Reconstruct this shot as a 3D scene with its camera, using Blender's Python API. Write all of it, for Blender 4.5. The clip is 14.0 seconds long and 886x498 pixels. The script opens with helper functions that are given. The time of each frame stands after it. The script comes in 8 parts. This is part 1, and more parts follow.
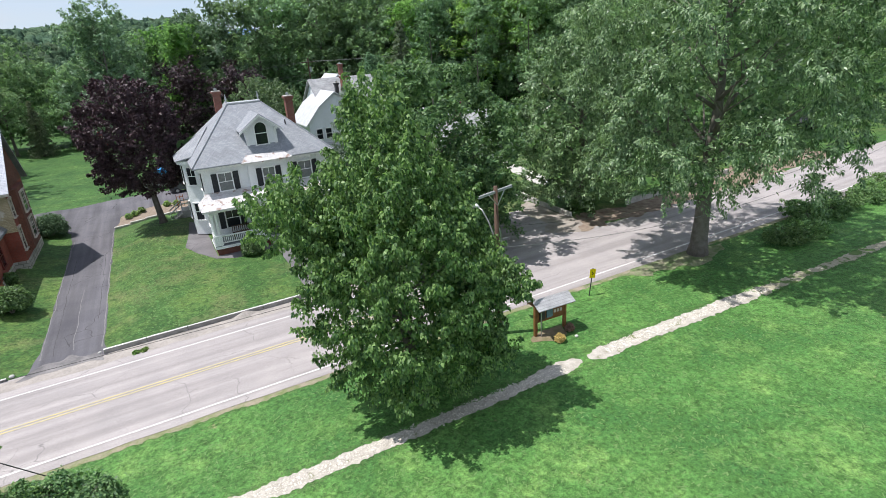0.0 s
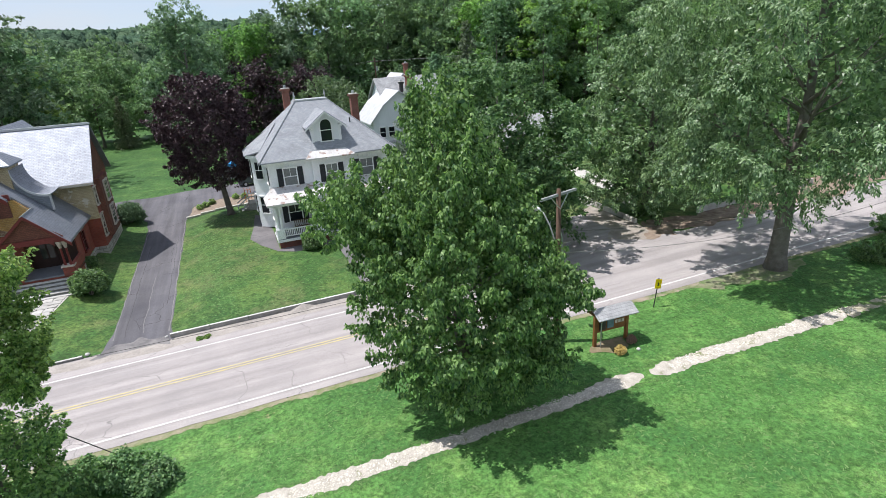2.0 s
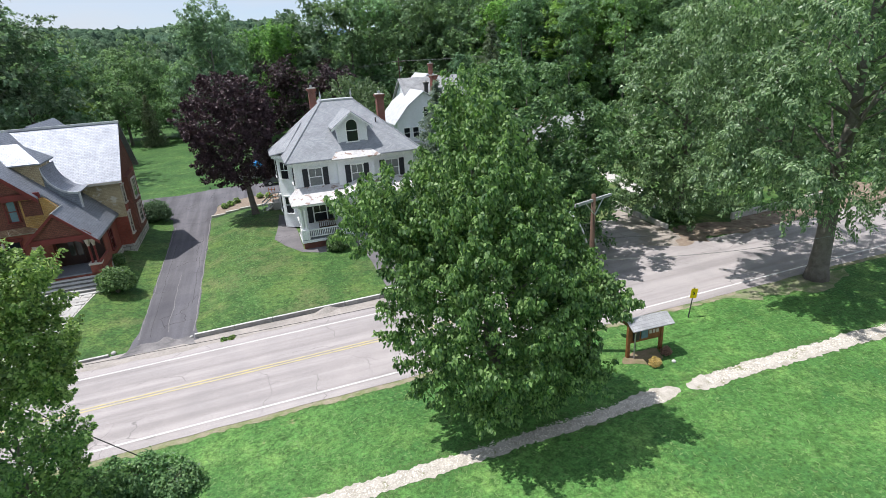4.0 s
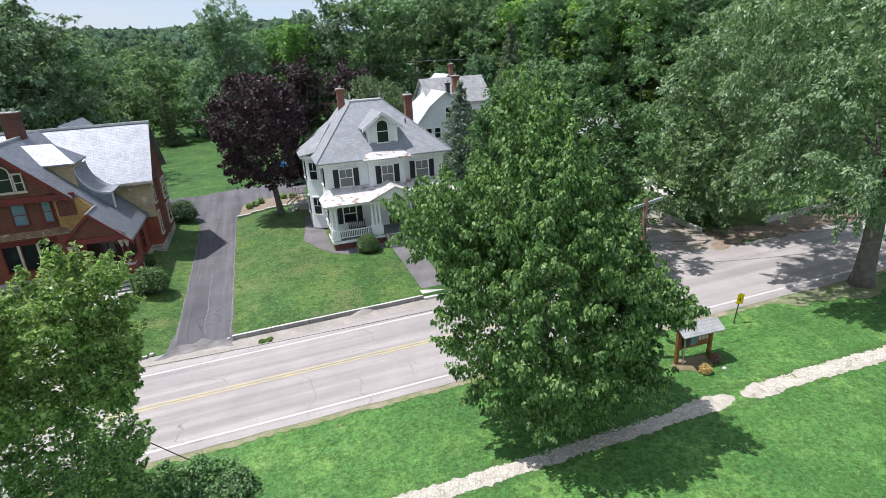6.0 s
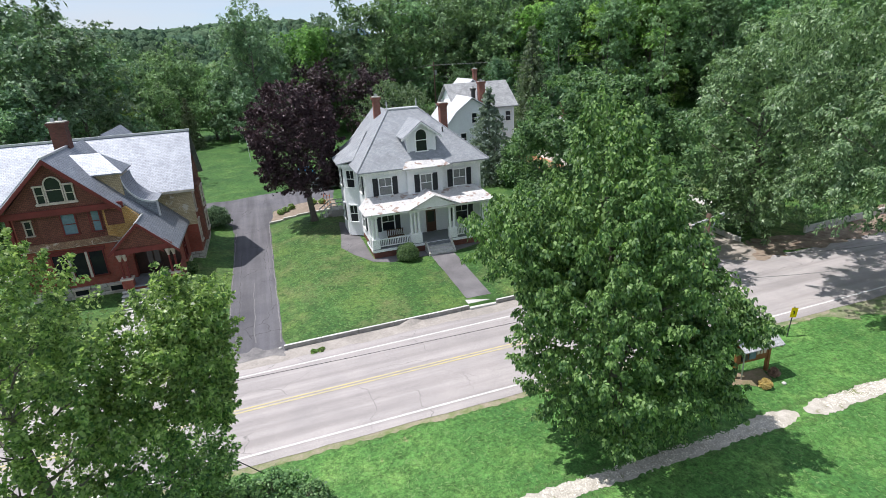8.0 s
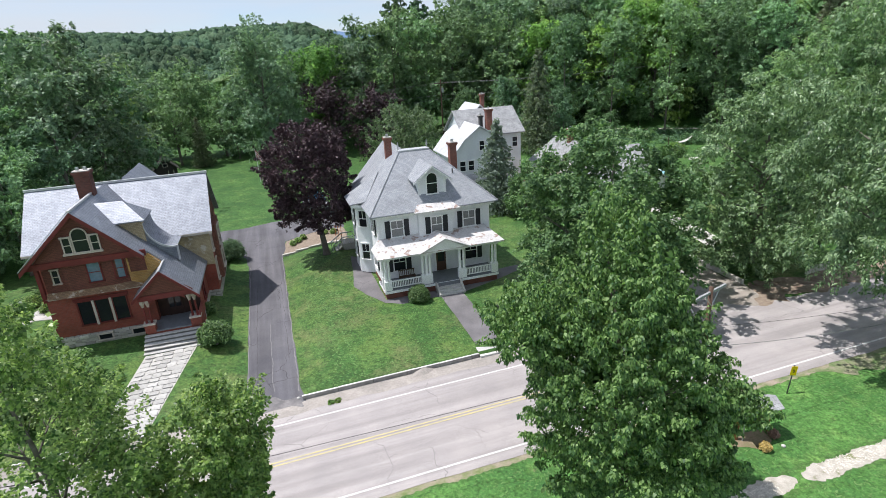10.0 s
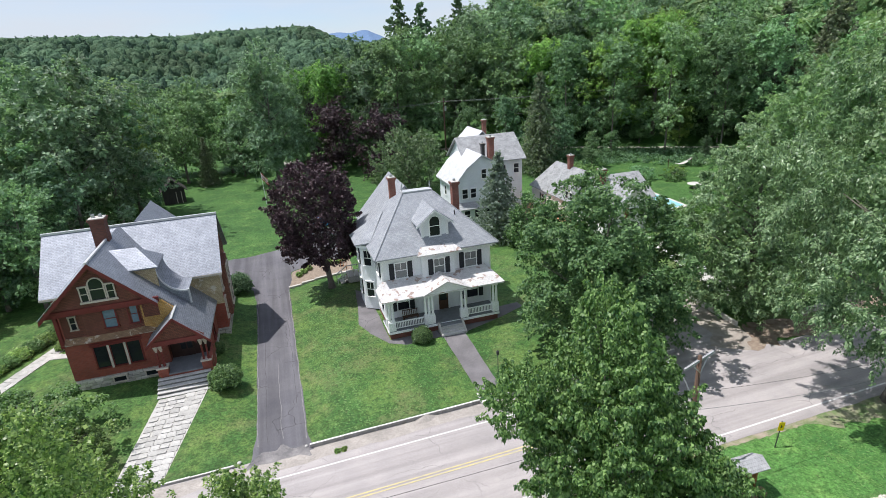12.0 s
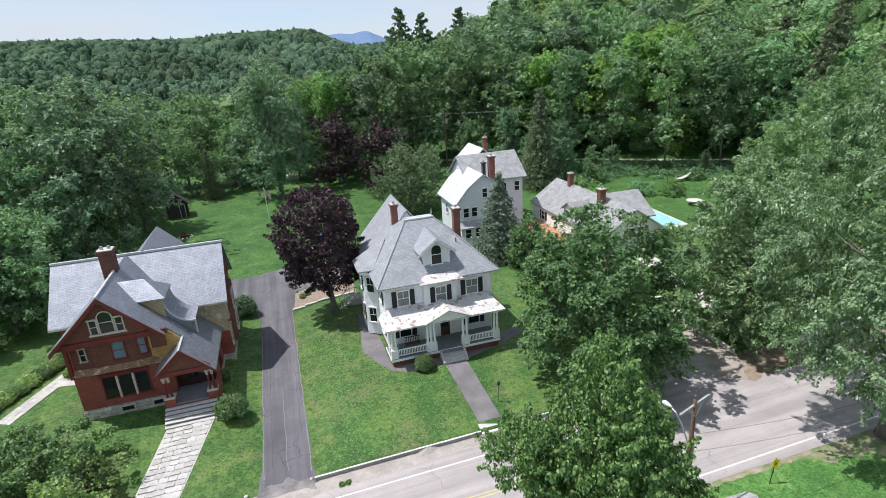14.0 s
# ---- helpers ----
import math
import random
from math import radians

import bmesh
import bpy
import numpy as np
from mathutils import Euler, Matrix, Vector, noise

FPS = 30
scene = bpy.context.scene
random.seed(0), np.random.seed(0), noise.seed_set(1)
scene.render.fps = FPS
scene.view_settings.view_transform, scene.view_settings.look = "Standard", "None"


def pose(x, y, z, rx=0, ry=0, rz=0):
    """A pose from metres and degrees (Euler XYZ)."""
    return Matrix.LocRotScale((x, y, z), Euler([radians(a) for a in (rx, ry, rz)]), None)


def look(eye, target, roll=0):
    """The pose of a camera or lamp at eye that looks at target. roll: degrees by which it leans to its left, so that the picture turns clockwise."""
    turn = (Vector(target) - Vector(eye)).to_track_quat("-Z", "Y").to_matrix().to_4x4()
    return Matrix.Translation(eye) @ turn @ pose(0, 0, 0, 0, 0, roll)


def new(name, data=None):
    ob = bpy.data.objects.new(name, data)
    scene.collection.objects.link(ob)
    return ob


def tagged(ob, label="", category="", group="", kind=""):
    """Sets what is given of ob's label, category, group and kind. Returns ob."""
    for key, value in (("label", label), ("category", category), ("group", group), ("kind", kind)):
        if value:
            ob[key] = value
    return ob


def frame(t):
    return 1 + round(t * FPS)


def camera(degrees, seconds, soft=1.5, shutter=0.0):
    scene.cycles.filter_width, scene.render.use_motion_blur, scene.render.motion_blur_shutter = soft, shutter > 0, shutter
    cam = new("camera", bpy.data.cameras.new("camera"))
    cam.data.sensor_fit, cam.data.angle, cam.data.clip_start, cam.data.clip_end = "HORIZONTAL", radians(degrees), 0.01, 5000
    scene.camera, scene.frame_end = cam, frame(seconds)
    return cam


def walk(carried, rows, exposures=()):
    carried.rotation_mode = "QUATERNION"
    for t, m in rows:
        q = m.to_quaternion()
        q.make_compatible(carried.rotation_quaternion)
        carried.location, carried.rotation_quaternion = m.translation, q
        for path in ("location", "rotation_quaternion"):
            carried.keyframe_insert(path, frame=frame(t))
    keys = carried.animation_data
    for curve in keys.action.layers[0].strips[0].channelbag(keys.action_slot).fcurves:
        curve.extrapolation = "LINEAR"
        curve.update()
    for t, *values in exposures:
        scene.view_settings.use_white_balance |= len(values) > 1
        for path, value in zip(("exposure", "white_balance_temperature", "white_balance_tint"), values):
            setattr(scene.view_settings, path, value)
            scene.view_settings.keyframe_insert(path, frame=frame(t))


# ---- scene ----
cam = camera(78.4, 14.0, 0.55)
METRES, EYE, TILT, LEAN, TURN = 17.6, 16.7, -21.0, 3.6, -28.4
ROWS = [
    (0.0, 0.0, 0.0, 0.0, 0.0, 0.0, -0.0),
    (0.5, -0.0023, -0.0009, -0.002, 0.35, 0.02, -0.13),
    (1.0, -0.0008, 0.004, -0.003, 3.5, -0.0, -1.38),
    (1.5, -0.0018, 0.0152, -0.0015, 4.95, -0.03, -1.99),
    (2.0, -0.0043, 0.0311, 0.0023, 5.99, -0.06, -2.43),
    (2.5, -0.0098, 0.0458, 0.0055, 6.6, -0.07, -2.7),
    (3.0, -0.0163, 0.0544, 0.0077, 7.18, -0.1, -2.97),
    (5.5, -0.1192, 0.0725, 0.0181, 8.47, -0.12, -3.63),
    (6.0, -0.1606, 0.0692, 0.0157, 8.63, -0.14, -3.72),
    (6.5, -0.2123, 0.0638, 0.0132, 8.77, -0.13, -3.8),
    (7.0, -0.2612, 0.0573, 0.0086, 8.92, -0.13, -3.88),
    (7.5, -0.3022, 0.0455, 0.0166, 9.06, -0.15, -3.92),
    (8.0, -0.3211, 0.0302, 0.0459, 9.18, -0.18, -3.94),
    (10.5, -0.3564, -0.0715, 0.301, 9.7, -0.18, -4.08),
    (11.0, -0.3574, -0.0883, 0.3517, 9.77, -0.16, -4.1),
    (11.5, -0.3537, -0.111, 0.4053, 9.87, -0.17, -4.13),
    (12.0, -0.3502, -0.1377, 0.4593, 9.92, -0.16, -4.14),
    (12.5, -0.3511, -0.1609, 0.5123, 9.96, -0.15, -4.13),
    (13.0, -0.3536, -0.1796, 0.5649, 9.99, -0.13, -4.13),
    (13.5, -0.3548, -0.1886, 0.5961, 10.02, -0.11, -4.12),
    (14.0, -0.3568, -0.187, 0.6065, 10.01, -0.11, -4.11),
]
walk(cam, [(t, pose(0, 0, EYE, TILT, LEAN, TURN) @ pose(METRES * x, METRES * y, METRES * z, 90 + pitch, roll, yaw)) for t, x, y, z, yaw, pitch, roll in ROWS])

# ---------------------------------------------------------------- light
world = bpy.data.worlds.new("sky")
scene.world = world
world.use_nodes = True
wn = world.node_tree.nodes
sky = wn.new("ShaderNodeTexSky")
sky.sky_type = "NISHITA"
sky.sun_disc = False
sky.sun_elevation = radians(65)
sky.sun_rotation = math.atan2(-4.45, 2.25)
sky.air_density, sky.dust_density, sky.ozone_density = 1.0, 0.25, 1.6
wn["Background"].inputs["Strength"].default_value = 0.115
tint = wn.new("ShaderNodeMix")
tint.data_type, tint.blend_type = "RGBA", "MULTIPLY"
tint.inputs[0].default_value = 1.0
tint.inputs[7].default_value = (0.82, 0.93, 1.19, 1)
world.node_tree.links.new(sky.outputs[0], tint.inputs[6])
# thin high cloud
aim = wn.new("ShaderNodeTexCoord")
wide = wn.new("ShaderNodeMapping")
wide.inputs["Scale"].default_value = (1.5, 1.5, 7.0)
cloud = wn.new("ShaderNodeTexNoise")
cloud.inputs["Scale"].default_value, cloud.inputs["Detail"].default_value = 1.6, 6.0
veil = wn.new("ShaderNodeMapRange")
for slot, v in ((1, 0.36), (2, 0.62), (3, 0.42), (4, 0.95)):
    veil.inputs[slot].default_value = v
thin = wn.new("ShaderNodeMix")
thin.data_type = "RGBA"
thin.inputs[7].default_value = (5.5, 6.0, 6.75, 1)
for a, b in ((aim.outputs["Generated"], wide.inputs[0]), (wide.outputs[0], cloud.inputs["Vector"]), (cloud.outputs["Fac"], veil.inputs[0]), (veil.outputs[0], thin.inputs[0]), (tint.outputs[2], thin.inputs[6]), (thin.outputs[2], wn["Background"].inputs["Color"])):
    world.node_tree.links.new(a, b)
sun_data = bpy.data.lights.new("sun", "SUN")
sun_data.energy, sun_data.angle, sun_data.color = 4.6, radians(0.6), (1.0, 0.965, 0.955)
sun = new("sun", sun_data)
sun.matrix_world = look((-44.5, 22.5, 110), (0, 0, 0))
scene.view_settings.exposure = 0.15


# ---------------------------------------------------------------- materials
def material(name, colour, second=None, scale=4.0, rough=0.8, metal=0.0, bump=0.0, bump_scale=None, fine=None, spread=0.0, island=0.0, worn=None, detail=6.0):
    """A procedural surface: two colours mixed by a coarse noise, a finer grain on top, bump, and a little change from piece to piece."""
    m = bpy.data.materials.new(name)
    m.use_nodes = True
    nodes, link = m.node_tree.nodes, m.node_tree.links.new
    bsdf = nodes["Principled BSDF"]
    bsdf.inputs["Roughness"].default_value = rough
    bsdf.inputs["Metallic"].default_value = metal
    bsdf.inputs["Specular IOR Level"].default_value = 0.35
    coord = nodes.new("ShaderNodeTexCoord")
    second = second or tuple(c * 0.75 for c in colour)
    coarse = nodes.new("ShaderNodeTexNoise")
    coarse.inputs["Scale"].default_value = scale
    coarse.inputs["Detail"].default_value = detail
    coarse.inputs["Roughness"].default_value = 0.65
    link(coord.outputs["Object"], coarse.inputs["Vector"])
    ramp = nodes.new("ShaderNodeMapRange")
    ramp.inputs[1].default_value, ramp.inputs[2].default_value = 0.33, 0.67
    link(coarse.outputs["Fac"], ramp.inputs[0])
    mix = nodes.new("ShaderNodeMix")
    mix.data_type = "RGBA"
    mix.inputs[6].default_value = (*colour, 1)
    mix.inputs[7].default_value = (*second, 1)
    link(ramp.outputs[0], mix.inputs[0])
    out = mix.outputs[2]
    grain = nodes.new("ShaderNodeTexNoise")
    grain.inputs["Scale"].default_value = fine or scale * 9
    grain.inputs["Detail"].default_value = 3.0
    link(coord.outputs["Object"], grain.inputs["Vector"])
    value = nodes.new("ShaderNodeHueSaturation")
    gr = nodes.new("ShaderNodeMapRange")
    gr.inputs[1].default_value, gr.inputs[2].default_value = 0.25, 0.75
    gr.inputs[3].default_value, gr.inputs[4].default_value = 0.82, 1.18
    link(grain.outputs["Fac"], gr.inputs[0])
    val = gr.outputs[0]
    if spread or island:
        src = nodes.new("ShaderNodeObjectInfo").outputs["Random"] if spread else nodes.new("ShaderNodeNewGeometry").outputs["Random Per Island"]
        sp = nodes.new("ShaderNodeMapRange")
        amount = spread or island
        sp.inputs[3].default_value, sp.inputs[4].default_value = 1 - amount, 1 + amount
        link(src, sp.inputs[0])
        mul = nodes.new("ShaderNodeMath")
        mul.operation = "MULTIPLY"
        link(val, mul.inputs[0])
        link(sp.outputs[0], mul.inputs[1])
        val = mul.outputs[0]
    link(val, value.inputs["Value"])
    link(out, value.inputs["Color"])
    out = value.outputs["Color"]
    if worn:
        spots = nodes.new("ShaderNodeTexNoise")
        spots.inputs["Scale"].default_value = worn[1]
        spots.inputs["Detail"].default_value = 8.0
        link(coord.outputs["Object"], spots.inputs["Vector"])
        wr = nodes.new("ShaderNodeMapRange")
        wr.inputs[1].default_value, wr.inputs[2].default_value = worn[2], worn[2] + 0.06
        link(spots.outputs["Fac"], wr.inputs[0])
        wm = nodes.new("ShaderNodeMix")
        wm.data_type = "RGBA"
        wm.inputs[7].default_value = (*worn[0], 1)
        link(wr.outputs[0], wm.inputs[0])
        link(out, wm.inputs[6])
        out = wm.outputs[2]
    link(out, bsdf.inputs["Base Color"])
    if bump:
        bn = nodes.new("ShaderNodeBump")
        bn.inputs["Strength"].default_value = bump
        bn.inputs["Distance"].default_value = 0.03
        if bump_scale:
            bt = nodes.new("ShaderNodeTexNoise")
            bt.inputs["Scale"].default_value = bump_scale
            bt.inputs["Detail"].default_value = 5.0
            link(coord.outputs["Object"], bt.inputs["Vector"])
            link(bt.outputs["Fac"], bn.inputs["Height"])
        else:
            link(grain.outputs["Fac"], bn.inputs["Height"])
        link(bn.outputs[0], bsdf.inputs["Normal"])
    return m


def coursed(name, colour, second, joint, width, height, rough=0.75, mortar=0.012, worn=None, bump=0.5, tone=0.0, sheen=0.0, vary=0.21):
    """Courses of bricks, slates or shingles, laid by a brick pattern in metres; walls use height z, roofs the UV map."""
    m = bpy.data.materials.new(name)
    m.use_nodes = True
    nodes, link = m.node_tree.nodes, m.node_tree.links.new
    bsdf = nodes["Principled BSDF"]
    bsdf.inputs["Roughness"].default_value = rough
    bsdf.inputs["Specular IOR Level"].default_value = 0.4
    bsdf.inputs["Metallic"].default_value = sheen
    uv = nodes.new("ShaderNodeUVMap")
    uv.uv_map = "UVMap"
    brick = nodes.new("ShaderNodeTexBrick")
    brick.inputs["Color1"].default_value = (*colour, 1)
    brick.inputs["Color2"].default_value = (*second, 1)
    brick.inputs["Mortar"].default_value = (*joint, 1)
    brick.inputs["Scale"].default_value = 1.0
    brick.inputs["Mortar Size"].default_value = mortar
    brick.inputs["Mortar Smooth"].default_value = 0.3
    brick.inputs["Brick Width"].default_value = width
    brick.inputs["Row Height"].default_value = height
    brick.inputs["Bias"].default_value = tone
    link(uv.outputs[0], brick.inputs["Vector"])
    noise_node = nodes.new("ShaderNodeTexNoise")
    noise_node.inputs["Scale"].default_value = 0.9
    noise_node.inputs["Detail"].default_value = 8.0
    link(uv.outputs[0], noise_node.inputs["Vector"])
    mr = nodes.new("ShaderNodeMapRange")
    mr.inputs[1].default_value, mr.inputs[2].default_value = 0.3, 0.7
    mr.inputs[3].default_value, mr.inputs[4].default_value = 1 - vary, 1 + vary
    link(noise_node.outputs["Fac"], mr.inputs[0])
    hsv = nodes.new("ShaderNodeHueSaturation")
    link(mr.outputs[0], hsv.inputs["Value"])
    link(brick.outputs["Color"], hsv.inputs["Color"])
    out = hsv.outputs["Color"]
    if worn:
        spots = nodes.new("ShaderNodeTexNoise")
        spots.inputs["Scale"].default_value = worn[1]
        spots.inputs["Detail"].default_value = 9.0
        spots.inputs["Roughness"].default_value = 0.7
        link(uv.outputs[0], spots.inputs["Vector"])
        wr = nodes.new("ShaderNodeMapRange")
        wr.inputs[1].default_value, wr.inputs[2].default_value = worn[2], worn[2] + 0.05
        link(spots.outputs["Fac"], wr.inputs[0])
        wm = nodes.new("ShaderNodeMix")
        wm.data_type = "RGBA"
        wm.inputs[7].default_value = (*worn[0], 1)
        link(wr.outputs[0], wm.inputs[0])
        link(out, wm.inputs[6])
        out = wm.outputs[2]
    link(out, bsdf.inputs["Base Color"])
    bn = nodes.new("ShaderNodeBump")
    bn.inputs["Strength"].default_value = bump
    bn.inputs["Distance"].default_value = 0.02
    bn.invert = True
    link(brick.outputs["Fac"], bn.inputs["Height"])
    link(bn.outputs[0], bsdf.inputs["Normal"])
    return m


def clapboard(name, colour, step=0.13):
    """Painted boards lapped one over the other."""
    m = material(name, colour, tuple(c * 0.9 for c in colour), scale=0.8, rough=0.6, fine=20)
    nodes, link = m.node_tree.nodes, m.node_tree.links.new
    coord = nodes.new("ShaderNodeTexCoord")
    sep = nodes.new("ShaderNodeSeparateXYZ")
    link(coord.outputs["Object"], sep.inputs[0])
    div = nodes.new("ShaderNodeMath")
    div.operation = "DIVIDE"
    div.inputs[1].default_value = step
    link(sep.outputs["Z"], div.inputs[0])
    saw = nodes.new("ShaderNodeMath")
    saw.operation = "FRACT"
    link(div.outputs[0], saw.inputs[0])
    bn = nodes.new("ShaderNodeBump")
    bn.inputs["Strength"].default_value = 0.6
    bn.inputs["Distance"].default_value = 0.02
    bn.invert = True
    link(saw.outputs[0], bn.inputs["Height"])
    link(bn.outputs[0], nodes["Principled BSDF"].inputs["Normal"])
    return m


def foliage(name, dark, light, through_light=0.35, gloss=0.5, hue=0.02, patchy=0.0, shine=0.4, leaflets=0.0, gaps=0.0, fresh=0.88):
    """Leaves: colour differs from leaf to leaf, from tree to tree and over the wood, and light comes through them."""
    m = bpy.data.materials.new(name)
    m.use_nodes = True
    nodes, link = m.node_tree.nodes, m.node_tree.links.new
    bsdf = nodes["Principled BSDF"]
    out = nodes["Material Output"]
    geo = nodes.new("ShaderNodeNewGeometry")
    info = nodes.new("ShaderNodeObjectInfo")
    mix = nodes.new("ShaderNodeMix")
    mix.data_type = "RGBA"
    mix.inputs[6].default_value = (*dark, 1)
    mix.inputs[7].default_value = (*light, 1)
    link(geo.outputs["Random Per Island"], mix.inputs[0])
    tree = info.outputs["Random"]
    if patchy:
        coord = nodes.new("ShaderNodeTexCoord")
        cells = nodes.new("ShaderNodeTexVoronoi")
        cells.inputs["Scale"].default_value = patchy
        link(coord.outputs["Object"], cells.inputs["Vector"])
        sep = nodes.new("ShaderNodeSeparateColor")
        link(cells.outputs["Color"], sep.inputs[0])
        tree = sep.outputs[0]
    hsv = nodes.new("ShaderNodeHueSaturation")
    hr = nodes.new("ShaderNodeMapRange")
    hr.inputs[3].default_value, hr.inputs[4].default_value = 0.5 - hue, 0.5 + hue
    link(tree, hr.inputs[0])
    link(hr.outputs[0], hsv.inputs["Hue"])
    vr = nodes.new("ShaderNodeMapRange")
    vr.inputs[3].default_value, vr.inputs[4].default_value = 0.72, 1.3
    mul = nodes.new("ShaderNodeMath")
    mul.operation = "FRACT"
    m7 = nodes.new("ShaderNodeMath")
    m7.operation = "MULTIPLY"
    m7.inputs[1].default_value = 7.31
    link(tree, m7.inputs[0])
    link(m7.outputs[0], mul.inputs[0])
    link(mul.outputs[0], vr.inputs[0])
    link(vr.outputs[0], hsv.inputs["Value"])
    hsv.inputs["Saturation"].default_value = fresh
    link(mix.outputs[2], hsv.inputs["Color"])
    if leaflets:
        # a spray of small leaves: each cell has its own tone and tilt, with gaps between
        where = nodes.new("ShaderNodeTexCoord")
        small = nodes.new("ShaderNodeTexVoronoi")
        small.inputs["Scale"].default_value = leaflets
        link(where.outputs["Object"], small.inputs["Vector"])
        tone = nodes.new("ShaderNodeSeparateColor")
        link(small.outputs["Color"], tone.inputs[0])
        bright = nodes.new("ShaderNodeMapRange")
        bright.inputs[3].default_value, bright.inputs[4].default_value = 0.75, 1.25
        link(tone.outputs[1], bright.inputs[0])
        each = nodes.new("ShaderNodeHueSaturation")
        link(bright.outputs[0], each.inputs["Value"])
        link(hsv.outputs["Color"], each.inputs["Color"])
        hsv = each
        tilt = nodes.new("ShaderNodeVectorMath")
        tilt.operation = "MULTIPLY_ADD"
        tilt.inputs[1].default_value, tilt.inputs[2].default_value = (1.1, 1.1, 1.1), (-0.55, -0.55, -0.55)
        link(small.outputs["Color"], tilt.inputs[0])
        lean = nodes.new("ShaderNodeVectorMath")
        link(tilt.outputs[0], lean.inputs[0])
        link(geo.outputs["Normal"], lean.inputs[1])
        unit = nodes.new("ShaderNodeVectorMath")
        unit.operation = "NORMALIZE"
        link(lean.outputs[0], unit.inputs[0])
        link(unit.outputs[0], bsdf.inputs["Normal"])
    link(hsv.outputs["Color"], bsdf.inputs["Base Color"])
    bsdf.inputs["Roughness"].default_value = gloss
    bsdf.inputs["Specular IOR Level"].default_value = shine
    tr = nodes.new("ShaderNodeBsdfTranslucent")
    warm = nodes.new("ShaderNodeMix")
    warm.data_type = "RGBA"
    warm.blend_type = "MULTIPLY"
    warm.inputs[0].default_value = 1.0
    warm.inputs[7].default_value = (1.35, 1.45, 0.95, 1)
    link(hsv.outputs["Color"], warm.inputs[6])
    link(warm.outputs[2], tr.inputs["Color"])
    ms = nodes.new("ShaderNodeMixShader")
    ms.inputs[0].default_value = through_light
    link(bsdf.outputs[0], ms.inputs[1])
    link(tr.outputs[0], ms.inputs[2])
    link(ms.outputs[0], out.inputs["Surface"])
    if gaps:
        clear = nodes.new("ShaderNodeBsdfTransparent")
        hole = nodes.new("ShaderNodeMath")
        hole.operation = "GREATER_THAN"
        hole.inputs[1].default_value = gaps
        link(small.outputs["Distance"], hole.inputs[0])
        cut = nodes.new("ShaderNodeMixShader")
        link(hole.outputs[0], cut.inputs[0])
        link(ms.outputs[0], cut.inputs[1])
        link(clear.outputs[0], cut.inputs[2])
        link(cut.outputs[0], out.inputs["Surface"])
    return m


def glass_pane(name, tint=(0.02, 0.023, 0.028)):
    m = material(name, tint, tuple(c * 0.6 for c in tint), scale=0.6, rough=0.08)
    m.node_tree.nodes["Principled BSDF"].inputs["Specular IOR Level"].default_value = 0.4
    return m


WHITE = material("white_paint", (0.84, 0.85, 0.85), (0.77, 0.775, 0.775), scale=1.2, rough=0.5, fine=14)
CLAP = clapboard("white_clapboard", (0.83, 0.845, 0.86))
BLUE_CLAP = clapboard("pale_clapboard", (0.74, 0.77, 0.80))
SHUTTER = material("black_shutter_paint", (0.018, 0.02, 0.026), (0.03, 0.033, 0.04), scale=3, rough=0.5)
GLASS = glass_pane("window_glass")
GLASS_PALE = glass_pane("window_glass_with_curtain", (0.24, 0.25, 0.25))
# reflected sky put into the blue base colour of these panes
GLASS_BLUE = glass_pane("window_glass_sky_tint", (0.16, 0.24, 0.30))
SLATE = coursed("grey_slate", (0.27, 0.285, 0.31), (0.34, 0.355, 0.375), (0.18, 0.19, 0.21), 0.22, 0.15, mortar=0.008, worn=((0.44, 0.45, 0.46), 1.6, 0.69), vary=0.12)
SLATE_B = coursed("blue_slate", (0.28, 0.30, 0.34), (0.35, 0.37, 0.41), (0.16, 0.17, 0.195), 0.24, 0.16, rough=0.6, sheen=0.85, mortar=0.009, vary=0.1)
TAN_SHINGLE = coursed("tan_shingle", (0.42, 0.33, 0.20), (0.52, 0.43, 0.29), (0.24, 0.18, 0.11), 0.16, 0.13, worn=((0.58, 0.53, 0.45), 1.1, 0.56))
RED_SHINGLE = coursed("brown_red_shingle", (0.145, 0.05, 0.035), (0.20, 0.075, 0.05), (0.06, 0.025, 0.02), 0.15, 0.13)
RED_BRICK = coursed("red_brick", (0.24, 0.055, 0.038), (0.30, 0.075, 0.05), (0.22, 0.10, 0.08), 0.22, 0.075, mortar=0.008)
CHIMNEY_BRICK = coursed("chimney_brick", (0.18, 0.06, 0.045), (0.24, 0.09, 0.062), (0.22, 0.15, 0.12), 0.22, 0.075, mortar=0.01)
FOUND_BRICK = coursed("dark_foundation_brick", (0.16, 0.055, 0.04), (0.21, 0.075, 0.055), (0.12, 0.07, 0.06), 0.22, 0.075, mortar=0.008)
STONE = coursed("rubble_stone", (0.36, 0.34, 0.31), (0.48, 0.46, 0.43), (0.22, 0.21, 0.19), 0.55, 0.3, mortar=0.03, bump=1.0)
RED_TRIM = material("dark_red_paint", (0.17, 0.03, 0.028), (0.13, 0.022, 0.02), scale=1.5, rough=0.5)
PALE_TRIM = material("pale_trim_paint", (0.60, 0.54, 0.47), (0.44, 0.39, 0.34), scale=2, rough=0.55)
LEAD = material("pale_ridge_metal", (0.62, 0.63, 0.64), (0.5, 0.51, 0.52), scale=2, rough=0.4, metal=0.3)
OLD_ROOF = material("peeling_white_roof_paint", (0.68, 0.66, 0.65), (0.50, 0.485, 0.48), scale=0.8, rough=0.6, worn=((0.33, 0.245, 0.21), 2.0, 0.57), bump=0.3)
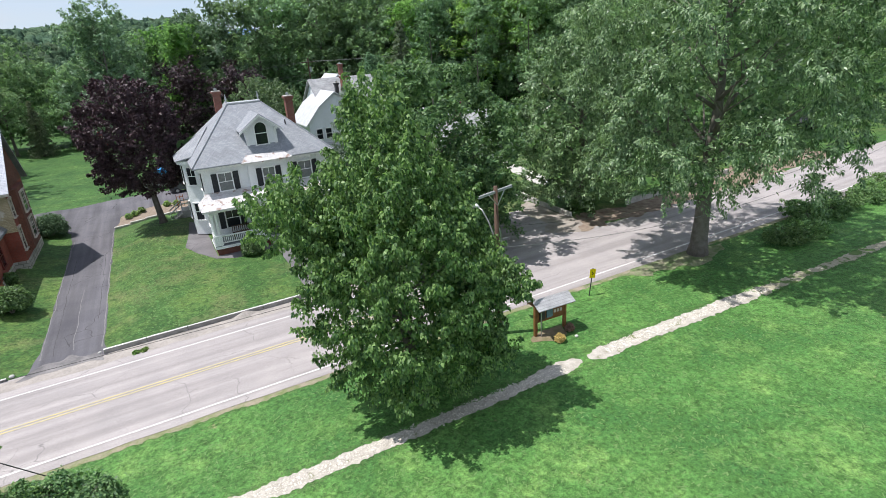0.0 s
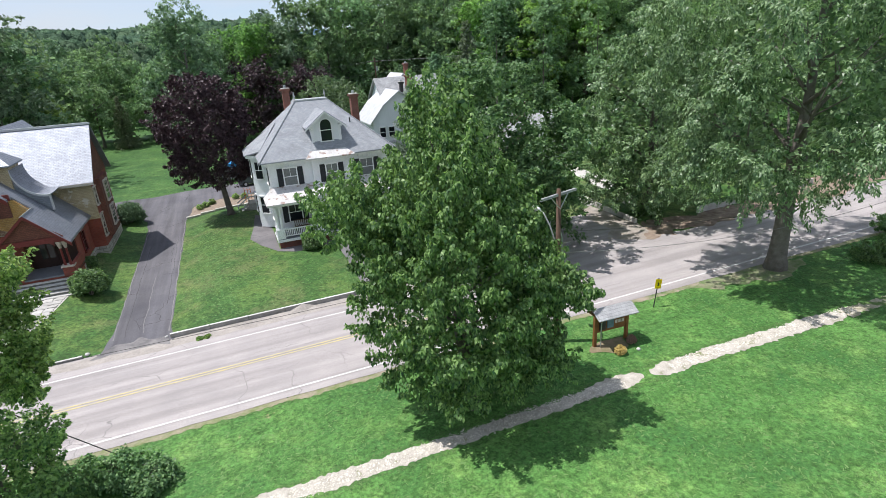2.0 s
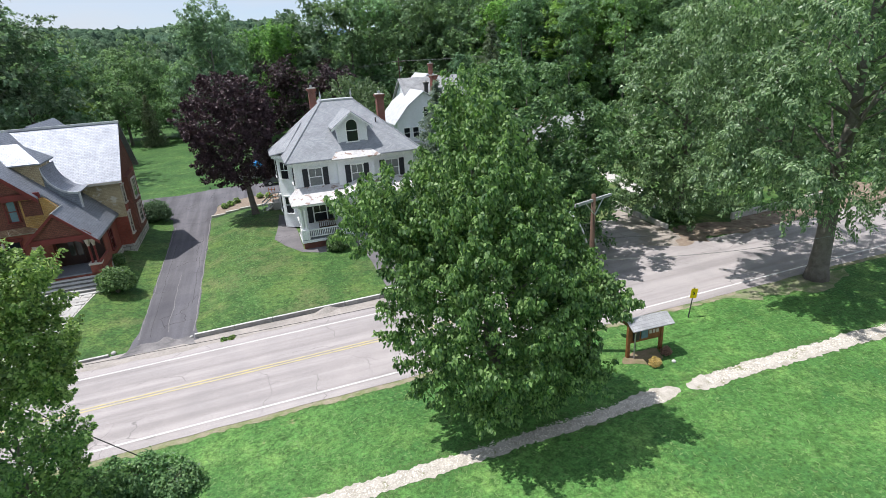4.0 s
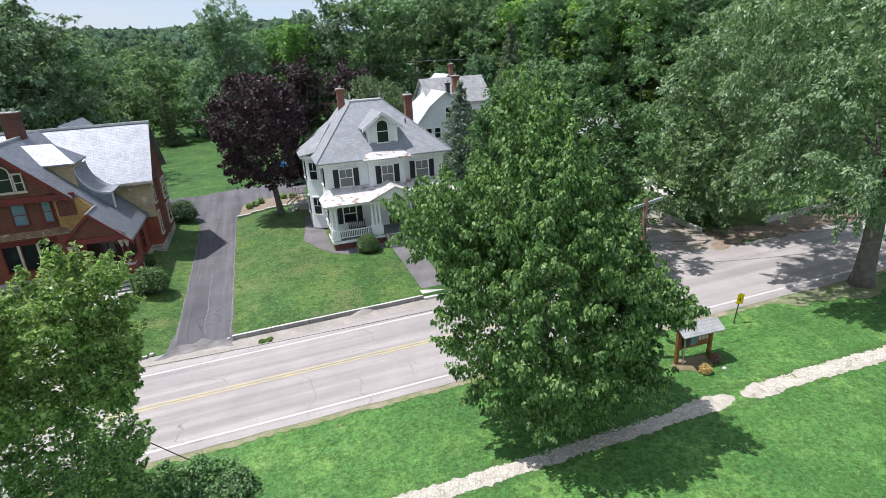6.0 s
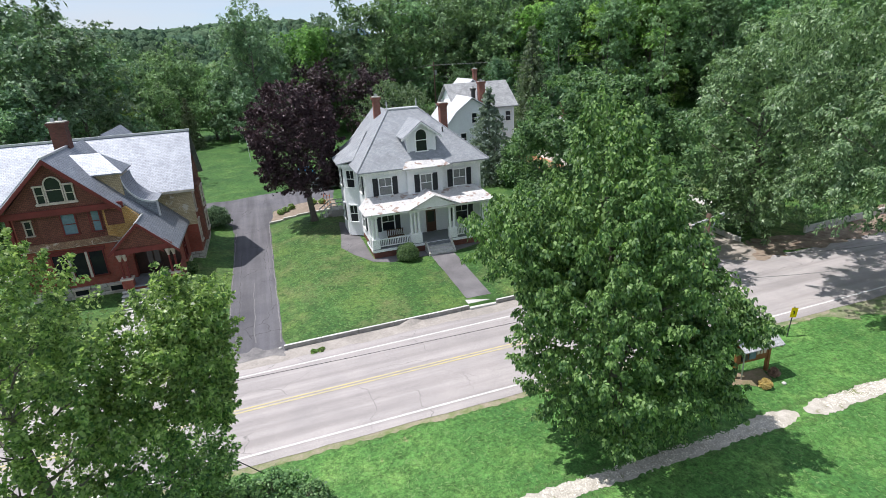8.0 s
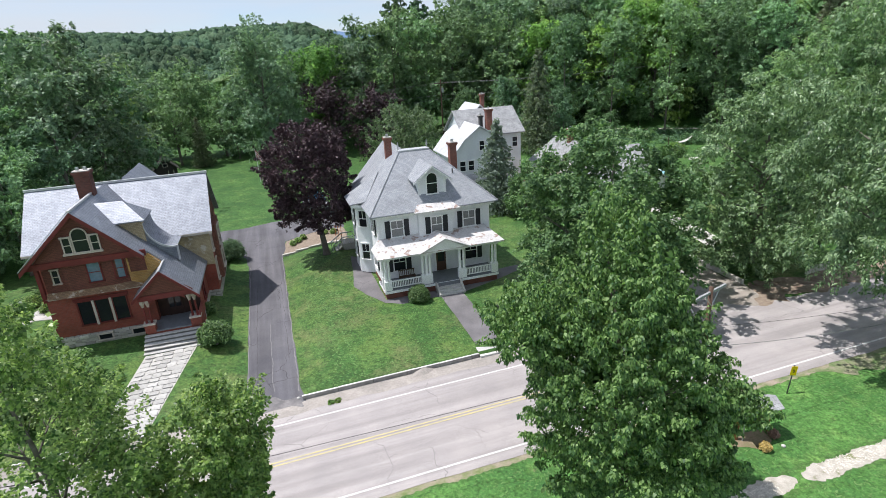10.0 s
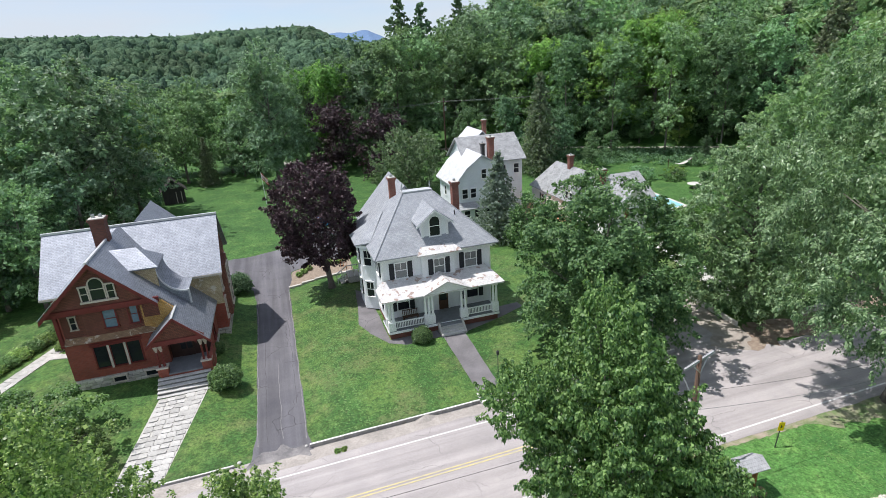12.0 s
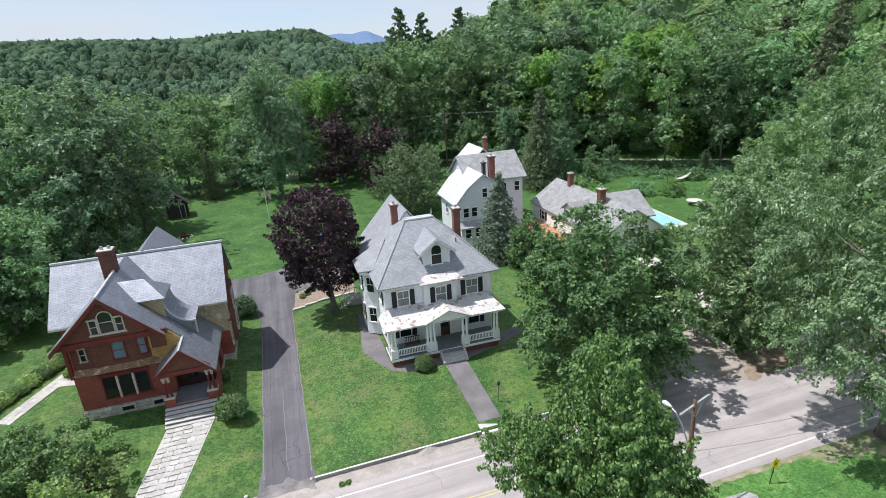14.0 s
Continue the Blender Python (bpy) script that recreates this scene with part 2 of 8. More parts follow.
PORCH_FLOOR = material("grey_porch_paint", (0.20, 0.215, 0.235), (0.15, 0.16, 0.18), scale=2, rough=0.5)
WOOD = material("brown_stained_timber", (0.26, 0.115, 0.04), (0.17, 0.07, 0.025), scale=2.5, rough=0.6, bump=0.3)
GREY_WOOD = coursed("weathered_shingle", (0.36, 0.36, 0.37), (0.46, 0.46, 0.47), (0.2, 0.2, 0.2), 0.14, 0.2, mortar=0.01)
POLE_WOOD = material("creosoted_pole", (0.085, 0.05, 0.035), (0.14, 0.09, 0.065), scale=1.2, rough=0.85, bump=0.4)
METAL = material("galvanised_metal", (0.5, 0.51, 0.52), (0.42, 0.43, 0.44), scale=4, rough=0.4, metal=0.8)
DARK_METAL = material("dark_metal", (0.03, 0.03, 0.032), (0.05, 0.05, 0.05), scale=4, rough=0.45)
CABLE = material("black_cable", (0.03, 0.03, 0.03), (0.05, 0.05, 0.05), scale=2, rough=0.6)
CABLE_GREY = material("grey_cable", (0.25, 0.25, 0.25), (0.2, 0.2, 0.2), scale=2, rough=0.6)
BARK = material("grey_bark", (0.125, 0.108, 0.092), (0.21, 0.19, 0.168), scale=2.2, rough=0.95, bump=0.9, bump_scale=6)
GRANITE = material("granite", (0.60, 0.59, 0.565), (0.45, 0.44, 0.42), scale=1.7, rough=0.85, bump=0.4, spread=0.12)
CONCRETE = material("pale_concrete", (0.55, 0.53, 0.49), (0.42, 0.40, 0.37), scale=0.9, rough=0.9, spread=0.08)
FLAG = material("flagstone", (0.49, 0.475, 0.45), (0.38, 0.37, 0.35), scale=1.4, rough=0.85, spread=0.16, bump=0.3)
TERRACOTTA = material("terracotta", (0.42, 0.19, 0.10), (0.5, 0.26, 0.16), scale=3, rough=0.8)
YELLOW = material("yellow_sign_paint", (0.85, 0.62, 0.0), (0.8, 0.56, 0.0), scale=2, rough=0.4)
BLACK = material("black_print", (0.015, 0.015, 0.015), (0.02, 0.02, 0.02), scale=2, rough=0.5)
TYRE = material("tyre_rubber", (0.02, 0.02, 0.02), (0.03, 0.03, 0.03), scale=5, rough=0.85)
L_FRONT = foliage("linden_leaves", (0.036, 0.10, 0.036), (0.28, 0.42, 0.145), 0.34, hue=0.004, fresh=1.0)
L_MAPLE = foliage("maple_leaves", (0.046, 0.128, 0.05), (0.25, 0.42, 0.165), 0.28, hue=0.004, fresh=0.98, shine=0.35)
L_SILVER = foliage("silver_maple_leaves", (0.05, 0.125, 0.05), (0.315, 0.45, 0.225), 0.29, hue=0.004, fresh=0.95, gloss=0.4, shine=0.5)
L_PURPLE = foliage("purple_maple_leaves", (0.028, 0.015, 0.022), (0.072, 0.036, 0.045), 0.12, hue=0.01, shine=0.35)
L_PURPLE_FAR = foliage("far_purple_leaves", (0.03, 0.016, 0.022), (0.055, 0.028, 0.036), 0.12, hue=0.01, leaflets=3.6, gaps=0.66)
L_BLUE_SPRUCE = foliage("blue_spruce_needles", (0.10, 0.14, 0.115), (0.21, 0.265, 0.225), 0.35, gloss=0.65, shine=0.2)
L_WOOD = foliage("mixed_wood_leaves", (0.10, 0.205, 0.095), (0.235, 0.395, 0.18), 0.34, hue=0.02, shine=0.25, gloss=0.6, leaflets=4.6, gaps=0.68)
L_DEEP = foliage("deep_green_leaves", (0.065, 0.15, 0.078), (0.16, 0.285, 0.142), 0.3, hue=0.012, shine=0.3, leaflets=4.6, gaps=0.68)
L_POPLAR = foliage("grey_green_tall_leaves", (0.095, 0.19, 0.105), (0.225, 0.355, 0.2), 0.32, hue=0.015, leaflets=4.6, gaps=0.68)
L_FAR_SILVER = foliage("silver_tree_leaves", (0.10, 0.19, 0.085), (0.27, 0.39, 0.205), 0.5, hue=0.01, fresh=0.95, leaflets=4.5, gaps=0.66)
L_LIGHT = foliage("light_green_leaves", (0.125, 0.26, 0.055), (0.27, 0.45, 0.11), 0.48, hue=0.02, shine=0.25, leaflets=4.6, gaps=0.68)
L_SPRUCE = foliage("spruce_needles", (0.10, 0.14, 0.085), (0.22, 0.26, 0.165), 0.42, gloss=0.65, hue=0.02, shine=0.2)
L_PINE = foliage("pine_needles", (0.05, 0.11, 0.055), (0.11, 0.19, 0.09), 0.25, gloss=0.65, shine=0.2)
L_SHRUB = foliage("shrub_leaves", (0.065, 0.15, 0.045), (0.225, 0.385, 0.115), 0.36, hue=0.008)
L_YELLOWISH = foliage("yellow_green_leaves", (0.06, 0.135, 0.048), (0.44, 0.56, 0.235), 0.48, gloss=0.35, hue=0.006, fresh=1.03)
W_GREEN = foliage("wood_canopy", (0.14, 0.265, 0.10), (0.215, 0.355, 0.135), 0.32, hue=0.035, patchy=0.09, shine=0.12, gloss=0.8, leaflets=2.8, gaps=0.68)
W_DARK = foliage("dark_wood_canopy", (0.095, 0.19, 0.078), (0.14, 0.245, 0.098), 0.32, hue=0.03, patchy=0.09, shine=0.12, gloss=0.8, leaflets=2.8, gaps=0.68)
W_PALE = foliage("pale_wood_canopy", (0.185, 0.30, 0.145), (0.25, 0.38, 0.185), 0.32, hue=0.02, patchy=0.09, shine=0.12, gloss=0.8, leaflets=2.8, gaps=0.68)
# far crowns: base colours shifted towards blue to carry the distance haze
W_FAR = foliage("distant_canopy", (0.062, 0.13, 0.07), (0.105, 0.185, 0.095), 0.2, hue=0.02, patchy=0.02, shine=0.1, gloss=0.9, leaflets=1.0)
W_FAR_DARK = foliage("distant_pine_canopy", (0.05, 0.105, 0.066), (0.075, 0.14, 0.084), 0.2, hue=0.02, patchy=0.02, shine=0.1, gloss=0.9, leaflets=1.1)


# ---------------------------------------------------------------- mesh helpers
def thing(name, label, category, at=(0, 0, 0), turn=0.0, group="", kind=""):
    ob = new(name)
    ob.empty_display_size = 0.3
    ob.matrix_basis = pose(*at, 0, 0, turn)
    return tagged(ob, label, category, group, kind)


def finish(bm, name, mat, smooth=False):
    """A mesh from a bmesh, with a UV map in metres along each face."""
    bm.normal_update()
    uv = bm.loops.layers.uv.new("UVMap")
    for f in bm.faces:
        n = f.normal
        across = Vector((-n.y, n.x, 0))
        across = across.normalized() if across.length > 0.05 else Vector((1, 0, 0))
        up = n.cross(across)
        for lp in f.loops:
            lp[uv].uv = (lp.vert.co.dot(across), lp.vert.co.dot(up))
        f.smooth = smooth
    me = bpy.data.meshes.new(name)
    bm.to_mesh(me)
    bm.free()
    me.materials.append(mat)
    return me


def part(name, bm, mat, parent, label="", smooth=False):
    ob = new(name, finish(bm, name, mat, smooth))
    ob.parent = parent
    return tagged(ob, label)


def again(ob, m, parent=None):
    """Another object on the same mesh, under the same parent."""
    o = new(ob.name.split(".")[0], ob.data)
    o.parent = parent or ob.parent
    o.matrix_basis = m
    if "label" in ob:
        o["label"] = ob["label"]
    return o


def box(x0, x1, y0, y1, z0, z1, bm=None, bevel=0.0):
    bm = bm or bmesh.new()
    vs = [bm.verts.new((x, y, z)) for z in (z0, z1) for x, y in ((x0, y0), (x1, y0), (x1, y1), (x0, y1))]
    faces = [bm.faces.new([vs[i] for i in q]) for q in ((3, 2, 1, 0), (4, 5, 6, 7), (0, 1, 5, 4), (1, 2, 6, 5), (2, 3, 7, 6), (3, 0, 4, 7))]
    if bevel:
        bmesh.ops.bevel(bm, geom=list({e for f in faces for e in f.edges}), offset=bevel, segments=1, affect="EDGES")
    return bm


def prism(outline, z0, z1, bm=None):
    """An upright prism over an outline of (x, y)."""
    bm = bm or bmesh.new()
    low = [bm.verts.new((x, y, z0)) for x, y in outline]
    top = [bm.verts.new((x, y, z1)) for x, y in outline]
    n = len(outline)
    bm.faces.new(list(reversed(low)))
    bm.faces.new(top)
    for i in range(n):
        bm.faces.new((low[i], low[(i + 1) % n], top[(i + 1) % n], top[i]))
    bmesh.ops.recalc_face_normals(bm, faces=bm.faces)
    return bm


def slab(points, thick, bm=None):
    """A plate with the given top corners (any plane) and a thickness downwards."""
    bm = bm or bmesh.new()
    top = [bm.verts.new(p) for p in points]
    low = [bm.verts.new((p[0], p[1], p[2] - thick)) for p in points]
    n = len(points)
    new_faces = [bm.faces.new(top), bm.faces.new(list(reversed(low)))]
    for i in range(n):
        new_faces.append(bm.faces.new((top[i], low[i], low[(i + 1) % n], top[(i + 1) % n])))
    bmesh.ops.recalc_face_normals(bm, faces=new_faces)
    return bm


def extrude_xz(outline, y0, y1, bm=None):
    """A plate in the xz plane with the outline (x, z), from y0 to y1."""
    bm = bm or bmesh.new()
    a = [bm.verts.new((x, y0, z)) for x, z in outline]
    b = [bm.verts.new((x, y1, z)) for x, z in outline]
    n = len(outline)
    made = [bm.faces.new(a), bm.faces.new(list(reversed(b)))]
    for i in range(n):
        made.append(bm.faces.new((a[i], b[i], b[(i + 1) % n], a[(i + 1) % n])))
    bmesh.ops.recalc_face_normals(bm, faces=made)
    return bm


def tube(points, radii, sides=8, bm=None):
    """A round limb along points, of the given radii."""
    bm = bm or bmesh.new()
    rings = []
    for i, p in enumerate(points):
        p = Vector(p)
        ahead = (Vector(points[min(i + 1, len(points) - 1)]) - Vector(points[max(i - 1, 0)])).normalized()
        side = ahead.cross(Vector((0.3, 1, 0.2)) if abs(ahead.y) < 0.9 else Vector((1, 0, 0))).normalized()
        other = ahead.cross(side)
        r = radii[i] if isinstance(radii, (list, tuple)) else radii
        rings.append([bm.verts.new(p + r * (math.cos(a) * side + math.sin(a) * other)) for a in [2 * math.pi * k / sides for k in range(sides)]])
    for a, b in zip(rings, rings[1:]):
        for k in range(sides):
            bm.faces.new((a[k], a[(k + 1) % sides], b[(k + 1) % sides], b[k]))
    bm.faces.new(list(reversed(rings[0])))
    bm.faces.new(rings[-1])
    bmesh.ops.recalc_face_normals(bm, faces=bm.faces)
    return bm


def raw_mesh(name, verts, quads, mat):
    me = bpy.data.meshes.new(name)
    me.vertices.add(len(verts))
    me.vertices.foreach_set("co", np.asarray(verts, np.float32).ravel())
    me.loops.add(quads.size)
    me.loops.foreach_set("vertex_index", quads.astype(np.int32).ravel())
    me.polygons.add(len(quads))
    me.polygons.foreach_set("loop_start", np.arange(0, quads.size, quads.shape[1], dtype=np.int32))
    me.update(calc_edges=True)
    me.materials.append(mat)
    return me


def world_of(ob):
    m = ob.matrix_basis
    return world_of(ob.parent) @ ob.matrix_parent_inverse @ m if ob.parent else m


def wpart(name, bm, mat, parent, label="", smooth=False, m=None):
    """A part whose mesh is given in world metres, or at the world pose m."""
    ob = part(name, bm, mat, parent, label, smooth)
    ob.matrix_parent_inverse = world_of(parent).inverted()
    if m is not None:
        ob.matrix_basis = m
    return ob


def wagain(ob, m, parent=None):
    o = again(ob, m, parent)
    o.matrix_parent_inverse = world_of(o.parent).inverted()
    return o


def lerp(v, xs, ys):
    return float(np.interp(v, xs, ys))


def ease(v, a, b):
    u = min(1.0, max(0.0, (v - a) / (b - a)))
    return u * u * (3 - 2 * u)


# ---------------------------------------------------------------- ground
def rise(x):
    """The street climbs gently from left to right."""
    return 0.018 * min(80.0, max(0.0, x + 14))


def hills(x, y):
    """Wooded slopes behind the village, the valley to the left of them and the far hillside."""
    s = (x - 75) * 0.55 + (y - 112) * 0.83
    d, side = math.hypot(x, y), math.degrees(math.atan2(x, max(1.0, y)))
    z = 52 * (1 - math.exp(-max(0.0, s) * 0.30 / 52)) * ease(side, 10, 26) * (1 - ease(d, 330, 520))
    z -= 12 * ease(d, 140, 300) * ease(-side, -9, 6)
    far = 70 - 34 * ease(side, 3.5, 9) + 5 * math.exp(-(((side + 2) / 3) ** 2))
    z += far * ease(d, 420, 1000) + 14 * ease(d, 400, 800) * noise.noise((x * 0.0036, y * 0.0036, 3.1))
    return z


def ground_z(x, y):
    base = rise(x)
    if y < 35.6:
        return base
    drive = lerp(y, [35.6, 50, 62, 80, 120], [base + 0.03, 0.35, 0.5, 0.6, 0.6])
    mound = lerp(y, [35.6, 46, 60, 66, 90], [base + 0.32, 1.2, 1.2, 0.75, 0.6])
    brick = lerp(y, [35.6, 46.5, 62, 75, 90], [base + 0.25, 1.2, 1.2, 0.8, 0.6])
    street = lerp(y, [35.6, 80], [base, base + 0.5])
    if x < -9.1:
        z = drive + (brick - drive) * ease(-x, 9.1, 12.5)
    elif x < -5.9:
        z = drive
    elif x < 20:
        z = drive + (mound - drive) * ease(x, -5.9, -1.5)
    else:
        z = mound + (street - mound) * ease(x, 20, 26)
    return z + hills(x, y)


def ground_mesh():
    xs = np.unique(np.r_[np.linspace(-2600, -150, 50), np.linspace(-150, -40, 23), np.linspace(-40, 70, 111), np.linspace(70, 180, 23), np.linspace(180, 2600, 50), -14, -9.1, -5.9])
    ys = np.unique(np.r_[np.linspace(-400, -20, 14), np.linspace(-20, 24, 23), np.r_[np.linspace(24, 35, 12), np.linspace(36, 70, 35)], np.linspace(70, 140, 29), np.linspace(140, 420, 41), np.linspace(420, 3200, 56), 35.54, 35.62])
    verts = [(x, y, ground_z(x, y)) for y in ys for x in xs]
    n = len(xs)
    i = np.arange(len(ys) - 1)[:, None] * n + np.arange(n - 1)[None]
    quads = np.stack([i, i + 1, i + n + 1, i + n], -1).reshape(-1, 4)
    me = raw_mesh("ground", verts, quads, GRASS)
    me.polygons.foreach_set("use_smooth", np.ones(len(quads), bool))
    return me


def grass_material():
    m = bpy.data.materials.new("mown_grass")
    m.use_nodes = True
    nodes, link = m.node_tree.nodes, m.node_tree.links.new
    bsdf = nodes["Principled BSDF"]
    bsdf.inputs["Roughness"].default_value = 0.75
    bsdf.inputs["Specular IOR Level"].default_value = 0.25
    coord = nodes.new("ShaderNodeTexCoord")

    def noise_at(scale, detail=5.0, rough=0.6):
        n = nodes.new("ShaderNodeTexNoise")
        n.inputs["Scale"].default_value, n.inputs["Detail"].default_value, n.inputs["Roughness"].default_value = scale, detail, rough
        link(coord.outputs["Object"], n.inputs["Vector"])
        return n.outputs["Fac"]

    def mixed(fac, lo, hi, a, b):
        r = nodes.new("ShaderNodeMapRange")
        r.inputs[1].default_value, r.inputs[2].default_value = lo, hi
        link(fac, r.inputs[0])
        x = nodes.new("ShaderNodeMix")
        x.data_type = "RGBA"
        link(r.outputs[0], x.inputs[0])
        for slot, v in ((6, a), (7, b)):
            if isinstance(v, tuple):
                x.inputs[slot].default_value = (*v, 1)
            else:
                link(v, x.inputs[slot])
        return x.outputs[2]

    base = mixed(noise_at(0.16, 6, 0.65), 0.38, 0.62, (0.05, 0.142, 0.036), (0.105, 0.243, 0.058))
    base = mixed(noise_at(0.42, 8, 0.7), 0.50, 0.66, base, (0.165, 0.30, 0.078))
    base = mixed(noise_at(2.2, 6, 0.75), 0.44, 0.62, base, (0.052, 0.13, 0.028))
    base = mixed(noise_at(1.3, 8, 0.7), 0.64, 0.78, base, (0.27, 0.24, 0.13))
    # the house lawns behind the kerb are dry and worn
    parts = nodes.new("ShaderNodeSeparateXYZ")
    link(coord.outputs["Object"], parts.inputs[0])
    dry = mixed(noise_at(0.4, 9, 0.74), 0.46, 0.60, base, (0.165, 0.275, 0.066))
    dry = mixed(noise_at(0.22, 8, 0.68), 0.50, 0.70, dry, (0.25, 0.26, 0.115))
    dry = mixed(noise_at(1.9, 6, 0.76), 0.50, 0.62, dry, (0.062, 0.135, 0.03))
    near = mixed(parts.outputs["Y"], 35.4, 36.0, base, dry)
    base = mixed(parts.outputs["Y"], 56.0, 70.0, near, base)
    fine = noise_at(5.5, 5, 0.82)
    lush = nodes.new("ShaderNodeMapRange")
    for slot, v in ((1, 25.0), (2, 36.0), (3, 1.06), (4, 0.68)):
        lush.inputs[slot].default_value = v
    link(parts.outputs["Y"], lush.inputs[0])
    field = nodes.new("ShaderNodeHueSaturation")
    link(lush.outputs[0], field.inputs["Value"])
    link(base, field.inputs["Color"])
    base = field.outputs["Color"]
    hsv = nodes.new("ShaderNodeHueSaturation")
    r = nodes.new("ShaderNodeMapRange")
    r.inputs[1].default_value, r.inputs[2].default_value, r.inputs[3].default_value, r.inputs[4].default_value = 0.32, 0.68, 0.35, 1.65
    link(fine, r.inputs[0])
    link(r.outputs[0], hsv.inputs["Value"])
    link(base, hsv.inputs["Color"])
    link(hsv.outputs["Color"], bsdf.inputs["Base Color"])
    bn = nodes.new("ShaderNodeBump")
    bn.inputs["Strength"].default_value = 0.55
    bn.inputs["Distance"].default_value = 0.05
    link(noise_at(14.0, 4, 0.7), bn.inputs["Height"])
    link(bn.outputs[0], bsdf.inputs["Normal"])
    return m


def asphalt(name, colour, second, crack, stretch=(0.05, 1.6, 1), streak=0.75):
    """Old asphalt: pale wheel tracks, patches and a net of cracks."""
    m = material(name, colour, second, scale=0.35, rough=0.9, fine=22, bump=0.25)
    nodes, link = m.node_tree.nodes, m.node_tree.links.new
    bsdf = nodes["Principled BSDF"]
    old = bsdf.inputs["Base Color"].links[0].from_socket
    coord = nodes.new("ShaderNodeTexCoord")
    warp = nodes.new("ShaderNodeTexNoise")
    warp.inputs["Scale"].default_value, warp.inputs["Detail"].default_value = 0.8, 6.0
    link(coord.outputs["Object"], warp.inputs["Vector"])
    add = nodes.new("ShaderNodeMix")
    add.data_type = "RGBA"
    add.blend_type = "LINEAR_LIGHT"
    add.inputs[0].default_value = 0.6
    link(coord.outputs["Object"], add.inputs[6])
    link(warp.outputs["Color"], add.inputs[7])
    cells = nodes.new("ShaderNodeTexVoronoi")
    cells.feature = "DISTANCE_TO_EDGE"
    cells.inputs["Scale"].default_value = 0.28
    link(add.outputs[2], cells.inputs["Vector"])
    r = nodes.new("ShaderNodeMapRange")
    r.inputs[1].default_value, r.inputs[2].default_value, r.inputs[3].default_value, r.inputs[4].default_value = 0.002, 0.008, 1.0, 0.0
    link(cells.outputs["Distance"], r.inputs[0])
    gate = nodes.new("ShaderNodeTexNoise")
    gate.inputs["Scale"].default_value = 0.25
    link(coord.outputs["Object"], gate.inputs["Vector"])
    gr = nodes.new("ShaderNodeMapRange")
    gr.inputs[1].default_value, gr.inputs[2].default_value = 0.48, 0.56
    link(gate.outputs["Fac"], gr.inputs[0])
    mul = nodes.new("ShaderNodeMath")
    mul.operation = "MULTIPLY"
    link(r.outputs[0], mul.inputs[0])
    link(gr.outputs[0], mul.inputs[1])
    way = nodes.new("ShaderNodeMapping")
    way.inputs["Scale"].default_value = stretch
    link(coord.outputs["Object"], way.inputs[0])
    wear = nodes.new("ShaderNodeTexNoise")
    wear.inputs["Scale"].default_value, wear.inputs["Detail"].default_value = 1.0, 5.0
    link(way.outputs[0], wear.inputs["Vector"])
    wr = nodes.new("ShaderNodeMapRange")
    wr.inputs[1].default_value, wr.inputs[2].default_value, wr.inputs[3].default_value, wr.inputs[4].default_value = 0.35, 0.65, streak, 2 - streak
    link(wear.outputs["Fac"], wr.inputs[0])
    tone = nodes.new("ShaderNodeHueSaturation")
    link(wr.outputs[0], tone.inputs["Value"])
    link(old, tone.inputs["Color"])
    old = tone.outputs["Color"]
    mix = nodes.new("ShaderNodeMix")
    mix.data_type = "RGBA"
    mix.inputs[7].default_value = (*crack, 1)
    link(mul.outputs[0], mix.inputs[0])
    link(old, mix.inputs[6])
    link(mix.outputs[2], bsdf.inputs["Base Color"])
    return m


GRASS = grass_material()
ROAD = asphalt("sun_bleached_asphalt", (0.40, 0.365, 0.355), (0.33, 0.305, 0.30), (0.235, 0.22, 0.215), streak=0.86)
DRIVE = asphalt("dark_drive_asphalt", (0.11, 0.107, 0.12), (0.145, 0.14, 0.15), (0.055, 0.053, 0.056), (1.3, 0.06, 1), 0.78)
SHOULDER = material("sandy_shoulder", (0.36, 0.30, 0.24), (0.16, 0.21, 0.07), scale=1.3, rough=0.95, fine=12)
GRAVEL = material("white_gravel", (0.55, 0.51, 0.455), (0.35, 0.32, 0.265), scale=2.2, rough=0.95, fine=26, bump=0.9, bump_scale=14, worn=((0.20, 0.22, 0.10), 1.1, 0.60))
WORN_PATH = material("worn_earth_path", (0.50, 0.45, 0.36), (0.30, 0.28, 0.18), scale=1.2, rough=0.95, fine=16, bump=0.6, worn=((0.12, 0.19, 0.06), 1.5, 0.52))
EARTH = material("bare_earth", (0.30, 0.27, 0.19), (0.105, 0.185, 0.055), scale=1.2, rough=0.95, fine=14, bump=0.6)
MULCH = material("brown_mulch", (0.22, 0.17, 0.13), (0.33, 0.27, 0.21), scale=3, rough=0.95, bump=0.8)
LINE_WHITE = material("worn_white_line", (0.78, 0.77, 0.75), (0.55, 0.53, 0.52), scale=3.0, rough=0.8)
LINE_YELLOW = material("worn_yellow_line", (0.64, 0.53, 0.22), (0.44, 0.40, 0.30), scale=2.0, rough=0.8)

ground = tagged(new("ground", ground_mesh()), "mown green lawn and ground reaching to wooded hills", "ground", kind="structure")


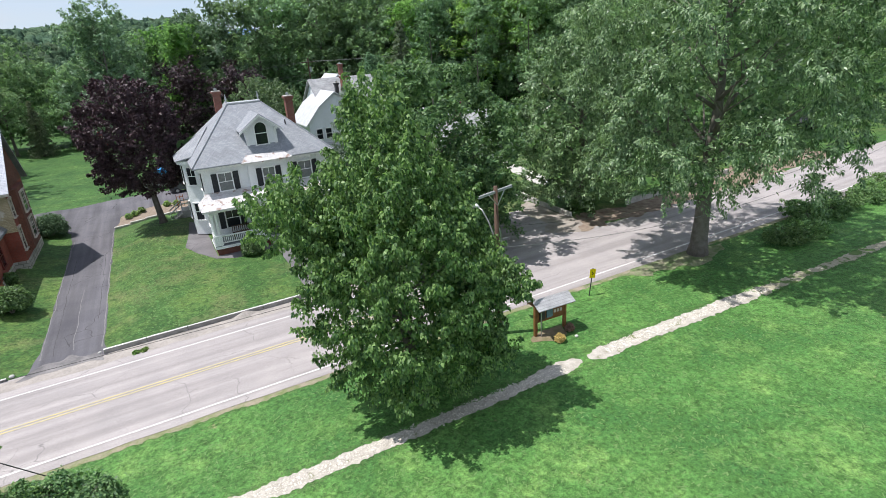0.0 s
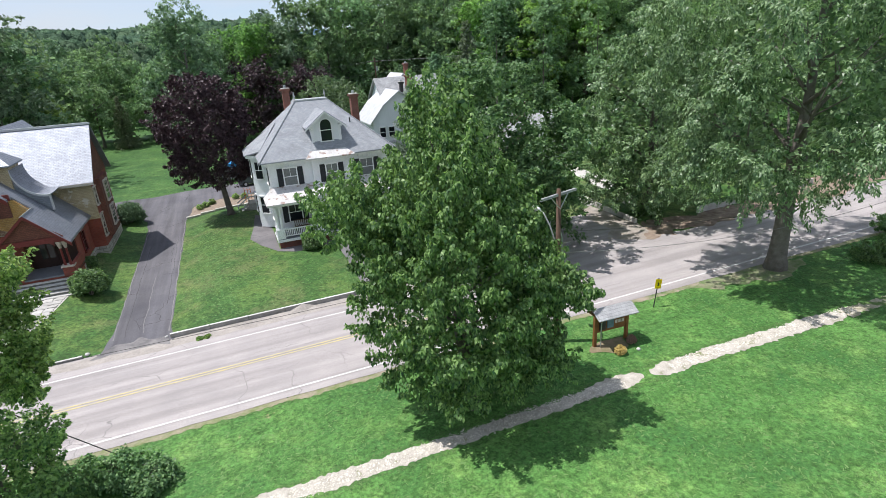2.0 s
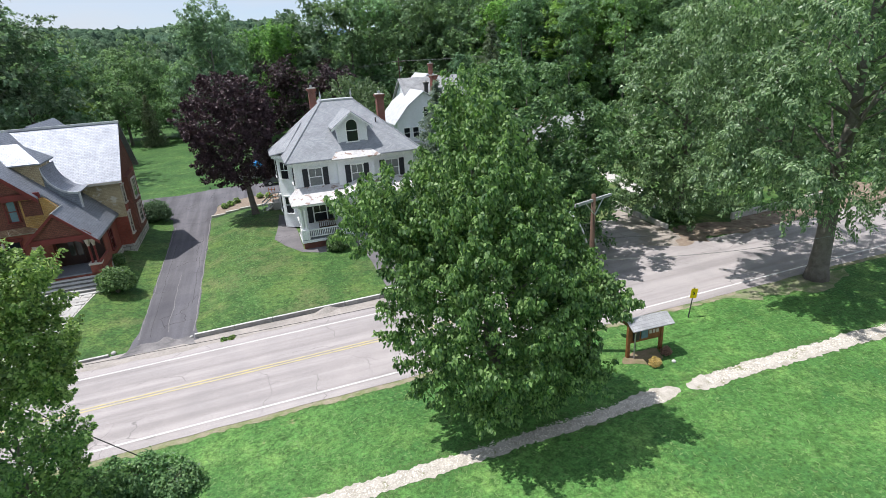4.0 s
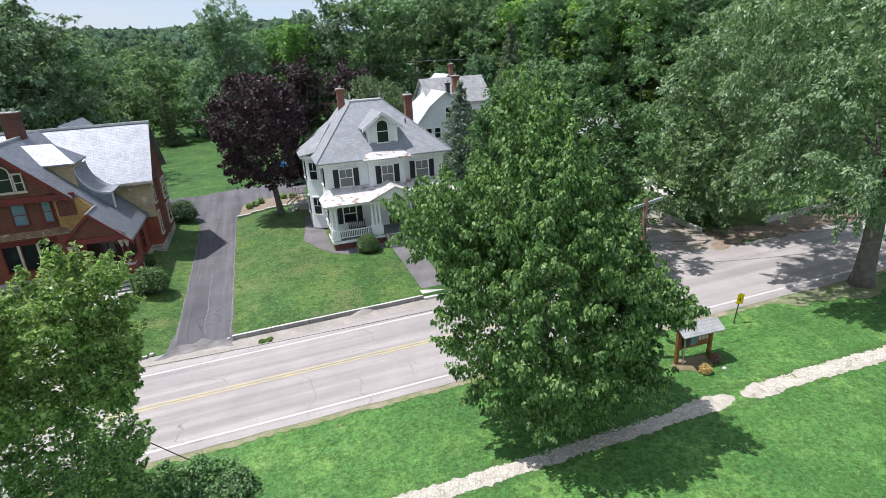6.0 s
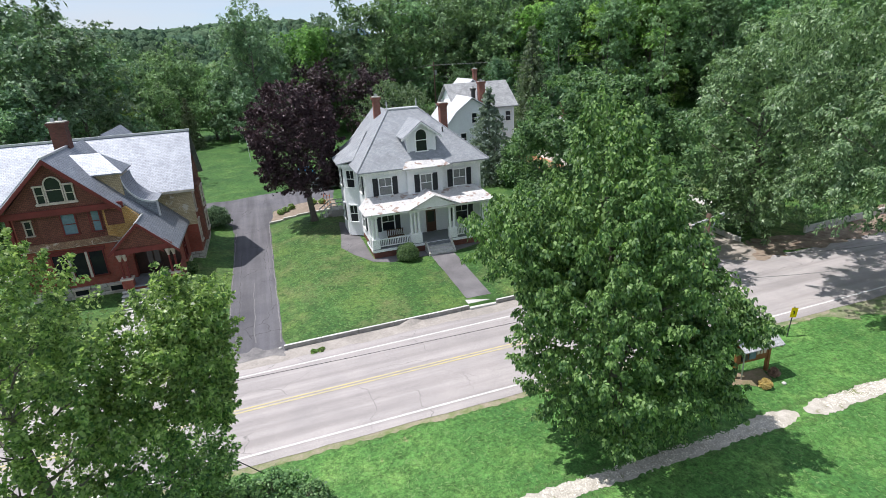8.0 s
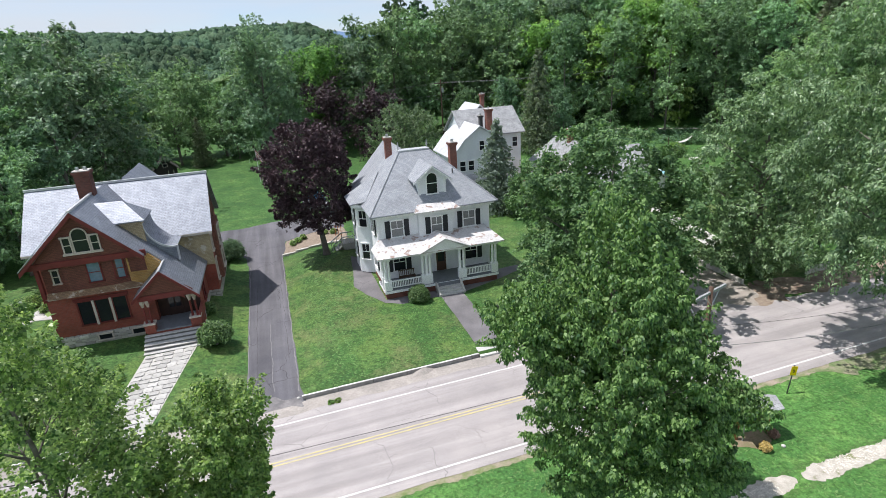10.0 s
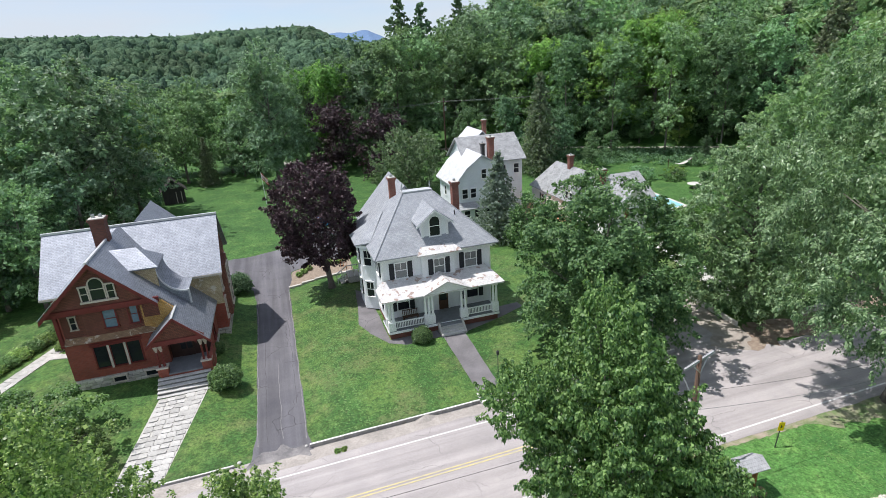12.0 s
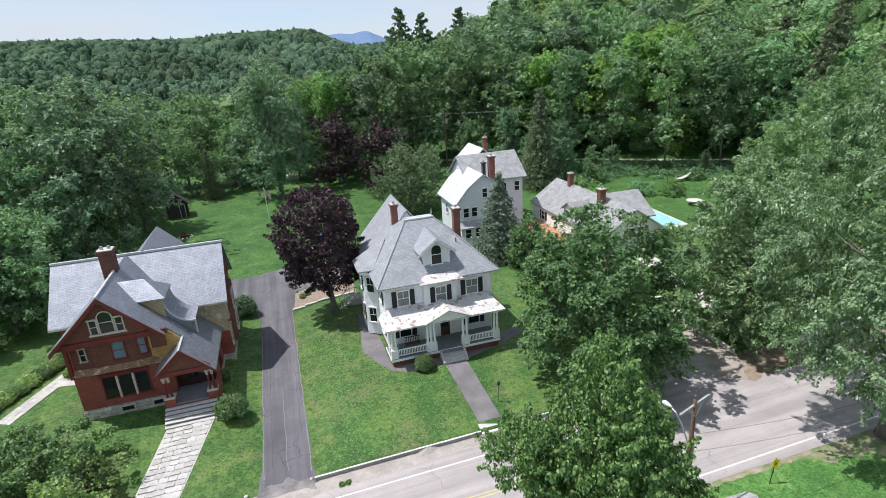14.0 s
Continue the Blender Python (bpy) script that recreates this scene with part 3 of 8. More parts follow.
def strip(name, low, high, x0, x1, lift, mat, step=1.0, label="", category="road", kind="structure", wobble=0.0, height=None, rounded=0.0):
    """A band along x between two edges y = low(x) and high(x), laid on the ground at a small lift."""
    n = max(2, int((x1 - x0) / step))
    xs = np.linspace(x0, x1, n + 1)
    cross = 5
    verts = []
    height = height or ground_z
    for i, x in enumerate(xs):
        a, b = low(x), high(x)
        a += wobble * (0.8 * noise.noise((x * 0.45, 1.7, 0)) + 0.5 * noise.noise((x * 1.6, 4.7, 0)) + 0.9 * noise.noise((x * 2.9, 5.7, 0)) + 0.6 * noise.noise((x * 7.1, 2.2, 0)))
        b += wobble * (0.8 * noise.noise((x * 0.45, 8.3, 0)) + 0.5 * noise.noise((x * 1.6, 6.3, 0)) + 0.9 * noise.noise((x * 2.9, 3.3, 0)) + 0.6 * noise.noise((x * 7.1, 9.2, 0)))
        if rounded:
            near = min(x - x0, x1 - x, rounded) / rounded
            keep = 0.12 + 0.88 * math.sqrt(1 - (1 - near) ** 2)
            a, b = (a + b) / 2 - (b - a) / 2 * keep, (a + b) / 2 + (b - a) / 2 * keep
        for k in range(cross):
            y = a + (b - a) * k / (cross - 1)
            verts.append((x, y, height(x, y) + lift))
    i = np.arange(n)[:, None] * cross + np.arange(cross - 1)[None]
    quads = np.stack([i, i + cross, i + cross + 1, i + 1], -1).reshape(-1, 4)
    ob = new(name, raw_mesh(name, verts, quads, mat))
    return tagged(ob, label, category, kind=kind)


def patch(name, outline, lift, mat, label, category, kind="structure", step=0.8, wobble=0.0):
    """A sheet over an outline, draped on the ground."""
    bm = bmesh.new()
    dense = []
    for (ax, ay), (bx, by) in zip(outline, outline[1:] + outline[:1]):
        n = max(1, int(math.hypot(bx - ax, by - ay) / step))
        dense += [(ax + (bx - ax) * k / n, ay + (by - ay) * k / n) for k in range(n)]
    if wobble:
        dense = [(x + wobble * noise.noise((x, y, 0.5)), y + wobble * noise.noise((x, y, 7.5))) for x, y in dense]
    f = bm.faces.new([bm.verts.new((x, y, 0)) for x, y in dense])
    if f.normal.z < 0:
        f.normal_flip()
    xs, ys = [p[0] for p in dense], [p[1] for p in dense]
    for axis, lo, hi in ((0, min(xs), max(xs)), (1, min(ys), max(ys))):
        v = math.ceil(lo)
        while v < hi:
            co, no = [0, 0, 0], [0, 0, 0]
            co[axis], no[axis] = v, 1
            bmesh.ops.bisect_plane(bm, geom=bm.verts[:] + bm.edges[:] + bm.faces[:], plane_co=co, plane_no=no)
            v += 1.0 if hi - lo < 60 else 2.0
    for v in bm.verts:
        v.co.z = ground_z(v.co.x, v.co.y) + lift
    bm.normal_update()
    for f in bm.faces:
        if f.normal.z < 0:
            f.normal_flip()
    return tagged(new(name, finish(bm, name, mat)), label, category, kind=kind)


def road_low(x):
    return 25.35 - 0.012 * max(0, x - 20) + 0.0006 * max(0.0, x - 40) ** 2


def road_high(x):
    return lerp(x, [26, 30.5, 34], [35.7, 34.0, 33.3]) + 0.0006 * max(0.0, x - 40) ** 2


strip("road", road_low, road_high, -120, 170, 0.03, ROAD, label="sun-bleached grey asphalt street with old cracks", wobble=0.08, height=lambda x, y: rise(x))
strip("near_edge_line", lambda x: 26.0 + 0.0006 * max(0.0, x - 40) ** 2, lambda x: 26.13 + 0.0006 * max(0.0, x - 40) ** 2, -120, 170, 0.042, LINE_WHITE, label="worn white edge line painted on asphalt", category="line")
strip("far_edge_line", lambda x: 33.3, lambda x: 33.42, -120, 22, 0.042, LINE_WHITE, label="worn white edge line painted on asphalt", category="line")
strip("centre_line", lambda x: 29.72, lambda x: 29.83, -120, 19, 0.042, LINE_YELLOW, label="faded yellow centre line on asphalt", category="line")
strip("centre_line", lambda x: 29.98, lambda x: 30.09, -120, 19, 0.042, LINE_YELLOW, label="faded yellow centre line on asphalt", category="line")
strip("verge", lambda x: road_low(x) - 0.38, lambda x: road_low(x) + 0.2, -120, 170, 0.012, SHOULDER, label="dry sandy verge between street and lawn", category="verge", wobble=0.16, step=0.15)
strip("gravel_path", lambda x: 18.22 - 0.045 * max(0, x - 22), lambda x: 19.15 - 0.04 * max(0, x - 22) - 0.25 * ease(x, 1, 5) * (1 - ease(x, 13, 15.5)), -20, 17.25, 0.012, GRAVEL, label="white crushed stone footpath through grass", category="path", wobble=0.16, step=0.08, rounded=1.3)
strip("gravel_path", lambda x: 18.05 - 0.045 * max(0, x - 22), lambda x: 19.0 - 0.04 * max(0, x - 22), 17.65, 31.0, 0.012, GRAVEL, label="white crushed stone footpath through grass", category="path", wobble=0.16, step=0.08, rounded=1.3)
strip("worn_path", lambda x: 18.1 - 0.045 * (x - 22) + 0.004 * (x - 28) ** 1.2, lambda x: 18.95 - 0.045 * (x - 22), 31.0, 90, 0.011, WORN_PATH, label="narrow worn footpath half grown over with grass", category="path", wobble=0.2, step=0.12)

patch("driveway", [(-9.6, 34.9), (-5.2, 34.9), (-5.55, 37), (-5.55, 63.6), (-5.1, 66.5), (-5.0, 69.0), (-1.5, 70.6), (2.4, 71.0), (3.2, 76.5), (-0.7, 78.6), (-6.4, 78.3), (-11.0, 76.7), (-14.5, 76.2), (-24, 75.4), (-24, 69.2), (-14.0, 69.2), (-12.1, 68.6), (-10.6, 67.3), (-9.6, 64.9), (-9.2, 62), (-9.05, 54), (-9.05, 38)], 0.02, DRIVE, "dark cracked asphalt driveway with pale wheel tracks", "driveway", wobble=0.12)
def drive_seam(name, x, y0, y1, width, lift, seed, mat, label):
    """A ragged sealed seam or crack running up the driveway."""
    ys = np.arange(y0, y1, 0.2)
    verts = []
    for y in ys:
        cx = x + 0.12 * noise.noise((y * 0.5, seed, 0)) + 0.04 * noise.noise((y * 2.3, seed, 2))
        w = width * (0.6 + 0.8 * abs(noise.noise((y * 1.1, seed, 5))))
        verts += [(cx - w, y, ground_z(cx, y) + lift), (cx + w, y, ground_z(cx, y) + lift)]
    k = 2 * np.arange(len(ys) - 1)
    me = raw_mesh(name, verts, np.stack([k, k + 1, k + 3, k + 2], 1), mat)
    return tagged(new(name, me), label, "driveway", kind="structure")


PALE_SEAM = material("pale_crack_dust", (0.25, 0.24, 0.235), (0.15, 0.145, 0.15), scale=2.5, rough=0.95)
DARK_SEAM = material("dark_crack", (0.05, 0.048, 0.05), (0.09, 0.085, 0.085), scale=2.5, rough=0.95)
drive_seam("drive_seam", -7.3, 37.2, 47.5, 0.035, 0.027, 1.0, PALE_SEAM, "pale crack down the middle of the driveway")
drive_seam("drive_seam", -8.35, 37.0, 56.0, 0.018, 0.027, 4.0, DARK_SEAM, "dark crack along the driveway")
drive_seam("drive_seam", -6.05, 41.0, 58.0, 0.016, 0.027, 7.0, DARK_SEAM, "dark crack along the driveway")
drive_seam("drive_edge", -5.62, 36.6, 63.5, 0.05, 0.027, 9.0, PALE_SEAM, "pale dusty edge of the driveway")
drive_seam("drive_edge", -9.0, 37.0, 62.0, 0.04, 0.027, 12.0, PALE_SEAM, "pale dusty edge of the driveway")
patch("side_street", [(23.0, 34.3), (30.6, 33.2), (29.9, 35.6), (29.4, 37.0), (29.8, 41.6), (24.2, 41.2), (22.8, 38)], 0.035, ROAD, "sun-bleached asphalt apron of the side street", "road", wobble=0.2, step=0.4)


# ---------------------------------------------------------------- trees
def leaf_cloud(rng, centres, radii, per, size, droop=0.35, flat=0.85, shell=0.2, wild=0.55):
    """Leaves as small folded diamonds, scattered through clumps about the given centres."""
    centres, radii = np.asarray(centres, float), np.asarray(radii, float)
    which = np.repeat(np.arange(len(centres)), per)
    n = len(which)
    way = rng.normal(size=(n, 3))
    way /= np.linalg.norm(way, axis=1, keepdims=True)
    far = shell + (1 - shell) * rng.random((n, 1)) ** 0.7
    place = centres[which] + way * far * radii[which][:, None] * (1, 1, flat)
    up = way * 0.5 + rng.normal(size=(n, 3)) * wild + (0, 0, 0.8)
    up /= np.linalg.norm(up, axis=1, keepdims=True)
    ahead = way * (1, 1, 0.2) + rng.normal(size=(n, 3)) * 0.5 - (0, 0, droop)
    ahead -= (ahead * up).sum(1, keepdims=True) * up
    ahead /= np.linalg.norm(ahead, axis=1, keepdims=True) + 1e-9
    side = np.cross(ahead, up)
    s = size * (0.65 + 0.7 * rng.random((n, 1)))
    a = place - ahead * s * 0.55
    b = place + side * s * 0.40 + up * s * 0.08
    c = place + ahead * s * 0.62 - up * s * 0.12
    d = place - side * s * 0.40 + up * s * 0.08
    verts = np.stack([a, b, c, d], 1).reshape(-1, 3)
    return verts, np.arange(4 * n).reshape(-1, 4)


def shoots(rng, roots, ways, lengths, per, size, droop=0.6, fat=0.34, narrow=0.4, wild=0.45, sag=0.1, face=0.3):
    """Leafy shoots: leaves set round tapering twigs that start at roots and run along ways; each leaf is folded along its midrib and hangs."""
    which = np.repeat(np.arange(len(roots)), per)
    n = len(which)
    t = rng.random((n, 1)) ** 0.75
    axis, reach = ways[which], lengths[which][:, None]
    way = rng.normal(size=(n, 3))
    way -= 0.75 * (way * axis).sum(1, keepdims=True) * axis
    way /= np.linalg.norm(way, axis=1, keepdims=True) + 1e-9
    place = roots[which] + axis * t * reach + way * fat * reach * (1.02 - 0.85 * t) * np.sqrt(rng.random((n, 1))) - np.array((0, 0, sag)) * reach * t ** 2
    ahead = way * 0.75 + axis * (0.15 + 0.5 * t) - (0, 0, droop) + rng.normal(size=(n, 3)) * 0.35
    ahead /= np.linalg.norm(ahead, axis=1, keepdims=True) + 1e-9
    up = way * 0.55 + axis * face + (0, 0, 0.55) + rng.normal(size=(n, 3)) * wild
    up -= (up * ahead).sum(1, keepdims=True) * ahead
    up /= np.linalg.norm(up, axis=1, keepdims=True) + 1e-9
    side = np.cross(ahead, up)
    s = size * (0.6 + 0.75 * rng.random((n, 1)))
    a = place - ahead * s * 0.45
    b = place + side * s * narrow + up * s * 0.10 - ahead * s * 0.08
    c = place + ahead * s * 0.65 - up * s * 0.10
    d = place - side * s * narrow + up * s * 0.10 - ahead * s * 0.08
    return np.stack([a, b, c, d], 1).reshape(-1, 3), np.arange(4 * n).reshape(-1, 4)


def shoot_tree(seed, height, low, radius, trunk, profile, count, per, leaf, length, mat, lean=(0.0, 0.0), rough=0.25, droop=0.6, rising=0.7, inner=0.6, lobes=(), limb_count=9, fat=0.34, narrow=0.4, core=0, sag=0.1, wild=0.45, uneven=0.45, bosses=None):
    """A tree whose crown is made of many leafy shoots pointing out of it, with limbs inside."""
    rng = np.random.default_rng(seed)
    c, _ = crown_clumps(rng, count, profile, length, rough=rough, inner=inner)
    z = low + c[:, 2] * (height - low - length * 0.55)
    t = z / height
    centres = np.stack([c[:, 0] * radius + lean[0] * t, c[:, 1] * radius + lean[1] * t, z], 1)
    out = np.stack([c[:, 0], c[:, 1], np.zeros(count)], 1) / (np.linalg.norm(c[:, :2], axis=1, keepdims=True) + 0.15)
    out[:, 2] = rising * (0.35 + 1.3 * c[:, 2])
    for x, y, zz, size, n in lobes:
        way = rng.normal(size=(n, 3))
        way /= np.linalg.norm(way, axis=1, keepdims=True)
        centres = np.r_[centres, (x, y, zz) + way * size * rng.random((n, 1)) ** 0.4]
        out = np.r_[out, way + (0, 0, rising)]
    face = 0.3
    if bosses:
        # the crown swells into rounded bosses of leaves with shaded hollows between them
        number, size = bosses
        pick = rng.integers(count, size=number)
        heart, big = centres[pick], size * (0.65 + 0.7 * rng.random(number))
        mine = np.arange(len(centres)) % number
        way = rng.normal(size=out.shape) * 0.8 + 0.55 * out[pick][mine] + (0, 0, 0.45)
        way /= np.linalg.norm(way, axis=1, keepdims=True)
        axle = np.stack([lean[0] * heart[:, 2] / height, lean[1] * heart[:, 2] / height, heart[:, 2] - 0.4 * size], 1)
        centres = (axle + (heart - axle) * (0.86, 0.86, 1.0))[mine] + way * big[mine][:, None] * (0.75 + 0.3 * rng.random((len(mine), 1))) * (1.05, 1.05, 0.8)
        out, face = way.copy(), 1.1
    out += rng.normal(size=out.shape) * 0.22
    out /= np.linalg.norm(out, axis=1, keepdims=True)
    lengths = length * (1 - uneven + 2 * uneven * rng.random(len(centres)))
    verts, quads = shoots(rng, centres - out * lengths[:, None] * 0.5, out, lengths, per, leaf, droop, fat, narrow, wild, sag, face)
    if core:
        pick = rng.integers(len(centres), size=core)
        deep = centres[pick] * (0.45, 0.45, 0.93) + rng.normal(size=(core, 3)) * 0.15
        more, cells = leaf_cloud(rng, deep, np.full(core, length * 0.9), 8, leaf * 1.5, 0.1, wild=0.9)
        quads = np.r_[quads, cells + len(verts)]
        verts = np.r_[verts, more]
    crown = raw_mesh("crown", verts, quads, mat)
    wood = finish(limbs(rng, height * 0.95, radius, trunk, limb_count, lean), "trunk", BARK, True)
    return wood, crown


def crown_clumps(rng, count, profile, clump, rough=0.25, inner=0.35):
    """Clump centres in a crown whose radius at each height is given by profile (0 at its foot to 1 at its top)."""
    centres, radii = [], []
    seed = rng.random() * 100
    while len(centres) < count:
        u = rng.random()
        r = profile(u)
        if rng.random() > r / 1.0:
            continue
        a = rng.random() * 2 * math.pi
        bumpy = 1 + rough * noise.noise((math.cos(a) * 1.6 + seed, math.sin(a) * 1.6, u * 4)) * 1.6
        d = r * bumpy * (inner + (1 - inner) * math.sqrt(rng.random()))
        centres.append((d * math.cos(a), d * math.sin(a), u))
        radii.append(clump * (0.55 + 1.0 * rng.random() ** 1.5))
    c = np.array(centres)
    return c, np.array(radii)


def broad(u):
    """A round-headed crown."""
    return max(0.05, math.sqrt(max(0.0, 1 - (abs(u - 0.42) / 0.60) ** 2.2)))


def egg(u):
    return max(0.06, (1 - u) ** 0.62 * min(1.0, 0.55 + u * 2.2))


def limbs(rng, height, radius, trunk, count=9, lean=(0.0, 0.0), fork=0.25):
    """A tapered trunk with rising limbs."""
    bm = bmesh.new()
    pts = [(lean[0] * t, lean[1] * t, height * 0.86 * t - 0.25 * (t == 0)) for t in (0, 0.04, 0.12, 0.3, 0.55, 0.8, 1.0)]
    pts = [(x + (0.15 * rng.normal() if i > 2 else 0), y + (0.15 * rng.normal() if i > 2 else 0), z) for i, (x, y, z) in enumerate(pts)]
    tube(pts, [trunk * k for k in (1.5, 1.1, 0.95, 0.8, 0.5, 0.28, 0.08)], 9, bm)
    for k in range(count):
        t = fork + (0.8 - fork) * (k + rng.random()) / count
        a = k * 2.4 + rng.random()
        z0 = height * 0.86 * t
        reach = radius * (0.85 - 0.5 * t) * (0.8 + 0.4 * rng.random())
        root = Vector((lean[0] * t, lean[1] * t, z0))
        mid = root + Vector((math.cos(a) * reach * 0.5, math.sin(a) * reach * 0.5, reach * 0.35))
        tip = root + Vector((math.cos(a) * reach, math.sin(a) * reach, reach * 0.75))
        r = trunk * (0.42 - 0.3 * t)
        tube([root, mid, tip], [r, r * 0.6, r * 0.15], 6, bm)
        for q in (-0.7, 0.8):
            t2 = mid + Vector((math.cos(a + q) * reach * 0.45, math.sin(a + q) * reach * 0.45, reach * 0.3))
            tube([mid, t2], [r * 0.45, r * 0.1], 5, bm)
    return bm


def tree_meshes(seed, height, low, radius, trunk, profile, count, per, leaf, clump, mat, lean=(0.0, 0.0), squash=1.0, rough=0.25, droop=0.35, limb_count=9, inner=0.35, lobes=(), core=0):
    rng = np.random.default_rng(seed)
    c, r = crown_clumps(rng, count, profile, clump, rough=rough, inner=inner)
    z = low + c[:, 2] * (height - low - clump * 0.6)
    t = z / height
    centres = np.stack([c[:, 0] * radius + lean[0] * t, c[:, 1] * radius * squash + lean[1] * t, z], 1)
    for x, y, z, size, n in lobes:
        way = rng.normal(size=(n, 3))
        way /= np.linalg.norm(way, axis=1, keepdims=True)
        centres = np.r_[centres, (x, y, z) + way * size * rng.random((n, 1)) ** 0.4]
        r = np.r_[r, clump * (0.7 + 0.5 * rng.random(n))]
    verts, quads = leaf_cloud(rng, centres, r, per, leaf, droop)
    if core:
        # larger sprays deep in the crown close the view through it
        deep = centres * (0.6, 0.6, 1) + (0, 0, -0.05 * height)
        more, cells = leaf_cloud(rng, deep[: core // 4], np.full(min(len(deep), core // 4), clump), 4, leaf * 2.2, 0.1, wild=0.9)
        quads = np.r_[quads, cells + len(verts)]
        verts = np.r_[verts, more]
    crown = raw_mesh("crown", verts, quads, mat)
    wood = finish(limbs(rng, height * 0.95, radius, trunk, limb_count, lean), "trunk", BARK, True)
    return wood, crown


def plant_tree(name, meshes, at, label, turn=0.0, group="", scale=1.0, category="tree"):
    root = thing(name, label, category, (at[0], at[1], ground_z(*at)), turn, group)
    root.scale = (scale,) * 3
    for n, me in zip(("trunk", "crown"), meshes):
        ob = new(n, me)
        ob.parent = root
    return root


def spruce_meshes(seed, height, radius, mat, tiers=26, leaf=0.5, per=9, low=1.0, hang=0.3):
    """A conifer: whorls of drooping boughs set with needle sprays."""
    rng = np.random.default_rng(seed)
    centres, radii = [], []
    for k in range(tiers):
        u = (k + 0.5) / tiers
        z = low + (height - low) * min(0.99, max(0.0, u + 0.35 * rng.normal() / tiers))
        reach = radius * (1 - u) ** 0.9 + 0.3
        n = max(4, int(13 * (1 - u) + 3))
        for j in range(n):
            a = 2 * math.pi * (j + rng.random() * 0.7) / n + k
            rr = reach * (0.78 + 0.4 * rng.random())
            for f in (0.3, 0.55, 0.78, 1.0):
                centres.append((rr * f * math.cos(a), rr * f * math.sin(a), z - rr * f * hang + 0.25 * rng.normal()))
                radii.append(0.28 + 0.16 * reach * (1 - f * 0.5))
    verts, quads = leaf_cloud(rng, centres, radii, per, leaf, 0.6, 0.7, 0.2, 1.1)
    crown = raw_mesh("crown", verts, quads, mat)
    bm = tube([(0, 0, -0.3), (0, 0, height * 0.5), (0, 0, height * 0.97)], [0.022 * height, 0.013 * height, 0.02], 7)
    return finish(bm, "trunk", BARK, True), crown


patch("bare_earth", [(23.0, 24.9), (25, 24.6), (28, 24.2), (31.5, 23.2), (33.5, 22.8), (35.6, 23.3), (36.5, 24.4), (34, 25.4), (28, 25.5), (23.0, 25.2)], 0.014, EARTH, "bare brown earth beside the street and round the trunk", "earth", wobble=0.9, step=0.3)
# large trees near the street
plant_tree("linden_tree", shoot_tree(11, 15.9, 1.3, 4.3, 0.32, lambda u: lerp(u, [0, 0.06, 0.18, 0.3, 0.5, 0.62, 0.8, 1], [0.6, 0.84, 0.96, 1, 0.94, 0.74, 0.44, 0.1]), 980, 80, 0.155, 1.1, L_FRONT, lean=(-0.4, 1.6), inner=0.6, core=900, rough=0.22, droop=1.3, rising=0.75, narrow=0.36, fat=0.42, wild=0.6, lobes=((-4.4, 1.9, 9.9, 1.9, 110), (-2.9, 1.1, 8.4, 1.9, 60), (1.3, 0.3, 9.4, 2.0, 45), (3.6, -2.5, 6.2, 0.9, 40), (2.6, -1.8, 5.6, 1.3, 40), (2.6, -2.4, 3.4, 1.2, 45))), (8.7, 20.4), "tall leafy green linden tree on the grass verge")
plant_tree("maple_tree", shoot_tree(12, 14.5, 0.7, 6.75, 0.35, broad, 950, 66, 0.23, 1.35, L_MAPLE, bosses=(125, 1.45), wild=0.35, rough=0.16, inner=0.72, core=700, droop=0.3, rising=0.45, fat=0.5, sag=0.25), (19.7, 38.9), "dense round dark green maple tree on the lawn")
plant_tree("silver_maple", shoot_tree(13, 25.0, 5.6, 9.8, 0.56, broad, 1550, 84, 0.205, 1.5, L_SILVER, bosses=(170, 1.7), wild=0.38, lean=(1.0, 0.3), rough=0.3, inner=0.66, core=950, droop=0.85, rising=0.45, narrow=0.22, fat=0.42, sag=0.3, limb_count=14), (33.5, 24.4), "huge silver maple with pale drooping leaves beside the street")
plant_tree("street_maple", shoot_tree(14, 17.0, 1.4, 6.2, 0.4, broad, 760, 66, 0.25, 1.4, L_SILVER, bosses=(90, 1.7), rough=0.28, inner=0.7, core=600, droop=0.65, rising=0.5, narrow=0.25, sag=0.3), (35.2, 39.0), "broad silver-green maple at the street corner")
plant_tree("purple_maple", shoot_tree(15, 14.7, 3.8, 4.5, 0.32, broad, 560, 76, 0.21, 1.2, L_PURPLE, lean=(-1.2, 0.2), rough=0.18, inner=0.6, droop=0.4, rising=0.5, fat=0.45, core=200), (-0.9, 60.4), "dark purple-leaved maple tree on the lawn")
plant_tree("ash_tree", shoot_tree(16, 17.0, 5.0, 3.7, 0.24, egg, 350, 110, 0.112, 1.15, L_YELLOWISH, wild=1.0, narrow=0.46, lean=(-0.6, -0.7), rough=0.5, inner=0.4, limb_count=18, droop=0.6, rising=0.8, core=60, lobes=((4.6, -0.1, 10.2, 1.5, 105), (4.9, -0.1, 8.0, 1.3, 75), (3.0, -0.2, 7.6, 1.7, 60), (1.6, -0.6, 10.0, 1.9, 50))), (-12.6, 20.2), "open yellowish green young tree beside the street")
plant_tree("young_maple", shoot_tree(17, 6.9, 0.5, 2.6, 0.12, broad, 260, 90, 0.115, 1.0, L_FRONT, wild=0.8, rough=0.4, inner=0.45, core=160, droop=0.6, rising=0.6), (-9.6, 20.9), "leafy young tree under the taller one")


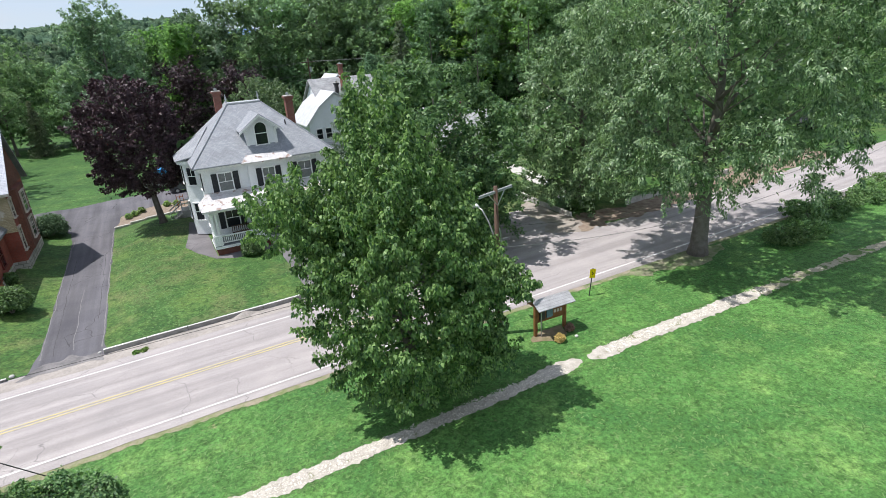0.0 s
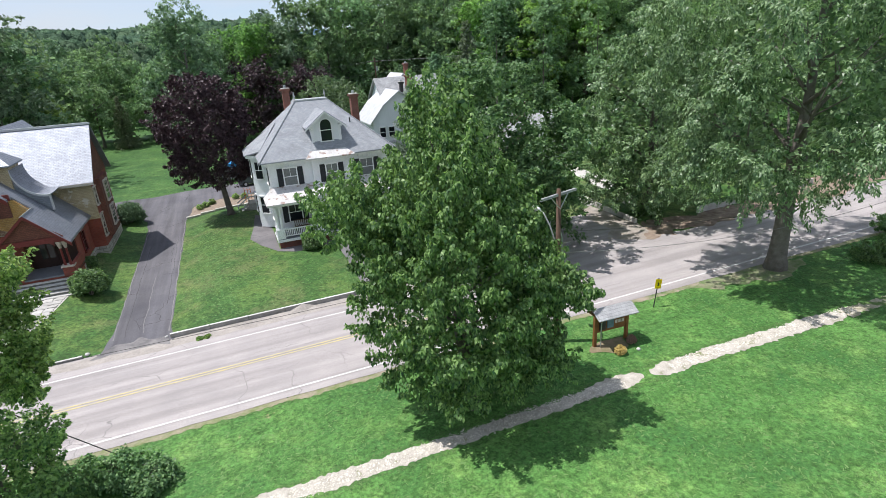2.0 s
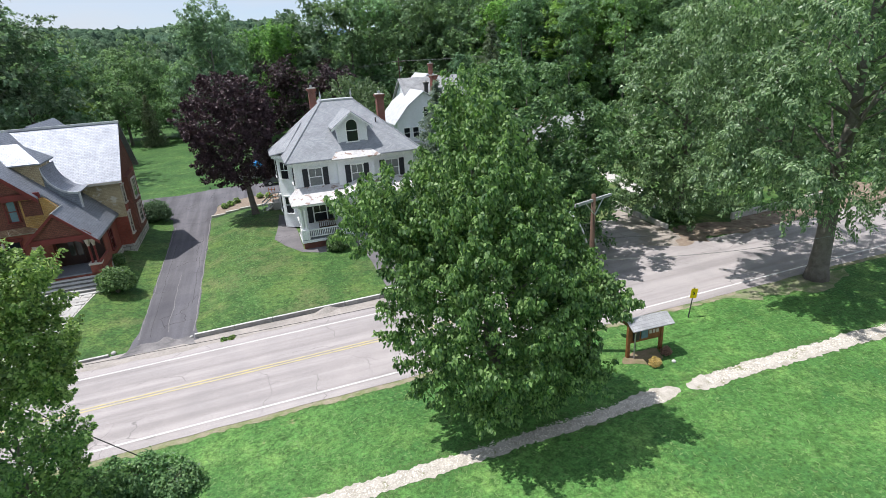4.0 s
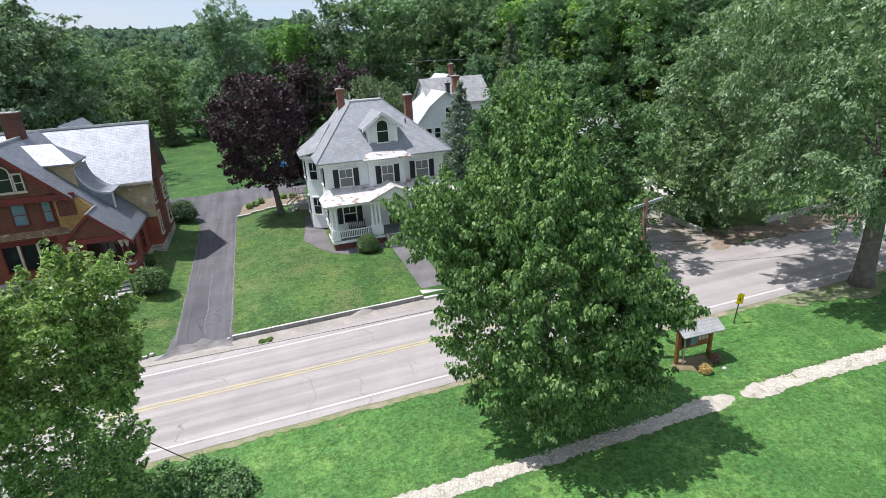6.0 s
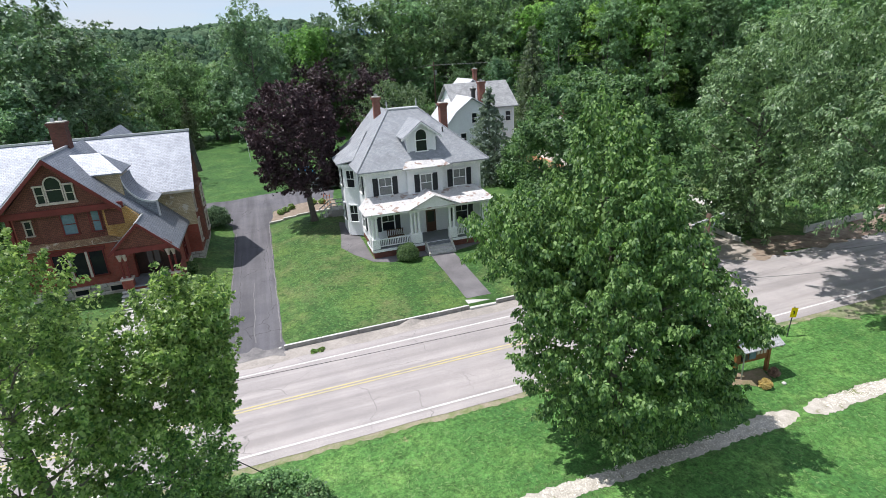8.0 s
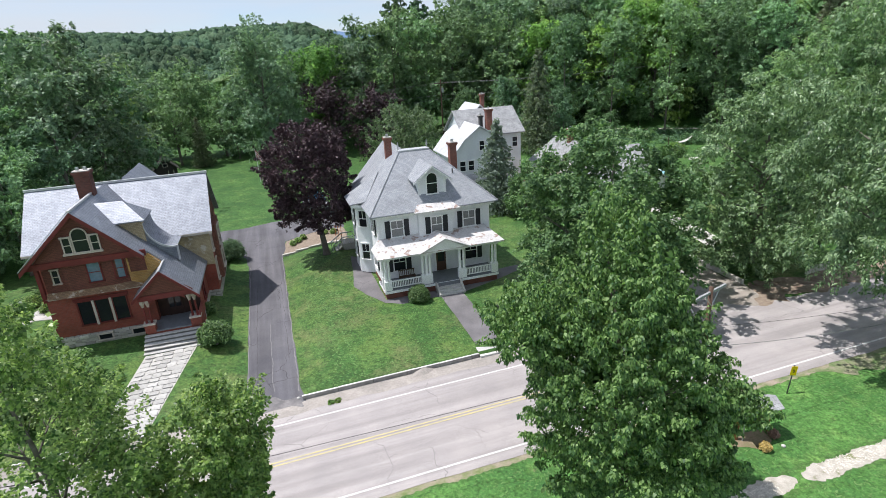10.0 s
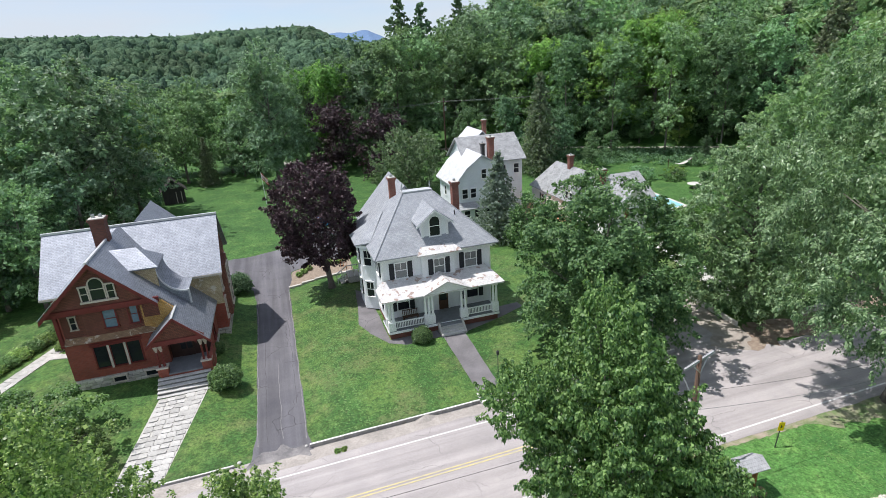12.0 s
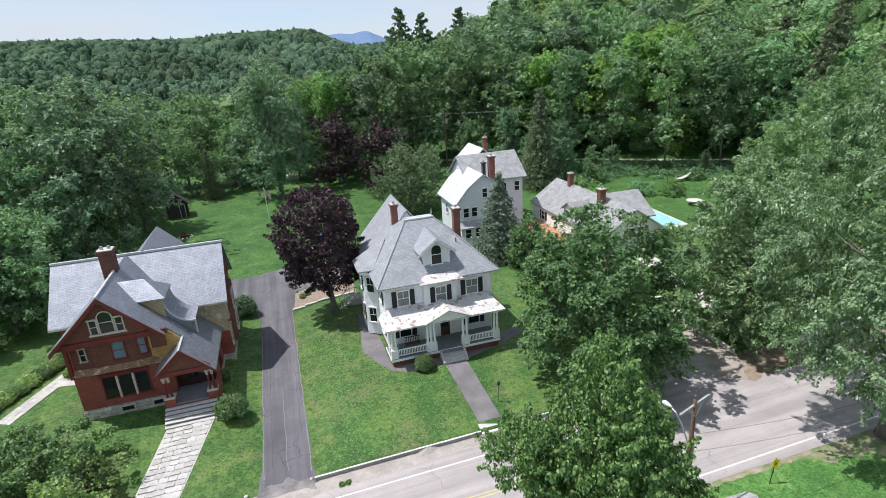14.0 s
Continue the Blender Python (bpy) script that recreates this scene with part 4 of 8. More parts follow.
# ---------------------------------------------------------------- building parts
def window(house, at, width, height, facing=0.0, mat=None, bars=(1, 2), shutters=0.0, trim=None, arch=False, deep=0.10):
    """A sash window: frame with sill, pane and bars, at the middle of its foot on the wall; facing 0 looks to -y, 90 to +x."""
    trim = trim or WHITE
    m = pose(*at, 0, 0, facing)
    w, h, f = width / 2, height, 0.09
    bm = bmesh.new()
    if arch:
        n = 12
        outer = [(-w - f, 0)] + [((w + f) * -math.cos(math.pi * k / n), h - w + (w + f) * math.sin(math.pi * k / n)) for k in range(n + 1)] + [(w + f, 0)]
        inner = [(-w, 0)] + [(w * -math.cos(math.pi * k / n), h - w + w * math.sin(math.pi * k / n)) for k in range(n + 1)] + [(w, 0)]
        for i in range(len(outer) - 1):
            extrude_xz([outer[i], outer[i + 1], inner[i + 1], inner[i]], -deep, 0.02, bm)
    else:
        box(-w - f, -w, -deep, 0.02, 0, h, bm)
        box(w, w + f, -deep, 0.02, 0, h, bm)
        box(-w - f - 0.04, w + f + 0.04, -deep - 0.04, 0.02, h, h + 0.12, bm)
    ob = wpart("window", bm, trim, house, m=m)
    wpart("sill", box(-w - f - 0.05, w + f + 0.05, -deep - 0.07, 0.02, -0.08, 0.0), trim, ob, m=m)
    if arch:
        n = 12
        pane = extrude_xz([(-w, 0)] + [(w * -math.cos(math.pi * k / n), h - w + w * math.sin(math.pi * k / n)) for k in range(n + 1)] + [(w, 0)], -0.035, 0.0)
    else:
        pane = box(-w, w, -0.035, 0.0, 0, h)
    wpart("pane", pane, mat or GLASS, ob, "dark reflecting glass", m=m)
    bm = bmesh.new()
    for k in range(1, bars[0] + 1):
        x = -w + 2 * w * k / (bars[0] + 1)
        box(x - 0.02, x + 0.02, -0.06, -0.036, h * 0.5, h - 0.01, bm)
    for k in range(1, bars[1]):
        z = h * k / bars[1]
        box(-w, w, -0.065, -0.036, z - 0.03, z + 0.03, bm)
    if bm.verts:
        wpart("sash_bar", bm, trim, ob, m=m)
    else:
        bm.free()
    if shutters:
        for side in (-1, 1):
            x0 = side * (w + f + 0.02 + shutters / 2)
            bm = box(x0 - shutters / 2, x0 + shutters / 2, -0.07, 0.0, -0.05, h + 0.05)
            for z0, z1 in ((0.06, h * 0.48), (h * 0.54, h - 0.08)):
                n = int((z1 - z0) / 0.09)
                for k in range(n):
                    z = z0 + (z1 - z0) * k / n
                    box(x0 - shutters / 2 + 0.05, x0 + shutters / 2 - 0.05, -0.085, -0.07, z, z + 0.05, bm)
            wpart("shutter", bm, SHUTTER, house, "black louvred shutter", m=m)
    return ob


def chimney(house, x0, x1, y0, y1, z0, z1, mat=None, pots=1):
    ob = wpart("chimney", box(x0, x1, y0, y1, z0, z1 - 0.35, bevel=0.01), mat or CHIMNEY_BRICK, house, "red brick chimney with corbelled top")
    bm = box(x0 - 0.06, x1 + 0.06, y0 - 0.06, y1 + 0.06, z1 - 0.35, z1 - 0.22)
    box(x0 - 0.12, x1 + 0.12, y0 - 0.12, y1 + 0.12, z1 - 0.22, z1 - 0.06, bm)
    wpart("corbel", bm, mat or CHIMNEY_BRICK, ob)
    wpart("cap", box(x0 - 0.05, x1 + 0.05, y0 - 0.05, y1 + 0.05, z1 - 0.06, z1 + 0.03, bevel=0.02), CONCRETE, ob, "pale mortar cap")
    for k in range(pots):
        cx = x0 + (x1 - x0) * (k + 0.5) / pots
        cy = (y0 + y1) / 2
        wpart("flue", tube([(cx, cy, z1), (cx, cy, z1 + 0.28)], [0.15, 0.13], 10), METAL, ob, "metal flue pipe")
    return ob


def gable_roof(bm, ridge, left, right, thick=0.16):
    """Two slabs from a ridge ((x, y, z), (x, y, z)) down to a left and a right eave of the same form."""
    (a, b), (c, d), (e, f) = ridge, left, right
    slab([a, b, d, c], thick, bm)
    slab([a, b, f, e], thick, bm)
    return bm


def column(house, x, y, z0, z1, r=0.12, sides=12):
    bm = tube([(x, y, z0 + 0.08), (x, y, z0 + 0.9), (x, y, z1 - 0.12)], [r, r * 0.98, r * 0.82], sides)
    box(x - r * 1.3, x + r * 1.3, y - r * 1.3, y + r * 1.3, z0, z0 + 0.08, bm)
    box(x - r * 1.25, x + r * 1.25, y - r * 1.25, y + r * 1.25, z1 - 0.12, z1, bm)
    return wpart("column", bm, WHITE, house)


# ---------------------------------------------------------------- white house
G = 1.15
wh = thing("white_house", "white clapboard house with hipped slate roof and pillared porch", "house", (8.1, 54.3, G))
wpart("foundation", box(2.95, 13.35, 48.75, 59.95, G - 0.6, 1.75), FOUND_BRICK, wh, "dark red brick foundation")
wpart("wall", box(2.9, 13.4, 48.7, 60.0, 1.75, 8.0), CLAP, wh)
for x in (2.84, 13.28):
    wpart("corner_board", box(x, x + 0.18, 48.62, 48.8, 1.75, 7.85), WHITE, wh)
# two-storey bay on the drive side
wpart("bay", prism([(2.95, 52.6), (1.75, 53.5), (1.75, 56.3), (2.95, 57.2)], 1.3, 8.0), CLAP, wh, "white two-storey bay")
# slightly projecting middle of the front
wpart("front_bay", box(6.55, 9.75, 48.25, 48.7, 5.2, 8.0), CLAP, wh)
# cornice under the eaves, with brackets
bm = box(2.5, 13.8, 48.3, 60.4, 7.93, 8.11)
box(2.3, 14.0, 48.1, 60.6, 8.11, 8.23, bm)
prism([(2.6, 52.2), (1.35, 53.2), (1.35, 56.6), (2.6, 57.6)], 7.95, 8.22, bm)
wpart("cornice", bm, WHITE, wh)
first = wpart("bracket", box(0, 0.1, 48.36, 48.68, 7.77, 7.93), WHITE, wh, m=pose(2.75, 0, 0))
for k in range(1, 24):
    wagain(first, pose(2.75 + k * 0.465, 0, 0))
# roof
bm = bmesh.new()
e = [(2.2, 48.0, 8.23), (14.1, 48.0, 8.23), (14.1, 60.7, 8.23), (2.2, 60.7, 8.23)]
r0, r1, r2, r3 = (6.6, 54.0, 12.55), (9.45, 54.0, 12.55), (9.45, 54.7, 12.55), (6.6, 54.7, 12.55)
bm.free()
for f in ([e[0], e[1], r1, r0], [e[1], e[2], r2, r1], [e[2], e[3], r3, r2], [e[3], e[0], r0, r3]):
    wpart("roof_slope", slab(f, 0.1), SLATE, wh, "weathered grey slate roof slope")
bm = bmesh.new()
slab([(2.6, 52.1, 8.64), (1.25, 53.1, 8.25), (1.25, 56.7, 8.25), (2.6, 57.7, 8.64), (4.6, 54.9, 10.75)], 0.1, bm)
wpart("bay_roof", bm, SLATE, wh)
deck = wpart("ridge_deck", box(6.5, 9.55, 53.9, 54.8, 12.5, 12.66, bevel=0.03), LEAD, wh, "pale metal ridge cap")
for x in (6.6, 9.45):
    wpart("finial", tube([(x, 54.35, 12.6), (x, 54.35, 12.85), (x, 54.35, 12.95), (x, 54.35, 13.4)], [0.09, 0.05, 0.1, 0.02], 8), METAL, wh, "small metal finial")
bm = bmesh.new()
for a, b in ((e[0], r0), (e[1], r1)):
    tube([Vector(a) + Vector((0, 0, 0.03)), Vector(b) + Vector((0, 0, 0.03))], 0.06, 6, bm)
wpart("hip_ridge", bm, SLATE, wh)
chimney(wh, 5.85, 6.5, 56.7, 57.3, 10.0, 13.6)
chimney(wh, 12.15, 12.85, 55.4, 56.1, 8.4, 12.65)
wpart("vent_pipe", tube([(10.9, 51.2, 10.2), (10.9, 51.2, 10.95)], 0.06, 8), DARK_METAL, wh)
# dormer
dm = wpart("dormer", box(7.05, 9.6, 49.5, 53.0, 8.9, 10.7), CLAP, wh, "gabled dormer with arched window")
wpart("gable", extrude_xz([(6.95, 10.7), (9.7, 10.7), (8.33, 11.75)], 49.48, 52.5), CLAP, dm)
bm = bmesh.new()
gable_roof(bm, ((8.33, 49.05, 11.91), (8.33, 53.6, 11.91)), ((6.55, 49.05, 10.55), (6.55, 52.0, 10.55)), ((10.1, 49.05, 10.55), (10.1, 52.0, 10.55)), 0.1)
wpart("dormer_roof", bm, SLATE, dm)
bm = bmesh.new()
gable_roof(bm, ((8.33, 49.01, 11.85), (8.33, 49.11, 11.85)), ((6.5, 49.01, 10.45), (6.5, 49.11, 10.45)), ((10.15, 49.01, 10.45), (10.15, 49.11, 10.45)), 0.17)
box(6.9, 7.2, 49.25, 49.53, 10.45, 10.65, bm)
box(9.45, 9.75, 49.25, 49.53, 10.45, 10.65, bm)
wpart("verge_board", bm, WHITE, dm)
for x in (7.0, 9.41):
    wpart("pilaster", box(x, x + 0.24, 49.42, 49.52, 9.2, 10.45), WHITE, dm)
wpart("dormer_sill", box(6.9, 9.75, 49.36, 49.52, 9.08, 9.2), WHITE, dm)
window(wh, (8.33, 49.49, 9.3), 0.95, 1.85, arch=True, bars=(0, 2))
# flared little roof over the front bay
bm = bmesh.new()
slab([(6.0, 47.55, 8.2), (10.3, 47.55, 8.2), (9.7, 48.6, 8.66), (6.6, 48.6, 8.66)], 0.1, bm)
wpart("bay_hood", bm, OLD_ROOF, wh, "flared hood with peeling white paint")
wpart("bay_cornice", box(6.35, 9.95, 47.75, 48.3, 7.97, 8.11), WHITE, wh)
# front windows
for x, y, w in ((4.65, 48.7, 1.05), (8.2, 48.25, 0.95), (11.45, 48.7, 1.1)):
    window(wh, (x, y, 6.0), w, 1.45, mat=GLASS_PALE, shutters=0.46)
window(wh, (4.6, 48.7, 2.75), 1.05, 1.6, mat=GLASS, shutters=0.46)
window(wh, (11.5, 48.7, 2.75), 1.1, 1.6, mat=GLASS, shutters=0.46)
# side windows towards the drive
for z in (2.7, 6.0):
    window(wh, (2.9, 50.6, z), 0.95, 1.5, -90, shutters=0.42)
    window(wh, (1.75, 54.9, z), 1.1, 1.55, -90, shutters=0.4)
    window(wh, (2.35, 53.05, z), 0.75, 1.55, -36.9)
    window(wh, (2.9, 58.7, z), 0.95, 1.5, -90, shutters=0.42)
# front door
DARK_DOOR = material("dark_varnished_door", (0.06, 0.03, 0.018), (0.09, 0.045, 0.025), scale=3, rough=0.4)
door = wpart("front_door", box(8.05, 9.0, 48.64, 48.72, 2.05, 4.1), DARK_DOOR, wh, "dark varnished front door with glass")
wpart("door_glass", box(8.2, 8.85, 48.62, 48.645, 2.95, 3.95), GLASS, door)
bm = box(7.9, 8.05, 48.58, 48.72, 2.05, 4.25)
box(9.0, 9.15, 48.58, 48.72, 2.05, 4.25, bm)
box(7.85, 9.2, 48.55, 48.72, 4.1, 4.3, bm)
wpart("door_frame", bm, WHITE, door)
# porch
wpart("porch_base", box(2.7, 13.1, 46.25, 48.7, G - 0.5, 1.82), FOUND_BRICK, wh, "dark red brick porch base")
wpart("porch_floor", box(2.6, 13.2, 46.1, 48.7, 1.9, 2.02), PORCH_FLOOR, wh, "grey painted porch floor")
bm = box(2.58, 13.22, 46.06, 46.16, 1.76, 1.98)
box(2.56, 2.66, 46.1, 48.7, 1.76, 1.98, bm)
wpart("porch_skirt", bm, WHITE, wh)
for x0, x1 in ((2.6, 3.25), (5.95, 6.95), (9.4, 10.15), (12.55, 13.2)):
    wpart("pedestal", box(x0, x1, 46.1, 46.55, 2.02, 2.88, bevel=0.02), WHITE, wh)
for x in (2.78, 3.08, 6.12, 6.45, 6.78, 9.58, 9.95, 12.73, 13.03):
    column(wh, x, 46.32, 2.88, 4.82)
column(wh, 2.75, 47.2, 2.88, 4.82)
wpart("pedestal", box(2.6, 2.95, 46.95, 47.4, 2.02, 2.88, bevel=0.02), WHITE, wh)
for x0, x1 in ((3.25, 5.95), (10.15, 12.55)):
    bm = box(x0, x1, 46.28, 46.38, 2.72, 2.82)
    box(x0, x1, 46.29, 46.37, 2.14, 2.22, bm)
    rail = wpart("porch_rail", bm, WHITE, wh)
    n = int((x1 - x0) / 0.15)
    first = None
    for k in range(1, n):
        x = x0 + (x1 - x0) * k / n
        if first is None:
            first = wpart("baluster", box(-0.03, 0.03, -0.03, 0.03, 0, 0.5), WHITE, rail, m=pose(x, 46.33, 2.22))
        else:
            wagain(first, pose(x, 46.33, 2.22))
bm = box(2.7, 13.1, 46.15, 46.5, 4.82, 5.08)
box(2.6, 2.9, 46.15, 48.7, 4.82, 5.08, bm)
box(12.9, 13.2, 46.15, 48.7, 4.82, 5.08, bm)
wpart("porch_beam", bm, WHITE, wh)
bm = bmesh.new()
slab([(2.1, 45.75, 5.14), (13.7, 45.75, 5.14), (12.9, 48.7, 5.95), (2.9, 48.7, 5.95)], 0.08, bm)
slab([(2.1, 45.75, 5.14), (2.9, 48.7, 5.95), (2.1, 48.7, 5.14)], 0.08, bm)
slab([(13.7, 45.75, 5.14), (13.7, 48.7, 5.14), (12.9, 48.7, 5.95)], 0.08, bm)
wpart("porch_roof", bm, OLD_ROOF, wh, "white porch roof with peeling paint")
wpart("porch_eave", box(2.15, 13.65, 45.8, 48.7, 4.98, 5.07), WHITE, wh)
ped = wpart("pediment", extrude_xz([(6.1, 5.1), (10.1, 5.1), (8.1, 6.05)], 45.78, 45.95), WHITE, wh, "low white pediment over the porch steps")
bm = bmesh.new()
gable_roof(bm, ((8.1, 45.55, 6.2), (8.1, 48.7, 6.2)), ((5.75, 45.55, 5.16), (6.3, 47.0, 5.42)), ((10.45, 45.55, 5.16), (9.9, 47.0, 5.42)), 0.1)
wpart("pediment_roof", bm, OLD_ROOF, wh, "white pediment roof with peeling paint")
for k in range(4):
    z = G - 0.05 + 0.21 * (k + 1)
    wpart("step", box(7.25, 9.35, 44.9 + 0.3 * k, 46.1, z - 0.21, z), GRANITE if k < 3 else PORCH_FLOOR, wh, "grey porch step")
for x in (7.1, 9.35):
    bm = bmesh.new()
    extrude_xz([(0, 0)] + [(1.25, 0), (1.25, 0.95), (0.95, 0.95), (0, 0.25)], 0, 0.16, bm)
    wpart("stair_cheek", bm, CONCRETE, wh, m=pose(x + 0.16, 44.85, G - 0.05, 0, 0, 90))
# rear wing with a gable to the front
wpart("rear_wing", box(4.6, 11.4, 60.0, 68.0, G - 0.4, 7.2), CLAP, wh)
wpart("rear_gable", extrude_xz([(4.6, 7.2), (11.4, 7.2), (8.2, 11.6)], 60.3, 67.8), CLAP, wh)
bm = bmesh.new()
gable_roof(bm, ((8.2, 60.0, 11.85), (8.2, 68.3, 11.85)), ((3.6, 60.0, 6.75), (3.6, 68.3, 6.75)), ((12.4, 60.0, 6.75), (12.4, 68.3, 6.75)), 0.14)
wpart("rear_roof", bm, SLATE, wh)
# side steps with white rail by the drive
for k in range(4):
    wpart("side_step", box(-0.1 + 0.28 * k, 1.2, 61.2, 62.6, 0.7, 0.95 + 0.19 * k), CONCRETE, wh)
wpart("side_landing", box(1.0, 2.4, 61.0, 62.8, 0.7, 1.85), CONCRETE, wh)
for y in (61.1, 62.7):
    bm = tube([(-0.1, y, 1.75), (1.1, y, 2.6), (2.4, y, 2.6)], 0.06, 6)
    for x, z in ((-0.1, 0.8), (0.5, 1.2), (1.1, 1.6), (1.75, 1.8), (2.35, 1.8)):
        box(x - 0.03, x + 0.03, y - 0.03, y + 0.03, z, z + 0.9, bm)
    wpart("side_rail", bm, WHITE, wh)

# bench on the porch
bench = thing("porch_bench", "dark slatted porch bench standing on the porch floor", "bench", (5.0, 47.7, 2.02))
bm = bmesh.new()
for k in range(5):
    box(-0.75, 0.75, -0.25 + 0.1 * k, -0.17 + 0.1 * k, 0.42, 0.45, bm)
part("seat", bm, POLE_WOOD, bench)
bm = bmesh.new()
for k in range(9):
    box(-0.72 + 0.17 * k, -0.66 + 0.17 * k, 0.26, 0.29, 0.45, 0.95, bm)
box(-0.75, 0.75, 0.25, 0.3, 0.92, 0.99, bm)
part("backrest", bm, POLE_WOOD, bench)
for x in (-0.7, 0.66):
    for y in (-0.24, 0.24):
        part("leg", box(x, x + 0.05, y - 0.02, y + 0.03, 0, 0.42), POLE_WOOD, bench)

# ---------------------------------------------------------------- brick house
ORANGE_SHINGLE = coursed("orange_tan_shingle", (0.45, 0.25, 0.07), (0.52, 0.33, 0.13), (0.25, 0.14, 0.05), 0.16, 0.13, worn=((0.5, 0.42, 0.3), 0.9, 0.6))
SKIRT_SHINGLE = coursed("brown_skirt_shingle", (0.22, 0.135, 0.075), (0.32, 0.21, 0.12), (0.12, 0.07, 0.04), 0.16, 0.13, worn=((0.5, 0.43, 0.33), 1.4, 0.55))
# risers coloured darker than the granite treads to hold their shade
STEP_STONE = material("shaded_riser_stone", (0.22, 0.215, 0.2), (0.15, 0.145, 0.14), scale=2, rough=0.9)
RUBBLE = material("pale_rubble", (0.55, 0.52, 0.47), (0.42, 0.40, 0.36), scale=2.2, rough=0.9, bump=0.5, spread=0.3)
WORN_TRIM = material("worn_pale_paint", (0.50, 0.45, 0.39), (0.34, 0.27, 0.22), scale=3, rough=0.7)
B = 1.1
bh = thing("brick_house", "dark red brick and shingle house with steep slate gables", "house", (-18, 54, B))
wpart("stone_base", box(-22.85, -15.6, 48.15, 54.2, B - 0.5, 2.1), STONE, bh, "rough grey rubble foundation")
bm = box(-25.05, -11.35, 54.0, 61.6, B - 0.5, 1.75)
box(-15.6, -12.35, 48.9, 54.0, B - 0.5, 1.75, bm)
wpart("stone_base", bm, STONE, bh, "rough grey rubble foundation")
wpart("brick_wall", box(-22.8, -15.6, 48.2, 54.0, 2.1, 5.3), RED_BRICK, bh, "red brick ground floor")
bm = box(-25.0, -11.4, 54.0, 61.5, 1.75, 7.5)
box(-15.6, -12.4, 49.0, 54.0, 1.75, 4.7, bm)
wpart("side_wall", bm, RED_BRICK, bh)
# shingled upper storey with a flared foot and a canted front
wpart("string_course", box(-22.9, -15.5, 48.05, 54.0, 5.3, 5.38), PALE_TRIM, bh, "pale weathered string course")
bm = bmesh.new()
low = [(-22.9, 48.02), (-21.6, 47.72), (-17.9, 47.72), (-16.0, 48.02), (-15.5, 54.0), (-22.9, 54.0)]
mid = [(-22.62, 48.38), (-21.3, 48.2), (-18.1, 48.2), (-16.9, 48.38), (-15.6, 54.0), (-22.7, 54.0)]
lv, mv = [bm.verts.new((*p, 5.42)) for p in low], [bm.verts.new((*p, 5.78)) for p in mid]
for i in range(6):
    bm.faces.new((lv[i], lv[(i + 1) % 6], mv[(i + 1) % 6], mv[i]))
bm.faces.new(mv)
bm.faces.new(lv[::-1])
wpart("flared_skirt", bm, SKIRT_SHINGLE, bh, "worn tan shingle skirt")
wpart("upper_bay", prism([(-21.3, 48.42), (-21.0, 48.2), (-18.1, 48.2), (-17.0, 48.42)], 5.77, 8.0), RED_SHINGLE, bh, "shingled bay of the upper storey")
wpart("upper_wall", box(-22.6, -16.9, 48.4, 54.0, 5.75, 8.2), RED_SHINGLE, bh, "dark red-brown shingled upper wall")
wpart("tan_wall", box(-16.95, -15.6, 48.41, 54.0, 5.4, 8.0), ORANGE_SHINGLE, bh, "bare orange-tan shingle patch")
wpart("tan_cheek", extrude_xz([(-15.6, 5.3), (-15.6, 7.9), (-15.25, 7.75), (-14.45, 6.9), (-14.75, 5.9), (-15.3, 5.3)], 48.42, 53.5), ORANGE_SHINGLE, bh, "worn tan shingle cheek beside the porch roof")
wpart("brown_patch", box(-16.75, -15.6, 48.36, 48.44, 6.55, 7.75), RED_SHINGLE, bh)
bm = box(-22.9, -22.65, 48.0, 48.3, 5.2, 8.2)
wpart("corner_post", bm, RED_TRIM, bh)
# front gable
wpart("gable_wall", extrude_xz([(-23.0, 8.15), (-15.7, 8.15), (-19.4, 11.75)], 47.95, 54.0), RED_SHINGLE, bh, "dark red-brown shingled gable")
bm = box(-23.3, -15.3, 47.8, 48.0, 7.9, 8.35)
wpart("gable_band", bm, RED_TRIM, bh, "dark red painted band")
bm = bmesh.new()
slab([(-19.4, 47.4, 12.0), (-19.4, 57.9, 12.0), (-23.5, 57.9, 8.05), (-23.5, 47.4, 8.05)], 0.18, bm)
wpart("front_roof", bm, SLATE_B, bh, "blue-grey slate roof")
# one long slope from the ridge down to the porch eave
slope = lambda x, y: (x, y, 12.0 - 0.99 * (x + 19.4))
bm = slab([slope(-19.4, 47.4), slope(-15.4, 47.4), slope(-15.4, 48.6), slope(-14.4, 48.6), slope(-14.4, 46.1), slope(-12.0, 46.1), slope(-12.0, 54.6), slope(-15.4, 54.6), slope(-15.4, 57.9), slope(-19.4, 57.9)], 0.17)
wpart("long_slope", bm, SLATE_B, bh, "blue-grey slate slope running down to the porch")
bm = bmesh.new()
slab([(-19.4, 47.36, 11.98), (-19.4, 47.44, 11.98), (-23.6, 47.44, 7.95), (-23.6, 47.36, 7.95)], 0.34, bm)
slab([(-19.4, 47.36, 11.96), (-15.35, 47.36, 7.95), (-15.35, 47.39, 7.95), (-19.4, 47.39, 11.96)], 0.34, bm)
wpart("verge_board", bm, RED_TRIM, bh)
bm = bmesh.new()
slab([(-19.32, 47.34, 12.12), (-19.32, 55.0, 12.12), (-19.5, 55.0, 12.12), (-19.5, 47.34, 12.12)], 0.14, bm)
slab([(-19.45, 47.34, 12.1), (-19.45, 47.7, 12.1), (-23.6, 47.7, 8.1), (-23.6, 47.34, 8.1)], 0.05, bm)
wpart("ridge_flashing", bm, LEAD, bh, "pale metal ridge flashing")
